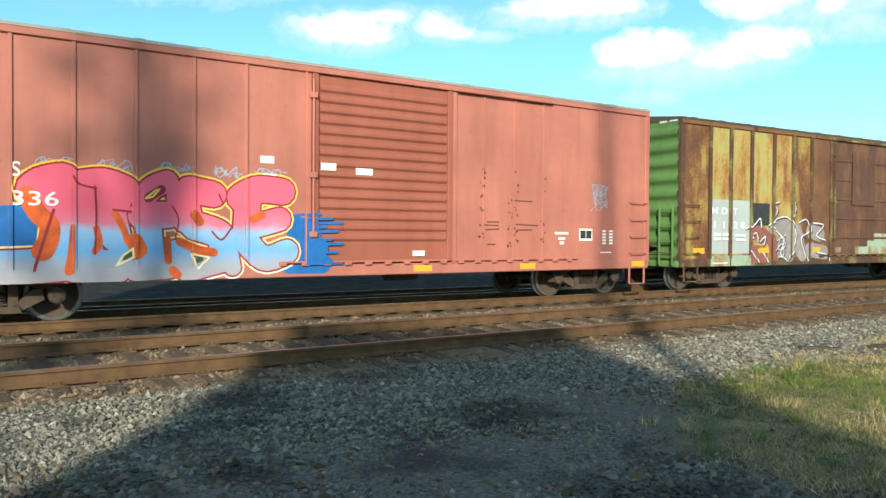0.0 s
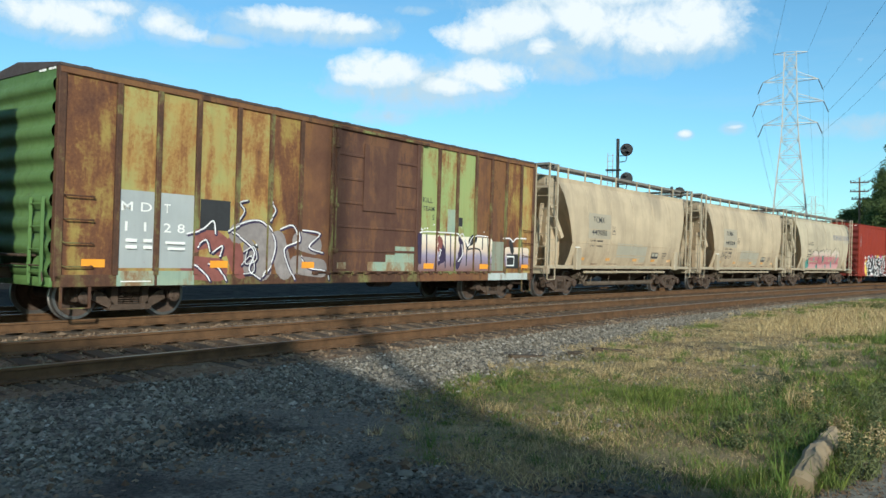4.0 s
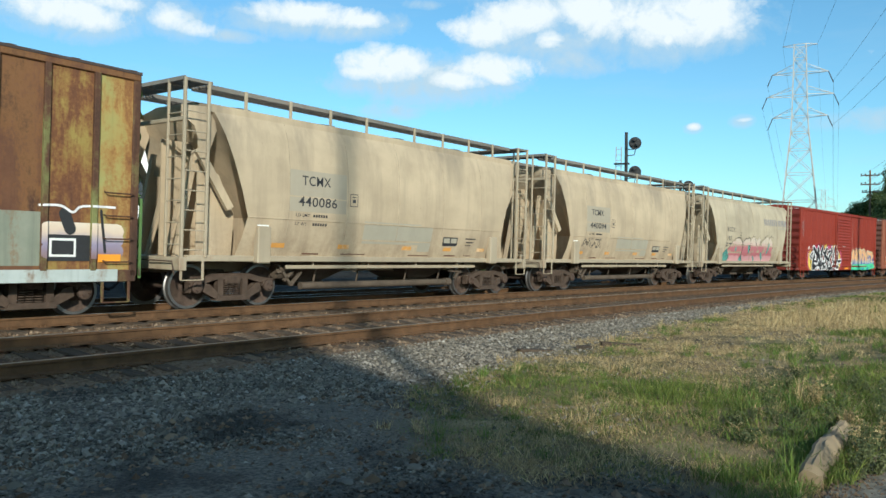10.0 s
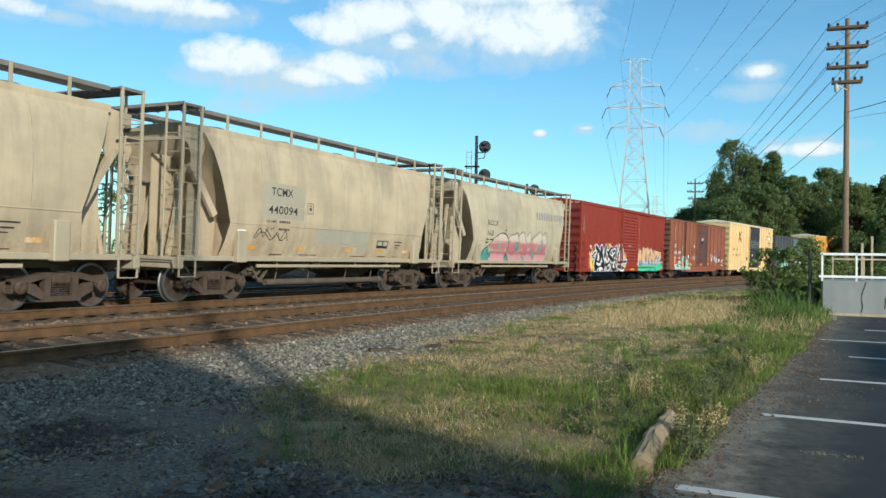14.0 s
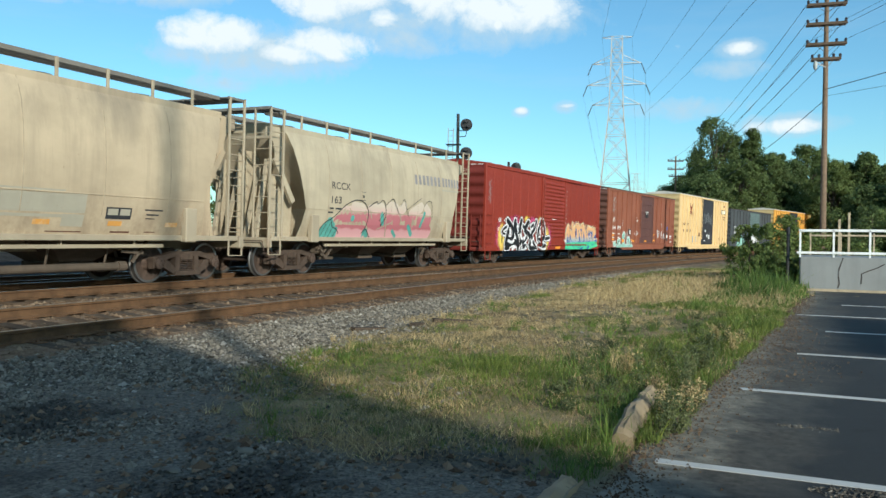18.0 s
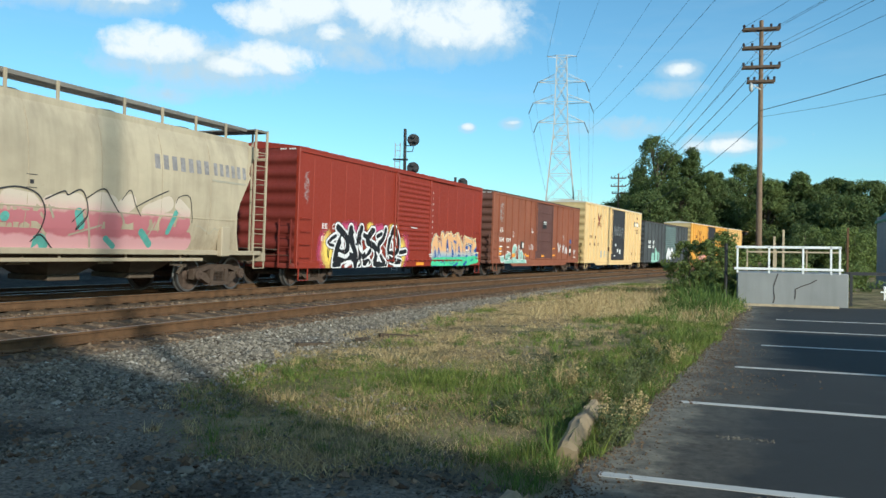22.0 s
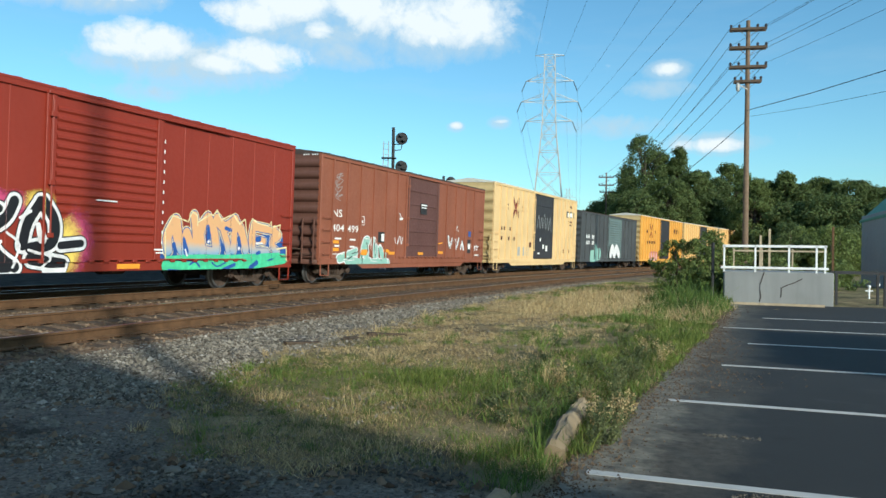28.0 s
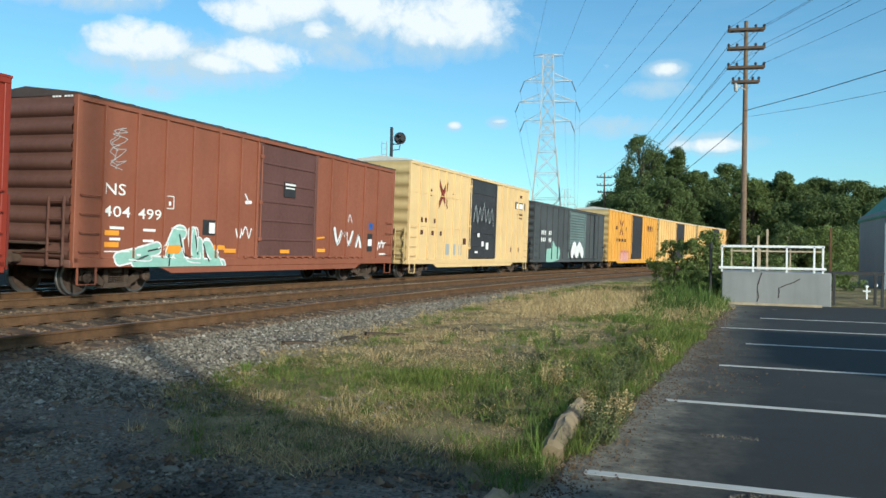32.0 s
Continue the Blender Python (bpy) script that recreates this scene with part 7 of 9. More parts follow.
def parking_lot():
    g = Geo()
    ys = np.arange(-30, 27.3, 0.3)
    top, low = [], []
    for y in ys:
        x = lot_edge(y) + 0.10 * noise.noise(Vector((0, y * 1.3, 3))) + 0.05 * noise.noise(Vector((4, y * 5, 3)))
        top.append([(x - 0.06, float(y), LOT_Z - 0.05), (x, float(y), LOT_Z), (14.0, float(y), LOT_Z), (60.0, float(y), LOT_Z)])
    g.loft(top, closed=False)
    ob = tagged(new("parking_lot", g.mesh("parking_lot", M_ASPHALT)), "worn dark asphalt parking lot with white stall lines", "parking lot", kind="structure")
    for y, x0 in ((5.4, -0.83), (8.43, -0.47), (11.45, 0.07), (14.5, 0.51), (17.6, 0.09), (20.8, 1.06)):
        part("stall_line", Geo().box(x0, x0 + 5.5, y - 0.055, y + 0.055, LOT_Z - 0.01, LOT_Z + 0.004), M_LINE, ob)
    rng = random.Random(3)
    gr = Geo()
    for _ in range(500):
        a, r = rng.uniform(0, 6.28), rng.random() ** 0.6
        x, y, d = 0.42 + 0.33 * r * math.cos(a), 5.18 + 0.13 * r * math.sin(a), rng.uniform(0.008, 0.02)
        p = [(x + rng.uniform(-d, d), y + rng.uniform(-d, d), LOT_Z + rng.uniform(0, d)) for _ in range(4)]
        gr.poly(p, [(0, 1, 2), (0, 2, 3), (0, 3, 1), (1, 3, 2)])
    for _ in range(250):
        x, y, d = rng.uniform(-0.1, 0.35), 6.9 + rng.gauss(0, 0.04), rng.uniform(0.005, 0.012)
        p = [(x + rng.uniform(-d, d), y + rng.uniform(-d, d), LOT_Z + rng.uniform(0, d)) for _ in range(4)]
        gr.poly(p, [(0, 1, 2), (0, 2, 3), (0, 3, 1), (1, 3, 2)])
    t = part("loose_grit", gr, M_STONE, ob)
    tagged(t, kind="stuff")
    return ob


def soil_crumbs():
    """Crumbs of soil and stone washed from the verge over the asphalt."""
    rng = np.random.default_rng(21)
    count = 9000
    y = rng.uniform(3.0, 25.0, count)
    reach = 0.28 + 0.5 * np.exp(-((y - 10.2) / 1.2) ** 2) + 0.3 * np.exp(-((y - 13.5) / 1.6) ** 2)
    x = np.interp(y, [p[0] for p in LOT_EDGE], [p[1] for p in LOT_EDGE]) - 0.05 + reach * np.abs(rng.normal(0, 0.75, count))
    d = rng.uniform(0.004, 0.013, count) * (1 + rng.random(count) ** 8)
    base = np.array([(1, 0, 0), (-0.5, 0.87, 0), (-0.5, -0.87, 0), (0, 0, 1)], float)
    v = (base[None] + rng.normal(0, 0.25, (count, 4, 3))) * d[:, None, None] + np.stack([x, y, np.full(count, LOT_Z)], -1)[:, None]
    f = np.array([(0, 1, 3), (1, 2, 3), (2, 0, 3), (0, 2, 1)])
    f = (f[None] + (np.arange(count) * 4)[:, None, None]).reshape(-1, 3)
    me = bpy.data.meshes.new("soil_crumbs")
    me.from_pydata(v.reshape(-1, 3).tolist(), [], f.tolist())
    me.materials.append(brown_stone("soil_crumb", 0.5))
    return tagged(new("soil_crumbs", me), "brown crumbs of soil washed over the lot edge", "soil", kind="stuff")


def stone_material():
    m, n = surface("crushed_grey_stone")
    rnd = n.add("ShaderNodeNewGeometry").outputs["Random Per Island"]
    f = n.noise(world_co(n), 40.0, 4.0, 0.6)
    c = n.mix(n.ramp(rnd, 0.0, 0.9), (0.05, 0.043, 0.034), (0.30, 0.268, 0.217))
    c = n.mix(n.ramp(rnd, 0.94, 0.99), c, (0.42, 0.39, 0.34))
    c = n.mix(n.ramp(f, 0.3, 0.7, 0.0, 0.4), c, (0.15, 0.127, 0.094))
    co = world_co(n)
    oily = n.ramp(n.noise(n.scaled(co, 1, 1, 1, (7, 2, 0)), 0.8, 5.0, 0.6), 0.47, 0.6, 0.0, 0.75)
    near = n.ramp(n.add("ShaderNodeSeparateXYZ", {0: co}).outputs[1], 6.5, 5.0)
    c = n.mix(n.math("MULTIPLY", oily, near), c, (0.03, 0.028, 0.026))
    return finish(m, n, c, 0.9, 0.0, f, 0.3, 0.005, 0.2)


M_STONE = stone_material()
parking_lot()


def lot_edge_all(y):
    return np.interp(y, [p[0] for p in LOT_EDGE], [p[1] for p in LOT_EDGE])


def turf_lat(y):
    """How near to the track the turf comes."""
    return np.interp(y, [4, 10, 14, 21, 30], [8.7, 8.0, 7.4, 6.9, 6.3])


def scatter_stones(name, label, count, s_rng, lat_rng, size, seed, mat, skew=1.6, trim=None):
    """Loose stones as many small lumps in one mesh."""
    rng = np.random.default_rng(seed)
    s = s_rng[0] + (s_rng[1] - s_rng[0]) * rng.random(count) ** skew
    lat = rng.uniform(*lat_rng, count)
    a = s / R_LINE
    x = -LAT_LINE + R_LINE - (R_LINE - lat) * np.cos(a)
    y = (R_LINE - lat) * np.sin(a)
    if trim is not None:
        ok = trim(x, y, lat + rng.normal(0, 0.35, count))
        x, y, lat = x[ok], y[ok], lat[ok]
        count = len(x)
    z = np.interp(lat, [p[0] for p in LAT_PROFILE], [p[1] for p in LAT_PROFILE])
    d = rng.uniform(size[0], size[1], count) * (1 + rng.random(count) ** 6)
    base = np.array([(1, 0, 0), (-1, 0, 0), (0, 1, 0), (0, -1, 0), (0, 0, 1), (0, 0, -1)], float)
    v = base[None] * (0.6 + 0.6 * rng.random((count, 6, 1))) * d[:, None, None] * np.array([1.15, 1.0, 0.75])
    v += rng.normal(0, 0.18, v.shape) * d[:, None, None]
    th = rng.uniform(0, 6.283, count)
    c, sn = np.cos(th), np.sin(th)
    vx, vy = v[..., 0] * c[:, None] - v[..., 1] * sn[:, None], v[..., 0] * sn[:, None] + v[..., 1] * c[:, None]
    v = np.stack([vx + x[:, None], vy + y[:, None], v[..., 2] + (z + d * 0.15)[:, None]], -1).reshape(-1, 3)
    f = np.array([(0, 2, 4), (2, 1, 4), (1, 3, 4), (3, 0, 4), (2, 0, 5), (1, 2, 5), (3, 1, 5), (0, 3, 5)])
    f = (f[None] + (np.arange(count) * 6)[:, None, None]).reshape(-1, 3)
    me = bpy.data.meshes.new(name)
    me.from_pydata(v.tolist(), [], f.tolist())
    me.materials.append(mat)
    return tagged(new(name, me), label, "ballast stones", kind="stuff")


def brown_stone(name="rust_dusted_stone", k=1.0):
    m, n = surface(name)
    rnd = n.add("ShaderNodeNewGeometry").outputs["Random Per Island"]
    c = n.mix(rnd, (0.075 * k, 0.046 * k, 0.027 * k), (0.25 * k, 0.18 * k, 0.12 * k))
    return finish(m, n, c, 0.92, spec=0.2)


M_BROWNSTONE = brown_stone()
soil_crumbs()
scatter_stones("ballast_stones", "crushed grey ballast stones on the track shoulder", 76000, (-3, 48), (5.75, 9.1), (0.012, 0.03), 1, M_STONE, 1.6, lambda x, y, l: l < turf_lat(y) + 0.2)
scatter_stones("grit_stones", "loose grey stones on oily grit", 32000, (-2.5, 8), (8.0, 13.0), (0.006, 0.019), 2, M_STONE, 1.0, lambda x, y, l: y < 5.1 + np.maximum(0, -x - 3.8) * 1.1 + 0.5 * np.sin(x * 2.3) + 0.3 * np.sin(x * 5))
scatter_stones("loose_stones", "coarse dark stones strewn on the grit", 2600, (-2.5, 7), (8.0, 13.0), (0.018, 0.034), 5, M_BROWNSTONE, 1.0, lambda x, y, l: y < 5.0 + np.maximum(0, -x - 3.8) * 1.1)
scatter_stones("verge_stones", "stones and crumbs among the thin grass", 9000, (4.5, 26), (7.2, 11.5), (0.007, 0.018), 6, M_STONE, 1.5, lambda x, y, l: x < lot_edge_all(y) - 0.1)
scatter_stones("track_stones", "rust-dusted ballast stones between the rails", 22000, (-3, 50), (1.2, 5.9), (0.016, 0.034), 3, M_BROWNSTONE)


def lump(g, x, y, z, a, b, c, seed):
    bm = bmesh.new()
    bmesh.ops.create_icosphere(bm, subdivisions=2, radius=1)
    for q in bm.verts:
        k = 1 + 0.35 * noise.noise(q.co * 1.6 + Vector((seed, 0, 0)))
        q.co = Vector((x + q.co.x * a * k, y + q.co.y * b * k, z + q.co.z * c * k))
    bm.verts.index_update()
    g.poly([q.co[:] for q in bm.verts], [[q.index for q in f.verts] for f in bm.faces])
    bm.free()
    return g


for i, (x, y, r) in enumerate(((-2.27, 4.6, 0.05), (-3.51, 4.44, 0.055), (-3.64, 3.87, 0.05), (-5.9, 3.6, 0.05), (-2.9, 4.1, 0.035), (-6.4, 5.0, 0.04), (-4.9, 4.7, 0.035))):
    g = lump(Geo(), x, y, ground_z(x, y) + r * 0.1, r * 1.3, r, r * 0.5, i)
    thing("rock", "flat pale rock lying on the oily grit", "rock", "rocks on the grit", geo=g, material=M_STONE, smooth=40)
for i, (x, y, w) in enumerate(((-5.75, 13.3, 0.75), (-6.5, 11.5, 0.7), (-6.1, 12.5, 0.4))):
    g = Geo()
    g.box(-w / 2, w / 2, -0.06, 0.06, -0.02, 0.05, pose(x, y, ground_z(x, y), 3, 4, 40 + 25 * i))
    thing("tie_scrap", "splintered dark scrap of an old wooden tie", "wood scrap", "scraps of ties", geo=g, material=M_TIE)


# ---- broken curb ----
def curb(y0, y1, x0, x1, h, seed, w=0.085):
    g = Geo()
    rings = []
    n = max(6, int((y1 - y0) / 0.06))
    for k in range(n + 1):
        t = k / n
        y = y0 + (y1 - y0) * t
        x = x0 + (x1 - x0) * t + 0.02 * noise.noise(Vector((seed, y * 2, 9)))
        sag = 0.03 * noise.noise(Vector((seed, y * 1.3, 4)))
        e = [noise.noise(Vector((seed + i * 3.1, y * 5, 0))) * 0.016 + noise.noise(Vector((seed + i * 2.1, y * 17, 5))) * 0.007 for i in range(9)]
        hh = h + sag
        end = 0.03 if k in (0, n) else 0.0
        rings.append([(x - w + e[0], y, LOT_Z - 0.12), (x + w + e[1], y, LOT_Z - 0.12), (x + w + e[1] - 0.005, y, LOT_Z + hh * 0.5 + e[2]), (x + w - 0.03 + e[3], y, LOT_Z + hh - 0.03 + e[2] - end), (x + w - 0.07 + e[3], y, LOT_Z + hh + e[4] - end), (x + e[5], y, LOT_Z + hh + e[6] - end), (x - w + 0.05 + e[7], y, LOT_Z + hh + e[5] - end), (x - w + 0.01 + e[0], y, LOT_Z + hh - 0.04 + e[8] - end)])
    g.loft(rings)
    return thing("curb_stone", "broken sandy concrete curb stone by the weeds", "curb", "curb stones", geo=g, material=M_TANCONC, smooth=25)


curb(5.75, 6.9, -1.13, -1.19, 0.12, 1)
curb(6.93, 7.75, -1.2, -1.21, 0.09, 5)
curb(3.6, 4.75, -1.27, -1.24, 0.035, 2)


# ---- concrete dock with white railing ----
def dock():
    d = thing("loading_dock", "cracked grey concrete dock with white steel railing", "loading dock")
    part("wall", Geo().slab(0.2, 3.45, 27.2, 30.5, -0.5, 0.62, 0.025), M_CONC, d)
    for pts in ([(1.42, 0.6), (1.36, 0.4), (1.3, 0.2), (1.3, 0.0), (1.33, -0.2), (1.28, -0.35)], [(2.55, 0.42), (2.35, 0.3), (2.1, 0.2), (1.95, 0.12)], [(1.93, 0.12), (1.94, -0.02), (1.92, -0.2)]):
        g = Geo()
        for (xa, za), (xb, zb) in zip(pts, pts[1:]):
            g.bar((xa, 27.196, za), (xb, 27.196, zb), 0.012, 0.03)
        part("crack", g, M_DARKSTEEL, d)
    w = M_WHITERAIL
    part("bottom_rail", Geo().slab(0.1, 3.3, 27.18, 27.28, 0.7, 0.78, 0.01), w, d)
    part("top_rail", Geo().slab(0.15, 3.25, 27.2, 27.28, 1.40, 1.48, 0.01), w, d)
    for x in (0.2, 1.15, 2.15, 2.95, 3.2):
        part("rail_post", Geo().slab(x - 0.03, x + 0.03, 27.2, 27.26, 0.6, 1.46, 0.006), w, d)
    for x in (0.2, 1.15, 2.15, 3.2):
        part("rear_rail_post", Geo().slab(x + 0.35 - 0.025, x + 0.35 + 0.025, 30.2, 30.25, 0.6, 1.4, 0.006), M_PLANK, d)
    part("rear_rail", Geo().slab(0.5, 3.6, 30.19, 30.26, 1.28, 1.34, 0.01), M_PLANK, d)
    return d


M_WHITERAIL = weathered("white_railing_paint", (0.80, 0.80, 0.78), amount=0.12, fade=0.06, dirt=0.15)
M_PLANK = plain("pale_timber", (0.45, 0.36, 0.24), 0.8, 0, 0.25, 5.0)
dock()
thing("timber_beam", "long pale timber lying at the foot of the dock", "timber", geo=Geo().box(-1.35, 1.35, -0.06, 0.06, -0.0, 0.07, pose(1.75, 26.45, LOT_Z, 0, 0, -3)), material=M_PLANK)
for x, y, h, m in ((1.9, 33.0, 2.2, M_PLANK), (4.2, 33.5, 2.3, M_RAIL), (1.5, 31.4, 1.9, M_PLANK)):
    thing("wooden_stake", "thin upright wooden stake behind the dock", "stake", "stakes behind the dock", geo=Geo().slab(x - 0.04, x + 0.04, y - 0.04, y + 0.04, -0.5, h, 0.006), material=m)
f_ = thing("steel_frame", "low black steel frame beside the dock", "steel frame")
for a, b in (((3.6, 28.2, 0.62), (5.1, 28.2, 0.62)), ((3.6, 29.4, 0.62), (5.1, 29.4, 0.62))):
    part("beam", Geo().bar(a, b, 0.09, 0.09), M_BLACKPAINT, f_)
for x, y in ((3.65, 28.2), (5.05, 28.2), (5.05, 29.4), (3.65, 29.4)):
    part("leg", Geo().slab(x - 0.04, x + 0.04, y - 0.04, y + 0.04, -0.45, 0.62, 0.006), M_BLACKPAINT, f_)
thing("fence_post", "short black steel post in the weeds", "post", geo=Geo().rod((-0.15, 27.5, -0.5), (-0.15, 27.5, 1.55), 0.05, n=10), material=M_BLACKPAINT)
v_ = thing("standpipe", "small white standpipe with valves on the gravel", "standpipe")
part("riser", Geo().rod((5.45, 33.4, -0.45), (5.45, 33.4, 0.25), 0.05, n=12), M_WHITERAIL, v_)
part("cap", Geo().turned([(0.05, 0.22), (0.09, 0.25), (0.09, 0.33), (0.04, 0.37)], "z", 14, (5.45, 33.4, 0)), M_WHITERAIL, v_)
v_.matrix_basis = Matrix.Translation((5.45, 33.4, -0.45)) @ Matrix.Scale(0.66, 4) @ Matrix.Translation((-5.45, -33.4, 0.45))
for s in (-1, 1):
    part("outlet", Geo().rod((5.45, 33.4, 0.02), (5.45 + s * 0.2, 33.38, 0.04), 0.045, n=10), M_WHITERAIL, v_)
for x in (6.2, 6.7):
    p_ = thing("marker_stub", "small white plastic marker on a stub", "marker", "markers by the standpipe")
    part("stub", Geo().rod((x, 36.0, -0.45), (x, 36.0, -0.02), 0.02, n=8), M_DARKSTEEL, p_)
    part("head", Geo().turned([(0.02, -0.04), (0.07, -0.02), (0.07, 0.07), (0.03, 0.09)], "z", 12, (x, 36.0, 0)), M_WHITERAIL, p_)


# ---- shed with green roof, and the white building past the tracks ----
M_SHEDWALL = weathered("blue_grey_siding", (0.19, 0.22, 0.24), amount=0.08, fade=0.1, dirt=0.2)
M_GREENROOF = weathered("green_metal_roof", (0.05, 0.20, 0.13), amount=0.05, fade=0.15, dirt=0.2)
M_WHITEWALL = weathered("white_stucco", (0.78, 0.77, 0.74), amount=0.03, fade=0.05, dirt=0.1)
M_GLASS = plain("dark_window_glass", (0.03, 0.035, 0.04), 0.08, 0.0, 0.1, 2.0, 0.0)


def shed():
    h = thing("shed", "blue-grey sided shed with a green metal roof", "shed")
    x0, x1, y0, y1, e = 8.2, 18.0, 45.5, 53.0, 3.65
    part("wall", Geo().slab(x0, x1, y0, y1, -0.6, e, 0.02), M_SHEDWALL, h)
    g = Geo()
    yr, zr = (y0 + y1) / 2, e + 2.6
    lo = [(x0 - 0.05, y0 - 0.5, e - 0.25), (x1 + 0.5, y0 - 0.5, e - 0.25), (x1 + 0.5, y1 + 0.5, e - 0.25), (x0 - 0.05, y1 + 0.5, e - 0.25)]
    top = [(x0 + 2.4, yr, zr), (x1 - 2.4, yr, zr)]
    g.poly(lo + top + [(x, y, z - 0.12) for x, y, z in lo], [(0, 1, 5, 4), (1, 2, 5), (2, 3, 4, 5), (3, 0, 4), (0, 6, 7, 1), (1, 7, 8, 2), (2, 8, 9, 3), (3, 9, 6, 0), (6, 9, 8, 7)])
    part("roof", g, M_GREENROOF, h)
    for k in range(24):
        x = x0 + 0.05 + k * 0.4
        u = min(1.0, (x - x0 + 0.05) / 2.45)
        part("roof_seam", Geo().bar((x, y0 - 0.5, e - 0.22), (x, y0 - 0.5 + (yr - y0 + 0.5) * u, e - 0.22 + (zr - e + 0.25) * u), 0.04, 0.05), M_GREENROOF, h)
    part("door", Geo().slab(x0 + 1.2, x0 + 3.2, y0 - 0.04, y0 + 0.05, -0.4, 2.0, 0.01), M_BLACKDOOR, h)
    part("fascia", Geo().slab(x0 - 0.05, x1 + 0.5, y0 - 0.55, y0 - 0.505, e - 0.36, e - 0.26, 0.01), M_GREENROOF, h)


shed()


def white_building():
    b = thing("white_building", "white two-storey building with window bands", "building")
    c = pose(-40, 20, -0.5, 0, 0, 62)
    b.matrix_basis = c
    part("wall", Geo().slab(-9, 9, 0, 8, 0, 7.6, 0.05), M_WHITEWALL, b)
    part("roof", Geo().slab(-9.4, 9.4, -0.5, 8.4, 7.6, 7.9, 0.04), M_WHITEWALL, b)
    for z in (1.0, 4.4):
        for k in range(9):
            w = part("window", Geo().slab(-8.5 + k * 1.95, -7.0 + k * 1.95, -0.03, 0.05, z, z + 1.7, 0.01), M_GLASS, b)
            part("window_frame", Geo().slab(-7.8 + k * 1.95, -7.72 + k * 1.95, -0.06, 0.0, z, z + 1.7, 0.01), M_WHITERAIL, w)
    for z in (3.3,):
        part("balcony_slab", Geo().slab(-9.2, 9.2, -1.2, 0.0, z, z + 0.18, 0.02), M_WHITEWALL, b)
        for k in range(38):
            part("baluster", Geo().rod((-9.1 + k * 0.49, -1.15, z + 0.18), (-9.1 + k * 0.49, -1.15, z + 1.1), 0.02, n=6), M_WHITERAIL, b)
        part("handrail", Geo().slab(-9.2, 9.2, -1.19, -1.11, z + 1.08, z + 1.14, 0.01), M_WHITERAIL, b)


white_building()

# ---- what stands behind the eye and shades the foreground ----
M_BRICKWALL = plain("plain_tan_wall", (0.35, 0.30, 0.24), 0.9, 0, 0.15, 3.0)


SHADE_DEPTH = 4.1


def shading_building():
    b = thing("building", "plain tan flat-roofed building beside the lot", "building")
    b.matrix_basis = pose(5.0, -3.0, -0.5, 0, 0, math.degrees(math.atan2(-0.41, 0.91)))
    part("wall", Geo().slab(0, 26, -SHADE_DEPTH, 0, 0, 7.0, 0.03), M_BRICKWALL, b)
    part("roof", Geo().slab(-0.1, 26.1, -SHADE_DEPTH - 0.1, 0.1, 7.0, 7.15, 0.02), M_CONC, b)


shading_building()


def garage():
    """A low building beside the lot; its shadow lies across the stalls."""
    b = thing("building", "low flat-roofed garage beside the parking lot", "building")
    part("wall", Geo().slab(12.3, 18.3, 2.7, 7.5, -0.45, 4.9, 0.03), M_BRICKWALL, b)
    part("roof", Geo().slab(12.2, 18.4, 2.6, 7.6, 4.9, 5.02, 0.02), M_CONC, b)


garage()


# ---- poles, wires, tower, signals ----
M_POLE = plain("weathered_pole_wood", (0.20, 0.135, 0.09), 0.9, 0, 0.25, 6.0)
M_POLEDARK = plain("tarred_crossarm_wood", (0.10, 0.07, 0.05), 0.9, 0, 0.25, 6.0)
M_WIRE = plain("dark_cable", (0.03, 0.03, 0.032), 0.7)
M_TOWER = plain("galvanised_lattice_steel", (0.42, 0.42, 0.41), 0.6, 0.2, 0.1, 1.0, 0.0)
M_INSUL = plain("dark_glazed_porcelain", (0.05, 0.045, 0.05), 0.3)


def utility_pole(x, y, top, arms, turn, lamp=False):
    """arms: (height, half width)."""
    p = thing("utility_pole", "tall brown wooden utility pole with crossarms and insulators", "utility pole", "utility poles")
    p.matrix_basis = pose(x, y, 0, 0, 0, turn)
    part("shaft", Geo().rod((0, 0, -0.6), (0, 0, top), 0.19, 0.12, 14), M_POLE, p)
    for z, w in arms:
        a = part("crossarm", Geo().slab(-w, w, -0.26, -0.13, z - 0.08, z + 0.08, 0.01).slab(-w, w, 0.12, 0.24, z - 0.08, z + 0.08, 0.01), M_POLEDARK, p)
        part("brace", Geo().bar((-w * 0.55, -0.13, z - 0.03), (0, -0.13, z - 0.55), 0.03, 0.02).bar((w * 0.55, -0.13, z - 0.03), (0, -0.13, z - 0.55), 0.03, 0.02), M_POLE, a)
        for u in (-0.95, -0.5, 0.5, 0.95):
            part("insulator", Geo().turned([(0.03, z + 0.07), (0.085, z + 0.11), (0.06, z + 0.16), (0.095, z + 0.21), (0.05, z + 0.3)], "z", 9, (u * w, -0.12, 0)), M_INSUL, a)
    if lamp:
        part("lamp_arm", Geo().bar((0, -0.1, 11.5), (-0.65, -0.5, 11.75), 0.05), M_TOWER, p)
        part("lamp_head", Geo().turned([(0.05, 11.85), (0.11, 11.76), (0.13, 11.55), (0.09, 11.36), (0.04, 11.3)], "z", 12, (-0.65, -0.5, 0)), M_TOWER, p)
    return p


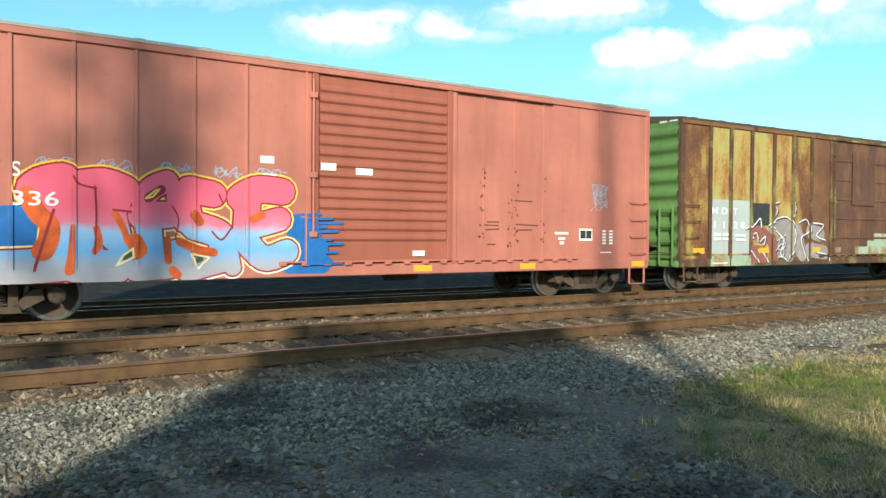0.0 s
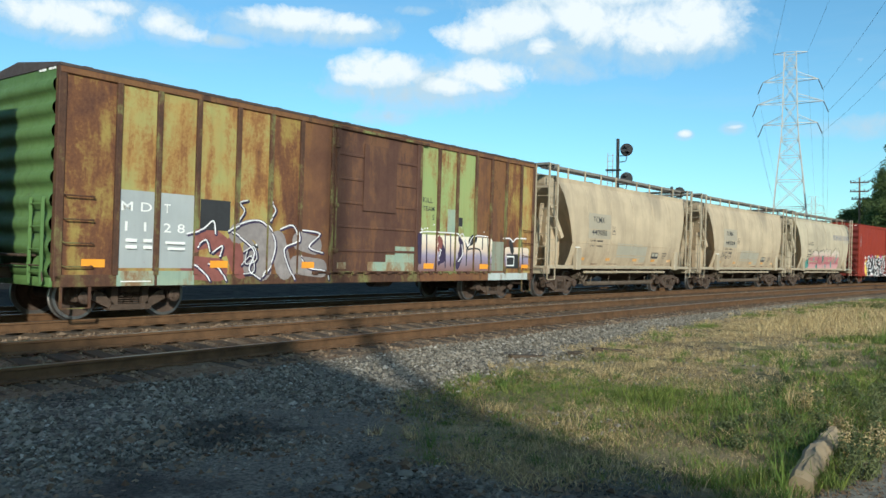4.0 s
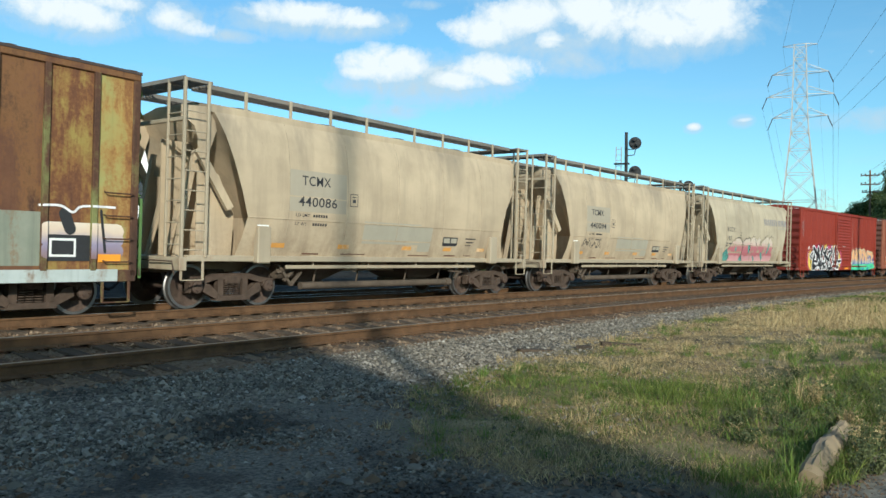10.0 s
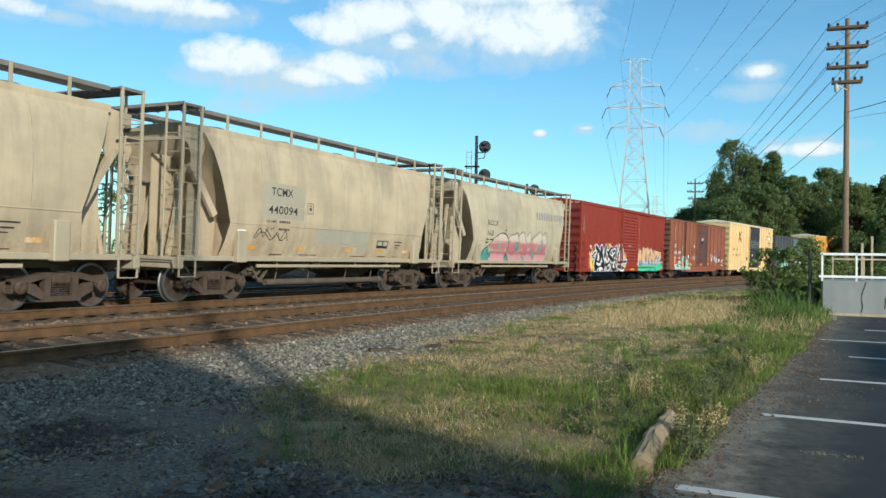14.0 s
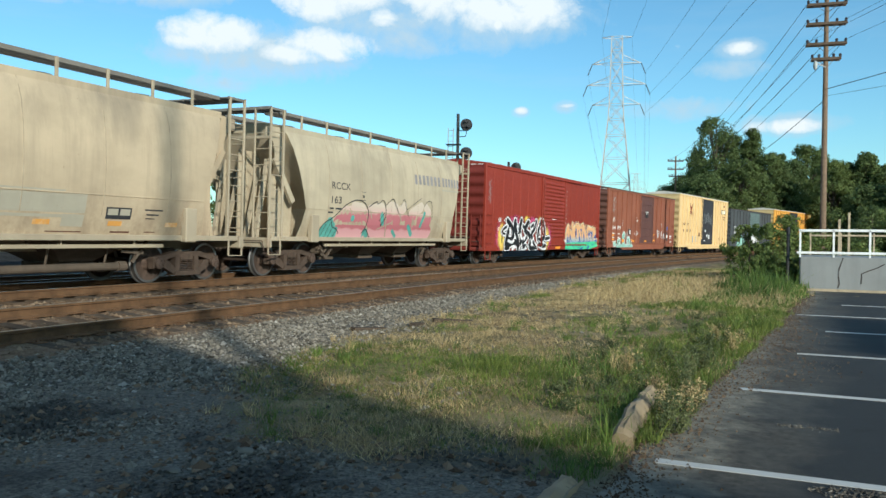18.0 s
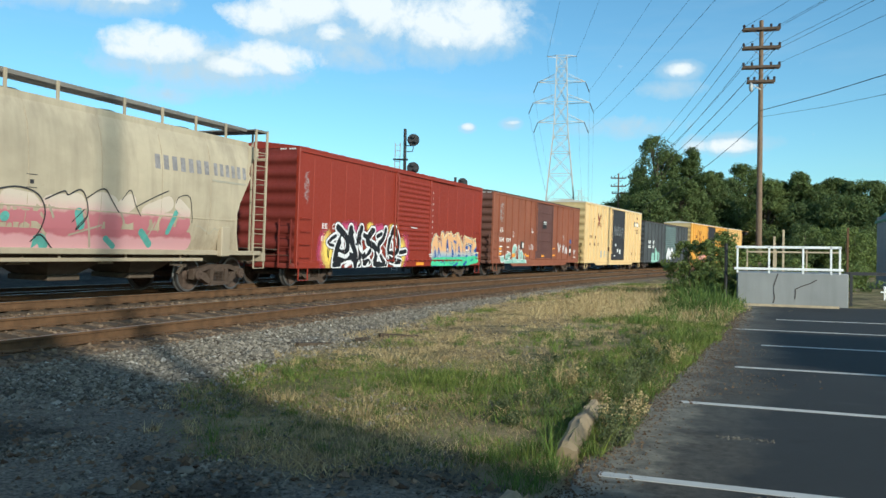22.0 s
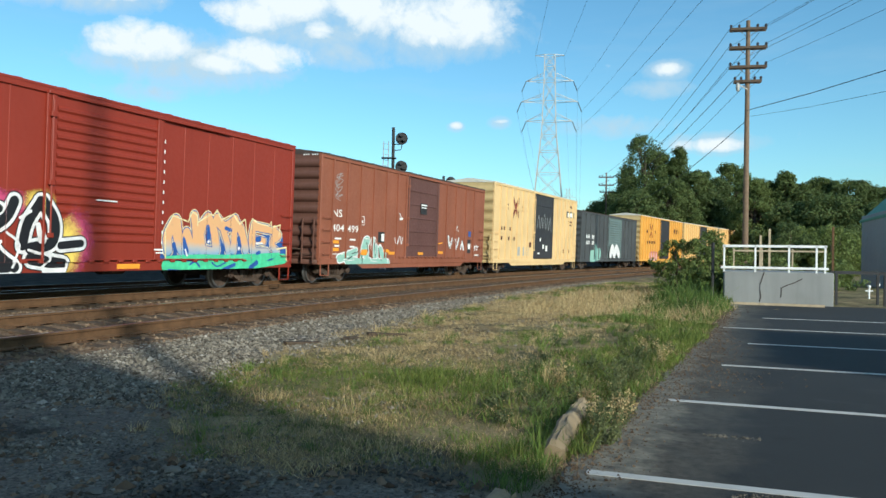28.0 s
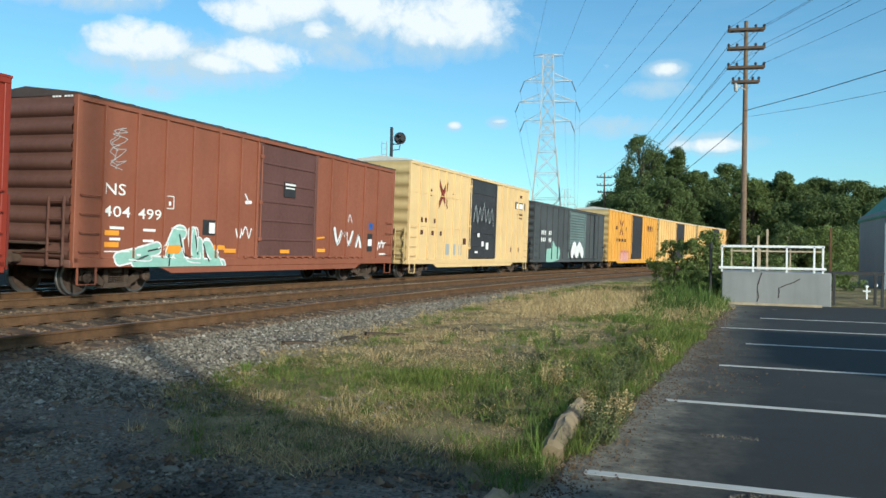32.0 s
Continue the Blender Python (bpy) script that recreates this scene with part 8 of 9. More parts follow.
ARMS = [(15.25, 1.08), (14.1, 1.1), (12.9, 1.1), (12.0, 0.8)]
utility_pole(1.6, 52.0, 15.8, ARMS, 8, True)
utility_pole(-18.4, 137.0, 15.4, [(14.6, 1.3), (13.2, 1.3), (12.0, 1.1)], 14)
utility_pole(41.1, -53.2, 18.3, [(17.9, 1.1), (16.8, 1.1), (15.6, 1.1)], 20)
thing("bare_pole", "tall bare brown wooden pole by the building", "pole", geo=Geo().rod((7.65, -3.2, -0.6), (7.65, -3.2, 16.0), 0.2, 0.13, 14), material=M_POLE, smooth=40)


def cable(a, b, sag, r=0.012, label="dark overhead cable strung between poles", n=14):
    g = Geo()
    a, b = Vector(a), Vector(b)
    pts = [a.lerp(b, k / n) - Vector((0, 0, sag * 4 * (k / n) * (1 - k / n))) for k in range(n + 1)]
    d = (b - a).normalized()
    u = d.cross(Vector((0, 0, 1))).normalized()
    w = u.cross(d)
    g.loft([[p + (u * math.cos(k * 1.2566) + w * math.sin(k * 1.2566)) * r for k in range(5)] for p in pts])
    return thing("overhead_cable", label, "cable", "overhead cables", geo=g, material=M_WIRE)


for z0, w, z2 in ((15.45, 1.0, 14.8), (14.3, 1.05, 13.4), (13.1, 1.05, 12.2)):
    for s in (-1, 1):
        cable((1.6 + s * w, 52 - 0.1, z0), (-18.4 + s * 1.2, 137, z2), 1.6, 0.016)
cable((1.6, 51.9, 9.6), (-18.4, 137, 9.5), 1.8, 0.022)
cable((1.6 - 0.75, 51.9, 12.2), (-18.4 - 0.9, 137, 12.2), 1.6, 0.016)
P_R = Vector((41.1, -53.2, 0))
for z0, z2 in ((15.45, 18.1), (14.3, 17.0), (13.1, 15.8)):
    for u in (-1, 1):
        cable((1.6 + u, 52, z0), P_R + Vector((u * 0.9, u * 0.4, z2)), 2.3, 0.010)
cable((1.6, 51.9, 10.2), P_R + Vector((0, 0, 15.5)), 3.6, 0.022)
cable((1.6, 51.9, 9.8), P_R + Vector((0, 0, 14.6)), 4.6, 0.010)


def lattice_tower(x, y):
    t = thing("pylon", "grey steel lattice transmission tower with three pairs of arms", "pylon", "transmission towers")
    t.matrix_basis = pose(x, y, -0.5, 0, 0, 12)
    H = [0.0, 6.0, 11.5, 16.0, 20.0, 22.8, 25.4, 28.9, 32.6, 35.0, 37.2]
    W = [3.5, 2.95, 2.45, 2.05, 1.65, 1.35, 1.2, 1.1, 1.0, 0.95, 0.9]
    cn = ((-1, -1), (1, -1), (1, 1), (-1, 1))
    for sx, sy in cn:
        g = Geo()
        g.loft([[(sx * b_ + i * 0.08, sy * b_ + j * 0.08, a_) for i, j in cn] for a_, b_ in zip(H, W)])
        part("leg", g, M_TOWER, t)
    for i, ((ha, wa), (hb, wb)) in enumerate(zip(zip(H, W), zip(H[1:], W[1:]))):
        g = Geo()
        for k in range(4):
            (ax, ay), (bx, by) = cn[k], cn[(k + 1) % 4]
            g.bar((ax * wa, ay * wa, ha), (bx * wb, by * wb, hb), 0.085)
            g.bar((bx * wa, by * wa, ha), (ax * wb, ay * wb, hb), 0.085)
            g.bar((ax * wb, ay * wb, hb), (bx * wb, by * wb, hb), 0.085)
        tagged(part("bracing", g, M_TOWER, t), kind="stuff")
    for z, w, body in ((25.4, 4.1, 1.2), (28.9, 5.0, 1.1), (32.6, 4.2, 1.0), (37.2, 2.6, 0.9)):
        for s in (-1, 1):
            g = Geo()
            for sy in (-1, 1):
                g.bar((s * body, sy * body, z), (s * w, 0, z), 0.09)
                g.bar((s * body, sy * body, z + (1.3 if z < 37 else 0.02)), (s * w, 0, z), 0.08)
            a = part("arm", g, M_TOWER, t)
            if z < 37:
                part("insulator_string", Geo().rod((s * w, 0, z), (s * (w + 0.75), 0, z - 1.9), 0.075, n=7), M_INSUL, a)
    return t


T1 = (-141 * math.sin(radians(11.8)), 141 * math.cos(radians(11.8)))
pylon = lattice_tower(*T1)
copy_thing(pylon, pose(-430 * math.sin(radians(10.35)), 430 * math.cos(radians(10.35)), -0.5, 0, 0, 12))
T0 = (45.0, -130.0)
copy_thing(pylon, pose(*T0, -0.5, 0, 0, 12))
ct, st_ = math.cos(radians(12)), math.sin(radians(12))
for z, w in ((23.3, 4.85), (26.8, 5.75), (30.5, 4.95), (36.7, 2.6)):
    for s in (-1, 1):
        o = Vector((s * w * ct, s * w * st_, z))
        if s > 0 or z > 36:
            cable(o + Vector((*T1, 0)), o + Vector((*T0, 0)), 5.5 if z < 36 else 3.5, 0.016, "high voltage line between lattice towers", 24)
        cable(o + Vector((*T1, 0)), o + Vector((-430 * math.sin(radians(10.35)), 430 * math.cos(radians(10.35)), 0)), 15.0, 0.013, "high voltage line between lattice towers", 16)

M_SIGNAL = plain("black_signal_steel", (0.022, 0.022, 0.024), 0.6)
M_LENS = plain("dark_signal_lens", (0.05, 0.02, 0.02), 0.15)


def signal(x, y, top, heads, label):
    s = thing("railway_signal", label, "signal", "railway signals")
    s.matrix_basis = pose(x, y, -0.5, 0, 0, 20)
    part("mast", Geo().rod((0, 0, 0), (0, 0, top), 0.11, 0.1, 12), M_SIGNAL, s)
    part("base", Geo().slab(-0.4, 0.4, -0.4, 0.4, -0.1, 0.25, 0.03), M_CONC, s)
    lad = part("ladder", Geo().bar((-0.75, 0.1, 0.2), (-0.62, 0.05, top - 0.9), 0.04).bar((-0.4, 0.1, 0.2), (-0.3, 0.05, top - 0.9), 0.04), M_TOWER, s)
    k = 0
    while 0.5 + k * 0.35 < top - 0.9:
        z = 0.5 + k * 0.35
        part("rung", Geo().rod((-0.75 + 0.13 * z / top, 0.08, z), (-0.4 + 0.1 * z / top, 0.08, z), 0.015, n=6), M_TOWER, lad)
        k += 1
    for z in heads:
        h = part("head", Geo().turned([(0.37, -0.05), (0.39, -0.02), (0.39, 0.02), (0.37, 0.05)], "y", 24, (0.55, -0.25, z)).slab(0.37, 0.73, -0.2, 0.1, z - 0.2, z + 0.2, 0.05), M_SIGNAL, s, smooth=40)
        for a in (90, 210, 330):
            lx, lz = 0.55 + 0.2 * math.cos(radians(a)), z + 0.2 * math.sin(radians(a))
            part("lens", Geo().turned([(0.08, -0.34), (0.09, -0.28)], "y", 12, (lx, 0, lz)), M_LENS, h)
            part("hood", Geo().turned([(0.11, -0.55), (0.115, -0.28)], "y", 12, (lx, 0, lz)), M_SIGNAL, h)
        part("bracket", Geo().bar((0, 0, z - 0.35), (0.5, -0.05, z - 0.35), 0.05).bar((0.5, -0.05, z - 0.7), (0.6, -0.05, z - 0.2), 0.05).bar((0, 0, z - 0.75), (0.5, -0.05, z - 0.7), 0.05), M_SIGNAL, s)
    part("platform", Geo().slab(-0.75, 0.2, -0.25, 0.35, heads[-1] + 0.55, heads[-1] + 0.6, 0.01), M_SIGNAL, s)


signal(-19.85, 46.4, 9.6, (8.86, 7.05), "black railway signal mast with round heads and ladder")
signal(-20.1, 57.0, 7.5, (7.05, 5.3), "lower black railway signal seen above the train")


# ---- foliage ----
def foliage_material(name, dark, light, trans=0.25, scale=0.35, depth=0.45):
    m, n = surface(name)
    g = n.add("ShaderNodeNewGeometry")
    rnd = g.outputs["Random Per Island"]
    c = n.mix(rnd, dark, light)
    own = n.add("ShaderNodeObjectInfo").outputs["Random"]
    c = n.mix(n.math("MULTIPLY", own, 0.45), c, tuple(min(1.0, x * k) for x, k in zip(light, (1.15, 1.1, 0.9))))
    c = n.mix(n.ramp(n.noise(g.outputs["Position"], scale, 3.0), 0.38, 0.62, 0.0, depth), c, dark)
    b = n.add("ShaderNodeBsdfPrincipled", {"Base Color": c, "Roughness": 0.6, "Specular IOR Level": 0.25})
    tl = n.add("ShaderNodeBsdfTranslucent", {"Color": c})
    mx = n.add("ShaderNodeMixShader", {0: trans, 1: b.outputs[0], 2: tl.outputs[0]})
    n.add("ShaderNodeOutputMaterial", {"Surface": mx.outputs[0]})
    return m


M_LEAF = foliage_material("oak_foliage", (0.06, 0.092, 0.032), (0.175, 0.22, 0.075), 0.42)
M_PINE = foliage_material("pine_foliage", (0.052, 0.082, 0.032), (0.145, 0.19, 0.065), 0.42)
M_BUSH = foliage_material("bush_foliage", (0.075, 0.11, 0.035), (0.27, 0.33, 0.10), 0.42)
M_BARK = plain("grey_brown_bark", (0.09, 0.07, 0.05), 0.95, 0, 0.3, 4.0)


def leaves_mesh(name, centres, radii, per, size, seed, mat, flat=0.7):
    """Many small leaf blades about clump centres."""
    rng = np.random.default_rng(seed)
    c = np.repeat(np.array(centres, float), per, axis=0)
    r = np.repeat(np.array(radii, float), per)
    k = len(c)
    d = rng.normal(size=(k, 3))
    d /= np.linalg.norm(d, axis=1)[:, None]
    p = c + d * (r * rng.random(k) ** 0.25)[:, None] * np.array([1, 1, flat])
    out = d + rng.normal(0, 0.45, (k, 3)) + np.array([0, 0, 0.25])
    out /= np.linalg.norm(out, axis=1)[:, None]
    u = np.cross(out, rng.normal(size=(k, 3)))
    u /= np.linalg.norm(u, axis=1)[:, None]
    w = np.cross(out, u)
    s = (size * rng.uniform(0.6, 1.3, k))[:, None]
    v = np.stack([p - u * s, p + w * s * 0.75, p + u * s * 0.9 - w * s * 0.5], 1).reshape(-1, 3)
    f = np.arange(3 * k).reshape(-1, 3)
    me = bpy.data.meshes.new(name)
    me.from_pydata(v.tolist(), [], f.tolist())
    me.materials.append(mat)
    return me


def tree(x, y, h, w, seed, mat, base=-0.4, leaf=0.2, clumps=64, per=80, low=0.12, fine=1.0, pine=False):
    rng = random.Random(seed)
    t = thing("tree", "dense dark green tree in the far tree line", "tree", "trees of the tree line")
    t.matrix_basis = pose(x, y, base)
    tr = Geo().rod((0, 0, -0.3), (0.1, 0, h * 0.45), h * 0.022, h * 0.014, 9).rod((0.1, 0, h * 0.45), (0, 0.1, h * 0.85), h * 0.014, h * 0.004, 7)
    cs, rs = [], []
    lobes = [(rng.uniform(0, 6.283), rng.uniform(0.35, 0.85), rng.uniform(0.75, 1.15)) for _ in range(7)]
    for k in range(clumps):
        u = low + (0.96 - low) * rng.random()
        a = rng.uniform(0, 6.283)
        if pine:
            prof = min(1.0, (1.02 - u) * 1.5) ** 0.8
        else:
            prof = math.sin(math.pi * min(1.0, (u - low * 0.6) / (1.02 - low * 0.6)) ** 0.8) ** 0.75
        for la, lu, lk in lobes:
            if abs(math.remainder(a - la, 6.283)) < 0.6 and abs(u - lu) < 0.15:
                prof *= lk
        rr = w * 0.5 * prof * rng.uniform(0.25, 1.0) ** 0.7
        cs.append((rr * math.cos(a), rr * math.sin(a), u * h))
        rs.append(w * rng.uniform(0.07, 0.16) * fine)
        if k % 4 == 0:
            tr.rod((0.05, 0.0, u * h * 0.7), cs[-1], h * 0.006, h * 0.002, 5)
    cs.append((0, 0, h * 0.96)), rs.append(w * 0.07 * fine)
    part("trunk", tr, M_BARK, t)
    part("crown", leaves_mesh("crown", cs, rs, per, leaf, seed, mat, 0.85), None, t)
    return t


TREES_BACK = [(8.6, 3.4, 150, 9), (7.8, 3.9, 150, 9), (6.9, 4.6, 146, 8), (6.1, 6.4, 138, 8), (5.0, 8.7, 125, 8.5), (4.1, 7.4, 128, 7), (2.7, 7.6, 125, 8.5), (3.4, 5.6, 112, 8), (1.6, 6.3, 120, 7), (0.9, 6.0, 124, 7), (0.1, 5.3, 134, 7), (-0.7, 6.5, 140, 8.5), (-1.5, 5.8, 146, 8.5), (-2.3, 5.4, 116, 7), (-3.2, 5.4, 120, 8), (-4.3, 5.5, 118, 8)]
TREES_FRONT = [(-5.3, 5.1, 118, 7), (-6.4, 5.2, 120, 8), (-7.3, 4.8, 118, 7), (-8.4, 5.0, 118, 8), (-9.6, 4.8, 118, 8), (-10.8, 4.5, 116, 8), (-12.2, 4.6, 114, 9), (-14.0, 4.8, 112, 10), (-16.0, 5.0, 110, 10), (5.6, 4.6, 108, 8), (1.0, 4.6, 126, 8), (-2.0, 4.2, 146, 9), (-4.8, 4.1, 100, 8), (-7.0, 4.0, 98, 8), (-9.8, 3.8, 96, 8)]
rng = random.Random(41)
for i, (az, el, d, w) in enumerate(TREES_BACK + TREES_FRONT):
    el += (rng.uniform(-0.5, 0.25) + (0.35 if i % 3 == 0 else 0.0)) if az < 3.0 else 0.0
    tree(-d * math.sin(radians(az)), d * math.cos(radians(az)), d * math.tan(radians(el)) + 1.6, w * (1.3 if i % 3 else 1.0), 100 + i, M_LEAF if i % 3 else M_PINE, leaf=0.18, clumps=250, per=82, low=0.06, fine=0.68, pine=i % 3 == 0)
rng = random.Random(77)
for i in range(34):
    az = 2.2 - 10.2 * i / 33 + rng.uniform(-0.3, 0.3)
    d = rng.uniform(74, 90) if az < -4.2 else rng.uniform(148, 156) if az < -1.5 else rng.uniform(132, 142)
    t = tree(-d * math.sin(radians(az)), d * math.cos(radians(az)), rng.uniform(2.6, 4.6), rng.uniform(4.5, 7), 300 + i, M_BUSH if i % 3 else M_LEAF, leaf=0.11, clumps=34, per=130, low=0.03)
    tagged(t, "bushy green undergrowth before the tree line", "bush", "undergrowth")
    t.name = "bush"
for i, (x, y, h, w) in enumerate(((-1.7, 34.0, 2.2, 1.8), (-0.8, 31.8, 2.2, 1.7), (-0.2, 33.0, 2.6, 2.2), (0.6, 34.5, 2.0, 2.4), (2.6, 36.5, 1.5, 2.4), (5.2, 41.0, 1.3, 2.6), (-0.3, 30.4, 1.5, 1.2), (-1.5, 37, 2.3, 2.2), (-1.15, 30.5, 1.0, 0.9))):
    t = tree(x, y, h, w, 500 + i, M_BUSH, base=-0.45, leaf=0.065, clumps=34, per=80, low=0.02)
    tagged(t, "leafy green bush beside the concrete dock", "bush", "bushes by the dock")
    t.name = "bush"
for i, (x, y, h, w) in enumerate(((-27, 13.5, 2.6, 3), (-28, 16.5, 2.2, 3), (-29, 10.5, 3.0, 3.2))):
    t = tree(x, y, h, w, 600 + i, M_BUSH, base=0.4, leaf=0.14, clumps=30, per=40, low=0.05)
    tagged(t, "green shrub before the white building", "bush", "shrubs past the tracks")
    t.name = "bush"

rng = random.Random(31)
for k in range(34):
    q = on_line(-4 + 3.6 * k, -15.0 + rng.uniform(-1.5, 1.5))
    if 57 < math.degrees(math.atan2(-q.x, q.y)) < 68:
        continue
    t = tree(q.x, q.y, rng.uniform(5.0, 6.0), rng.uniform(4.2, 5.2), 800 + k, M_LEAF, base=0.3, leaf=0.13, clumps=28, per=60, low=0.03)
    tagged(t, "dark green shrub in the hedge past the tracks", "bush", "hedge past the tracks")
    t.name = "bush"
# unseen tree, added so that its crown throws shade on the first boxcar
t = tree(3.5, -10.1, 15.0, 3.0, 950, M_LEAF, base=-0.45, leaf=0.09, clumps=90, per=22, low=0.5)
tagged(t, "slim green tree behind the building", "tree")


# ---- grass ----
def grass_field(name, label, tufts, blades, keep, height, width, seed, mat, lean=0.5, y_rng=(3.9, 46), x_rng=(-8.6, 0.6), near=1.6, spread=0.045):
    """Tufts of blades scattered where keep() allows."""
    rng = np.random.default_rng(seed)
    y = y_rng[0] + (y_rng[1] - y_rng[0]) * rng.random(tufts) ** near
    x = rng.uniform(*x_rng, tufts) + np.array([bend(v) for v in y]) * 0.6
    nz = np.array([noise.noise(Vector((a * 0.55, b * 0.4, seed))) + 0.5 * noise.noise(Vector((a * 1.7, b * 1.5, seed + 4))) for a, b in zip(x, y)])
    edge = np.interp(y, [p[0] for p in LOT_EDGE], [p[1] for p in LOT_EDGE])
    lat = R_LINE - np.hypot(x - (R_LINE - LAT_LINE), y)
    m = keep(x, y, nz, lat, edge, rng.random(tufts))
    x, y, nz, edge = x[m], y[m], nz[m], edge[m]
    h = height(x, y, nz, edge) * rng.uniform(0.5, 1.3, len(x)) * np.where(rng.random(len(x)) < 0.07, 2.1, 1.0)
    x, y, h = np.repeat(x, blades), np.repeat(y, blades), np.repeat(h, blades)
    k = len(x)
    grow = 1.0 + np.maximum(0, y - 9) * 0.06
    x = x + rng.normal(0, spread, k) * grow
    y = y + rng.normal(0, spread, k) * grow
    lat = R_LINE - np.hypot(x - (R_LINE - LAT_LINE), y)
    z = np.interp(lat, [p[0] for p in LAT_PROFILE], [p[1] for p in LAT_PROFILE]) - 0.02
    h = h * rng.uniform(0.45, 1.2, k) + 0.02
    w = width * (1.0 + np.maximum(0, y - 9) * 0.09) * rng.uniform(0.7, 1.3, k)
    a, b = rng.uniform(0, 6.283, k), rng.uniform(0, 6.283, k)
    ux, uy = np.cos(a) * w, np.sin(a) * w
    l = h * lean * rng.random(k)
    lx, ly = np.cos(b) * l, np.sin(b) * l
    v = np.stack([np.stack([x - ux, y - uy, z], -1), np.stack([x + ux, y + uy, z], -1), np.stack([x + ux * 0.7 + lx * 0.4, y + uy * 0.7 + ly * 0.4, z + h * 0.6], -1), np.stack([x - ux * 0.7 + lx * 0.4, y - uy * 0.7 + ly * 0.4, z + h * 0.6], -1), np.stack([x + lx, y + ly, z + h], -1)], 1).reshape(-1, 3)
    i = np.arange(k) * 5
    q = np.stack([i, i + 1, i + 2, i + 3], -1).tolist()
    t3 = np.stack([i + 3, i + 2, i + 4], -1).tolist()
    me = bpy.data.meshes.new(name)
    me.from_pydata(v.tolist(), [], q + t3)
    me.materials.append(mat)
    return tagged(new(name, me), label, "grass", kind="stuff")


M_GRASS = foliage_material("green_grass", (0.06, 0.095, 0.02), (0.27, 0.32, 0.075), 0.3, 2.6, 0.75)
M_STRAW = foliage_material("dry_straw_grass", (0.29, 0.21, 0.10), (0.80, 0.63, 0.34), 0.28, 2.2, 0.6)
M_TALL = foliage_material("tall_green_grass", (0.05, 0.09, 0.02), (0.21, 0.30, 0.07), 0.3, 2.6, 0.75)
M_BROWNGRASS = foliage_material("dead_brown_grass", (0.16, 0.115, 0.06), (0.50, 0.37, 0.20), 0.22, 2.2, 0.7)


M_WEED = foliage_material("dusty_olive_weed", (0.055, 0.075, 0.03), (0.19, 0.21, 0.095), 0.25)


def turf_zone(x, y, nz, lat, edge):
    start = 4.75 + 1.1 * np.maximum(0, -x - 3.6) + 0.5 * np.clip((x + 2.5) / 0.5, 0, 1)
    return (lat > turf_lat(y) + 0.1 + 0.5 * nz) & (x < edge - 0.02 + 0.1 * nz) & (y > start + 0.7 * nz)


def dry_bias(x, y):
    a = 1.5 * np.exp(-((x + 4.3) / 2.0) ** 2 - ((y - 10.6) / 0.7) ** 2)
    b = 1.5 * np.exp(-((x + 4.5 - 0.04 * (y - 24)) / 1.7) ** 2 - ((y - 24) / 6.5) ** 2)
    c = np.exp(-((x + 3.5) / 0.8) ** 2 - ((y - 6.9) / 0.5) ** 2)
    return a + 1.2 * b + 0.5 * c


def lush(x, y, e):
    return np.clip(1.6 + x - e, 0, 1.2) + 0.35 * np.exp(-((x + 2.6) / 1.2) ** 2 - ((y - 8.6) / 1.6) ** 2)


grass_field("grass", "short patchy green grass between ballast and lot", 42000, 10, lambda x, y, nz, lat, e, r: turf_zone(x, y, nz, lat, e) & (r < 0.15 - 0.9 * dry_bias(x, y) + 1.6 * nz + 0.4 * lush(x, y, e)), lambda x, y, nz, e: 0.03 + 0.10 * np.clip(nz, 0, 1) + 0.04 * lush(x, y, e), 0.0036, 11, M_GRASS, 1.1)
grass_field("dry_grass", "dry straw-coloured grass in patches", 30000, 8, lambda x, y, nz, lat, e, r: turf_zone(x, y, nz, lat, e) & (r < 0.42 + 1.3 * dry_bias(x, y) - 1.5 * nz - 0.25 * lush(x, y, e)), lambda x, y, nz, e: 0.035 + 0.03 * np.clip(-nz, 0, 1), 0.0032, 12, M_STRAW, 2.2, spread=0.07)
grass_field("dry_tufts", "pale tufts of taller dry grass", 2600, 26, lambda x, y, nz, lat, e, r: turf_zone(x, y, nz, lat, e) & (r < 0.28 - 0.3 * nz), lambda x, y, nz, e: 0.09 + 0.05 * np.clip(-nz, 0, 1), 0.0026, 19, M_STRAW, 1.0, spread=0.035)
grass_field("green_tufts", "small thick tufts of green grass", 2600, 30, lambda x, y, nz, lat, e, r: turf_zone(x, y, nz, lat, e) & (r < 0.35 + 0.9 * nz + 0.2 * lush(x, y, e) - 0.5 * dry_bias(x, y)), lambda x, y, nz, e: 0.08 + 0.1 * np.clip(nz, 0, 1), 0.003, 20, M_TALL, 1.0, spread=0.04)
grass_field("dead_grass", "matted dead brown grass among the green", 26000, 7, lambda x, y, nz, lat, e, r: turf_zone(x, y, nz, lat, e) & (r < 0.5 + 1.0 * nz), lambda x, y, nz, e: 0.04 + 0.0 * x, 0.0034, 16, M_BROWNGRASS, 2.2, spread=0.08)
grass_field("tall_grass", "tall lush green grass along the lot edge", 11000, 9, lambda x, y, nz, lat, e, r: turf_zone(x, y, nz, lat, e) & (x > e - 1.3 - 0.9 * nz - 0.02 * y) & (y > 6.5) & (r < 0.42 + 0.8 * nz), lambda x, y, nz, e: 0.09 + 0.1 * np.clip(nz + 0.2, 0, 1) + 0.007 * np.maximum(0, y - 14), 0.004, 13, M_TALL, 1.2)
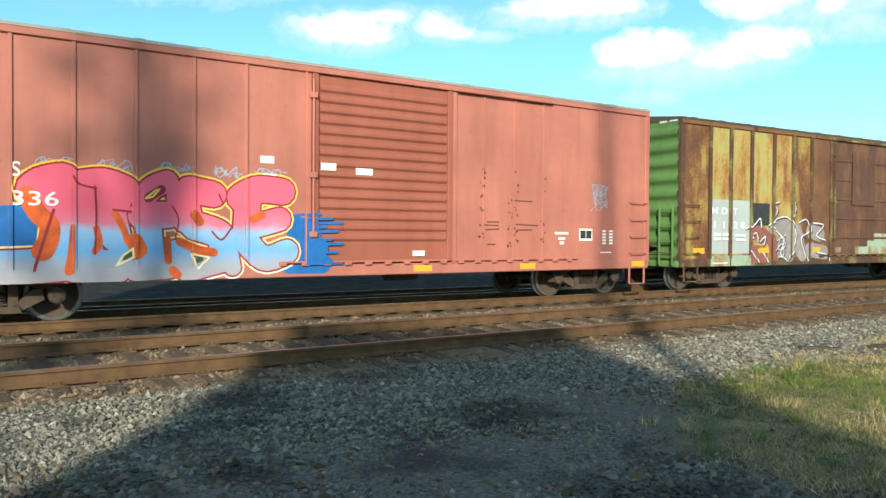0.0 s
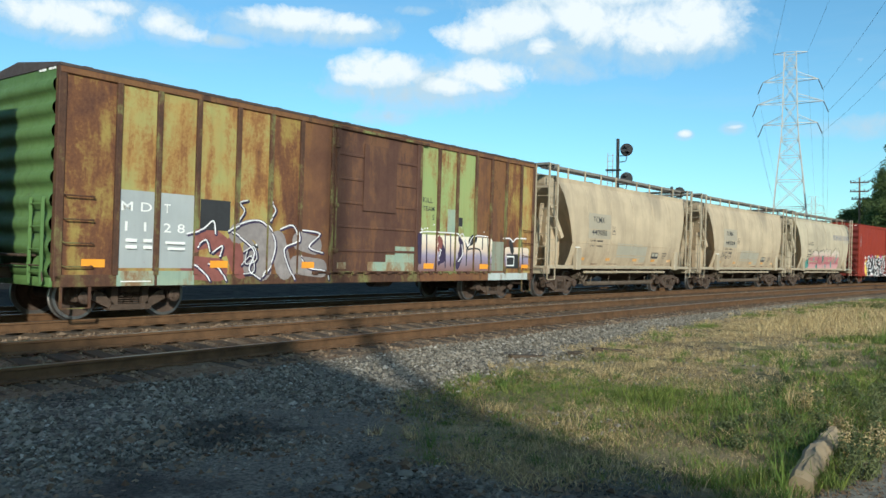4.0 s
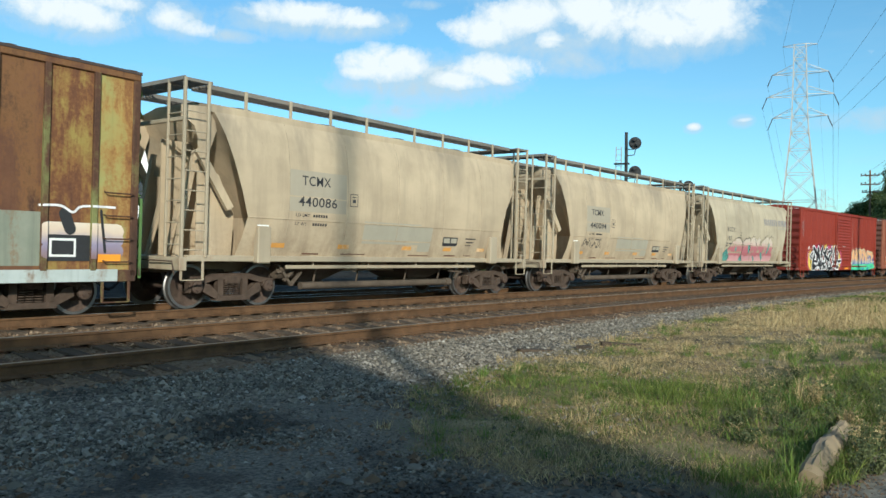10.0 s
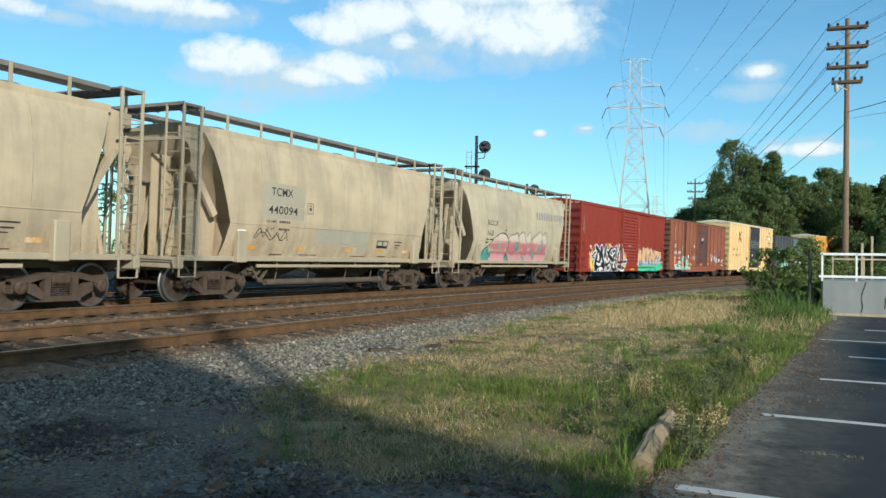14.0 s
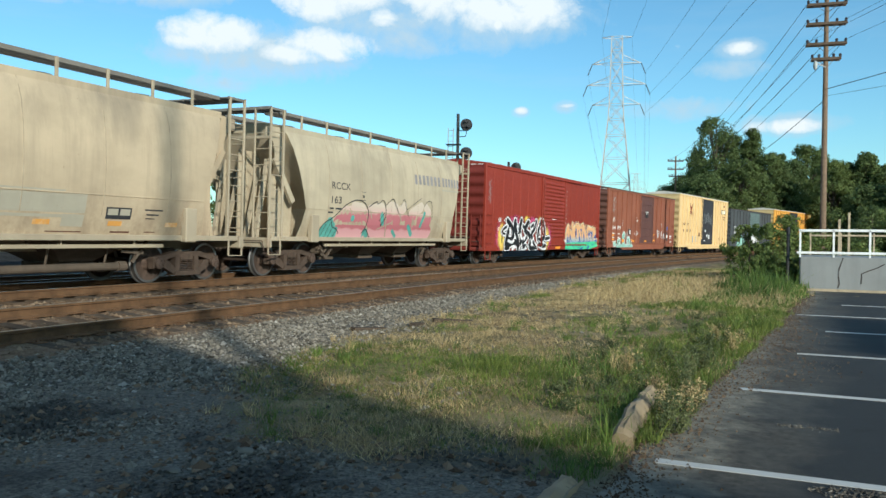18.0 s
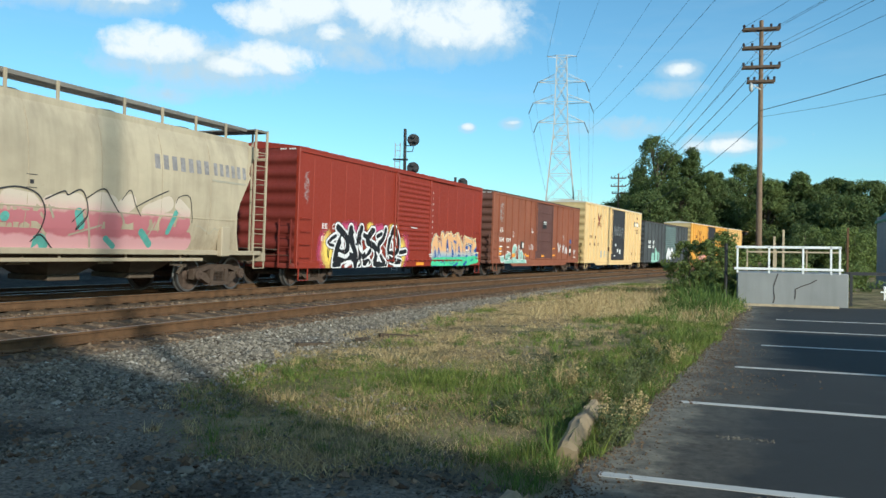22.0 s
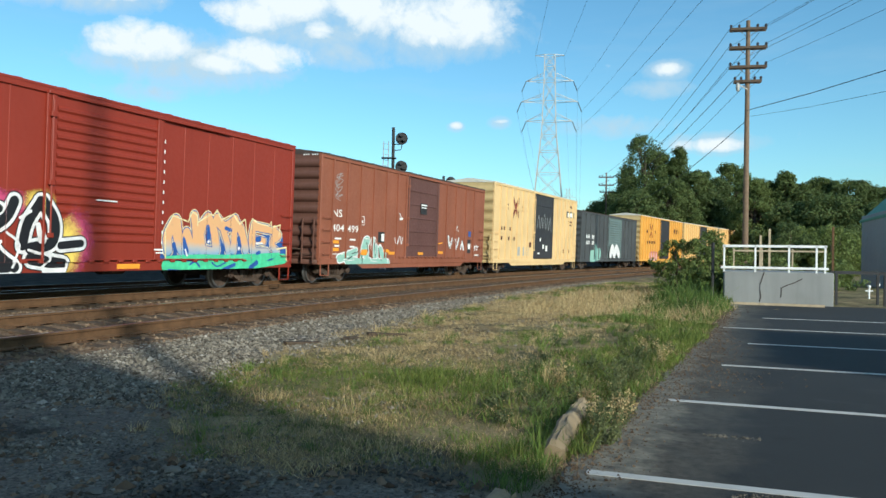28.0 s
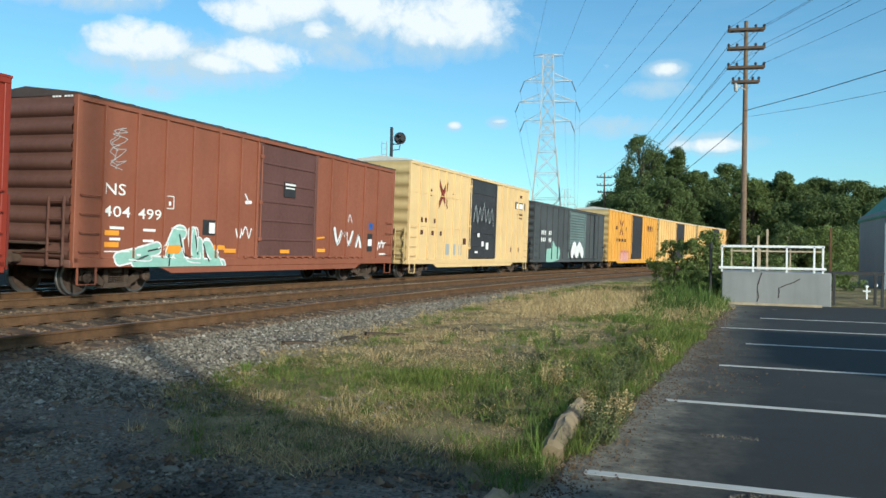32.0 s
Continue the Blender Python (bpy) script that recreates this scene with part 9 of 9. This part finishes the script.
grass_field("curb_grass", "rank dark green grass round the broken curb", 600, 9, lambda x, y, nz, lat, e, r: (x > -1.5 + 0.15 * nz) & (x < np.where(y < 5.75, -1.05, -1.27)) & (y > 4.7) & (r < 0.8), lambda x, y, nz, e: 0.08 + 0.06 * np.clip(nz, 0, 1), 0.0032, 14, M_TALL, 1.3, (4.3, 7.8), (-1.9, -1.1), 1.0)
grass_field("dock_weeds", "tall rank weeds before the dock", 3400, 9, lambda x, y, nz, lat, e, r: (x < e - 0.1) & (lat > 9.5) & (r < 0.35 + 0.9 * nz), lambda x, y, nz, e: 0.12 + 0.4 * np.clip(nz + 0.1, 0, 1), 0.0045, 15, M_TALL, 1.0, (21, 31), (-2.4, 0.4), 1.0, 0.09)
grass_field("dry_stalks", "tall dry stalks before the dock", 7500, 8, lambda x, y, nz, lat, e, r: (x < e - 0.1) & (lat > 7.0) & (r < 0.4 - 0.5 * nz), lambda x, y, nz, e: 0.1 + 0.3 * np.clip(nz + 0.1, 0, 1), 0.0035, 17, M_STRAW, 1.4, (20, 32), (-5.4, 0.2), 1.0, 0.1)


grass_field("thin_grass", "thin short grass over the worn soil", 5200, 8, lambda x, y, nz, lat, e, r: turf_zone(x, y, nz, lat, e) & (r < 0.75), lambda x, y, nz, e: 0.035 + 0.03 * np.clip(nz, 0, 1), 0.003, 23, M_GRASS, 1.4, (4.7, 10.5), (-7.0, -0.9), 1.0, 0.06)
grass_field("thatch", "thin dry thatch over the worn soil", 5200, 8, lambda x, y, nz, lat, e, r: turf_zone(x, y, nz, lat, e) & (r < 0.7), lambda x, y, nz, e: 0.03 + 0.0 * x, 0.003, 24, M_BROWNGRASS, 2.2, (4.7, 10.5), (-7.0, -0.9), 1.0, 0.07)


def weed(x, y, h, seed, dry=False):
    rng = random.Random(seed)
    w = thing("weed", "ragged leafy weed at the curb with pale seed heads", "weed", "weeds at the curb")
    w.matrix_basis = pose(x, y, ground_z(x, y))
    g = Geo()
    cs, rs = [], []
    for k in range(9):
        a, l = rng.uniform(0, 6.28), rng.uniform(0.03, 0.15)
        tip = (l * math.cos(a), l * math.sin(a), h * rng.uniform(0.5, 1.0))
        g.rod((0.02 * math.cos(a), 0.02 * math.sin(a), -0.02), tip, 0.003, 0.0015, 5)
        for u in (0.3, 0.5, 0.7, 0.85, 1.0):
            cs.append((tip[0] * u, tip[1] * u, tip[2] * u))
            rs.append(0.035)
    tagged(part("stem", g, M_WEED, w), kind="stuff")
    tagged(part("foliage", leaves_mesh("foliage", cs, rs, 8, 0.014, seed, M_STRAW if dry else M_WEED, 1.0), None, w), kind="stuff")
    if rng.random() < 0.25:
        top = [c for c in cs if c[2] > h * 0.6]
        tagged(part("seed_head", leaves_mesh("seed_head", top, [0.02] * len(top), 4, 0.008, seed + 1, M_STRAW, 1.0), None, w), kind="stuff")


rng = random.Random(5)
for k in range(12):
    y = rng.uniform(6.0, 7.6)
    weed(-0.98 + rng.uniform(0.0, 0.22), y, rng.uniform(0.16, 0.36), 700 + k, k % 5 == 0)
for k in range(16):
    y = rng.uniform(7.6, 12.5)
    weed(lot_edge(y) - 0.15 - abs(rng.gauss(0, 0.5)), y, rng.uniform(0.2, 0.42), 740 + k, k % 4 == 0)
for k in range(26):
    y = rng.uniform(6.6, 16.0)
    weed(lot_edge(y) - 0.4 - abs(rng.gauss(0, 1.0)), y, rng.uniform(0.08, 0.2), 800 + k, False)


# ---- the train's run ----
TRAVEL = [(0, 2.25), (1, 0), (2, -2.3), (3.5, -5.78), (5.5, -10.47), (7, -13.97), (9, -18.67), (11, -23.37), (13, -28.0), (14.5, -31.45), (16.5, -36.1), (19, -42.27), (21, -47.24), (23, -52.2), (25, -57.29), (27.5, -63.64), (30, -69.9), (32, -74.8)]


def travel(t):
    """A smooth run through the rows of TRAVEL."""
    ts = [r[0] for r in TRAVEL]
    i = max(0, min(len(ts) - 2, int(np.searchsorted(ts, t, "right")) - 1))
    sl = [(TRAVEL[j + 1][1] - TRAVEL[j][1]) / (ts[j + 1] - ts[j]) for j in range(len(ts) - 1)]
    m = [sl[0]] + [(a + b) / 2 for a, b in zip(sl, sl[1:])] + [sl[-1]]
    h = ts[i + 1] - ts[i]
    u = (t - ts[i]) / h
    return (2 * u ** 3 - 3 * u * u + 1) * TRAVEL[i][1] + (u ** 3 - 2 * u * u + u) * h * m[i] + (-2 * u ** 3 + 3 * u * u) * TRAVEL[i + 1][1] + (u ** 3 - u * u) * h * m[i + 1]


def motions():
    for ob, mid in CARS:
        walk(ob, [(t, line_pose(mid + travel(t), 0, 0, CANT)) for t in range(33)])
    turn = [(k * 0.2, math.degrees(travel(k * 0.2))) for k in range(161)]
    for ob, at, r in WHEELS:
        walk(ob, [(t, pose(*at, 0, a / r, 0)) for t, a in turn])


motions()
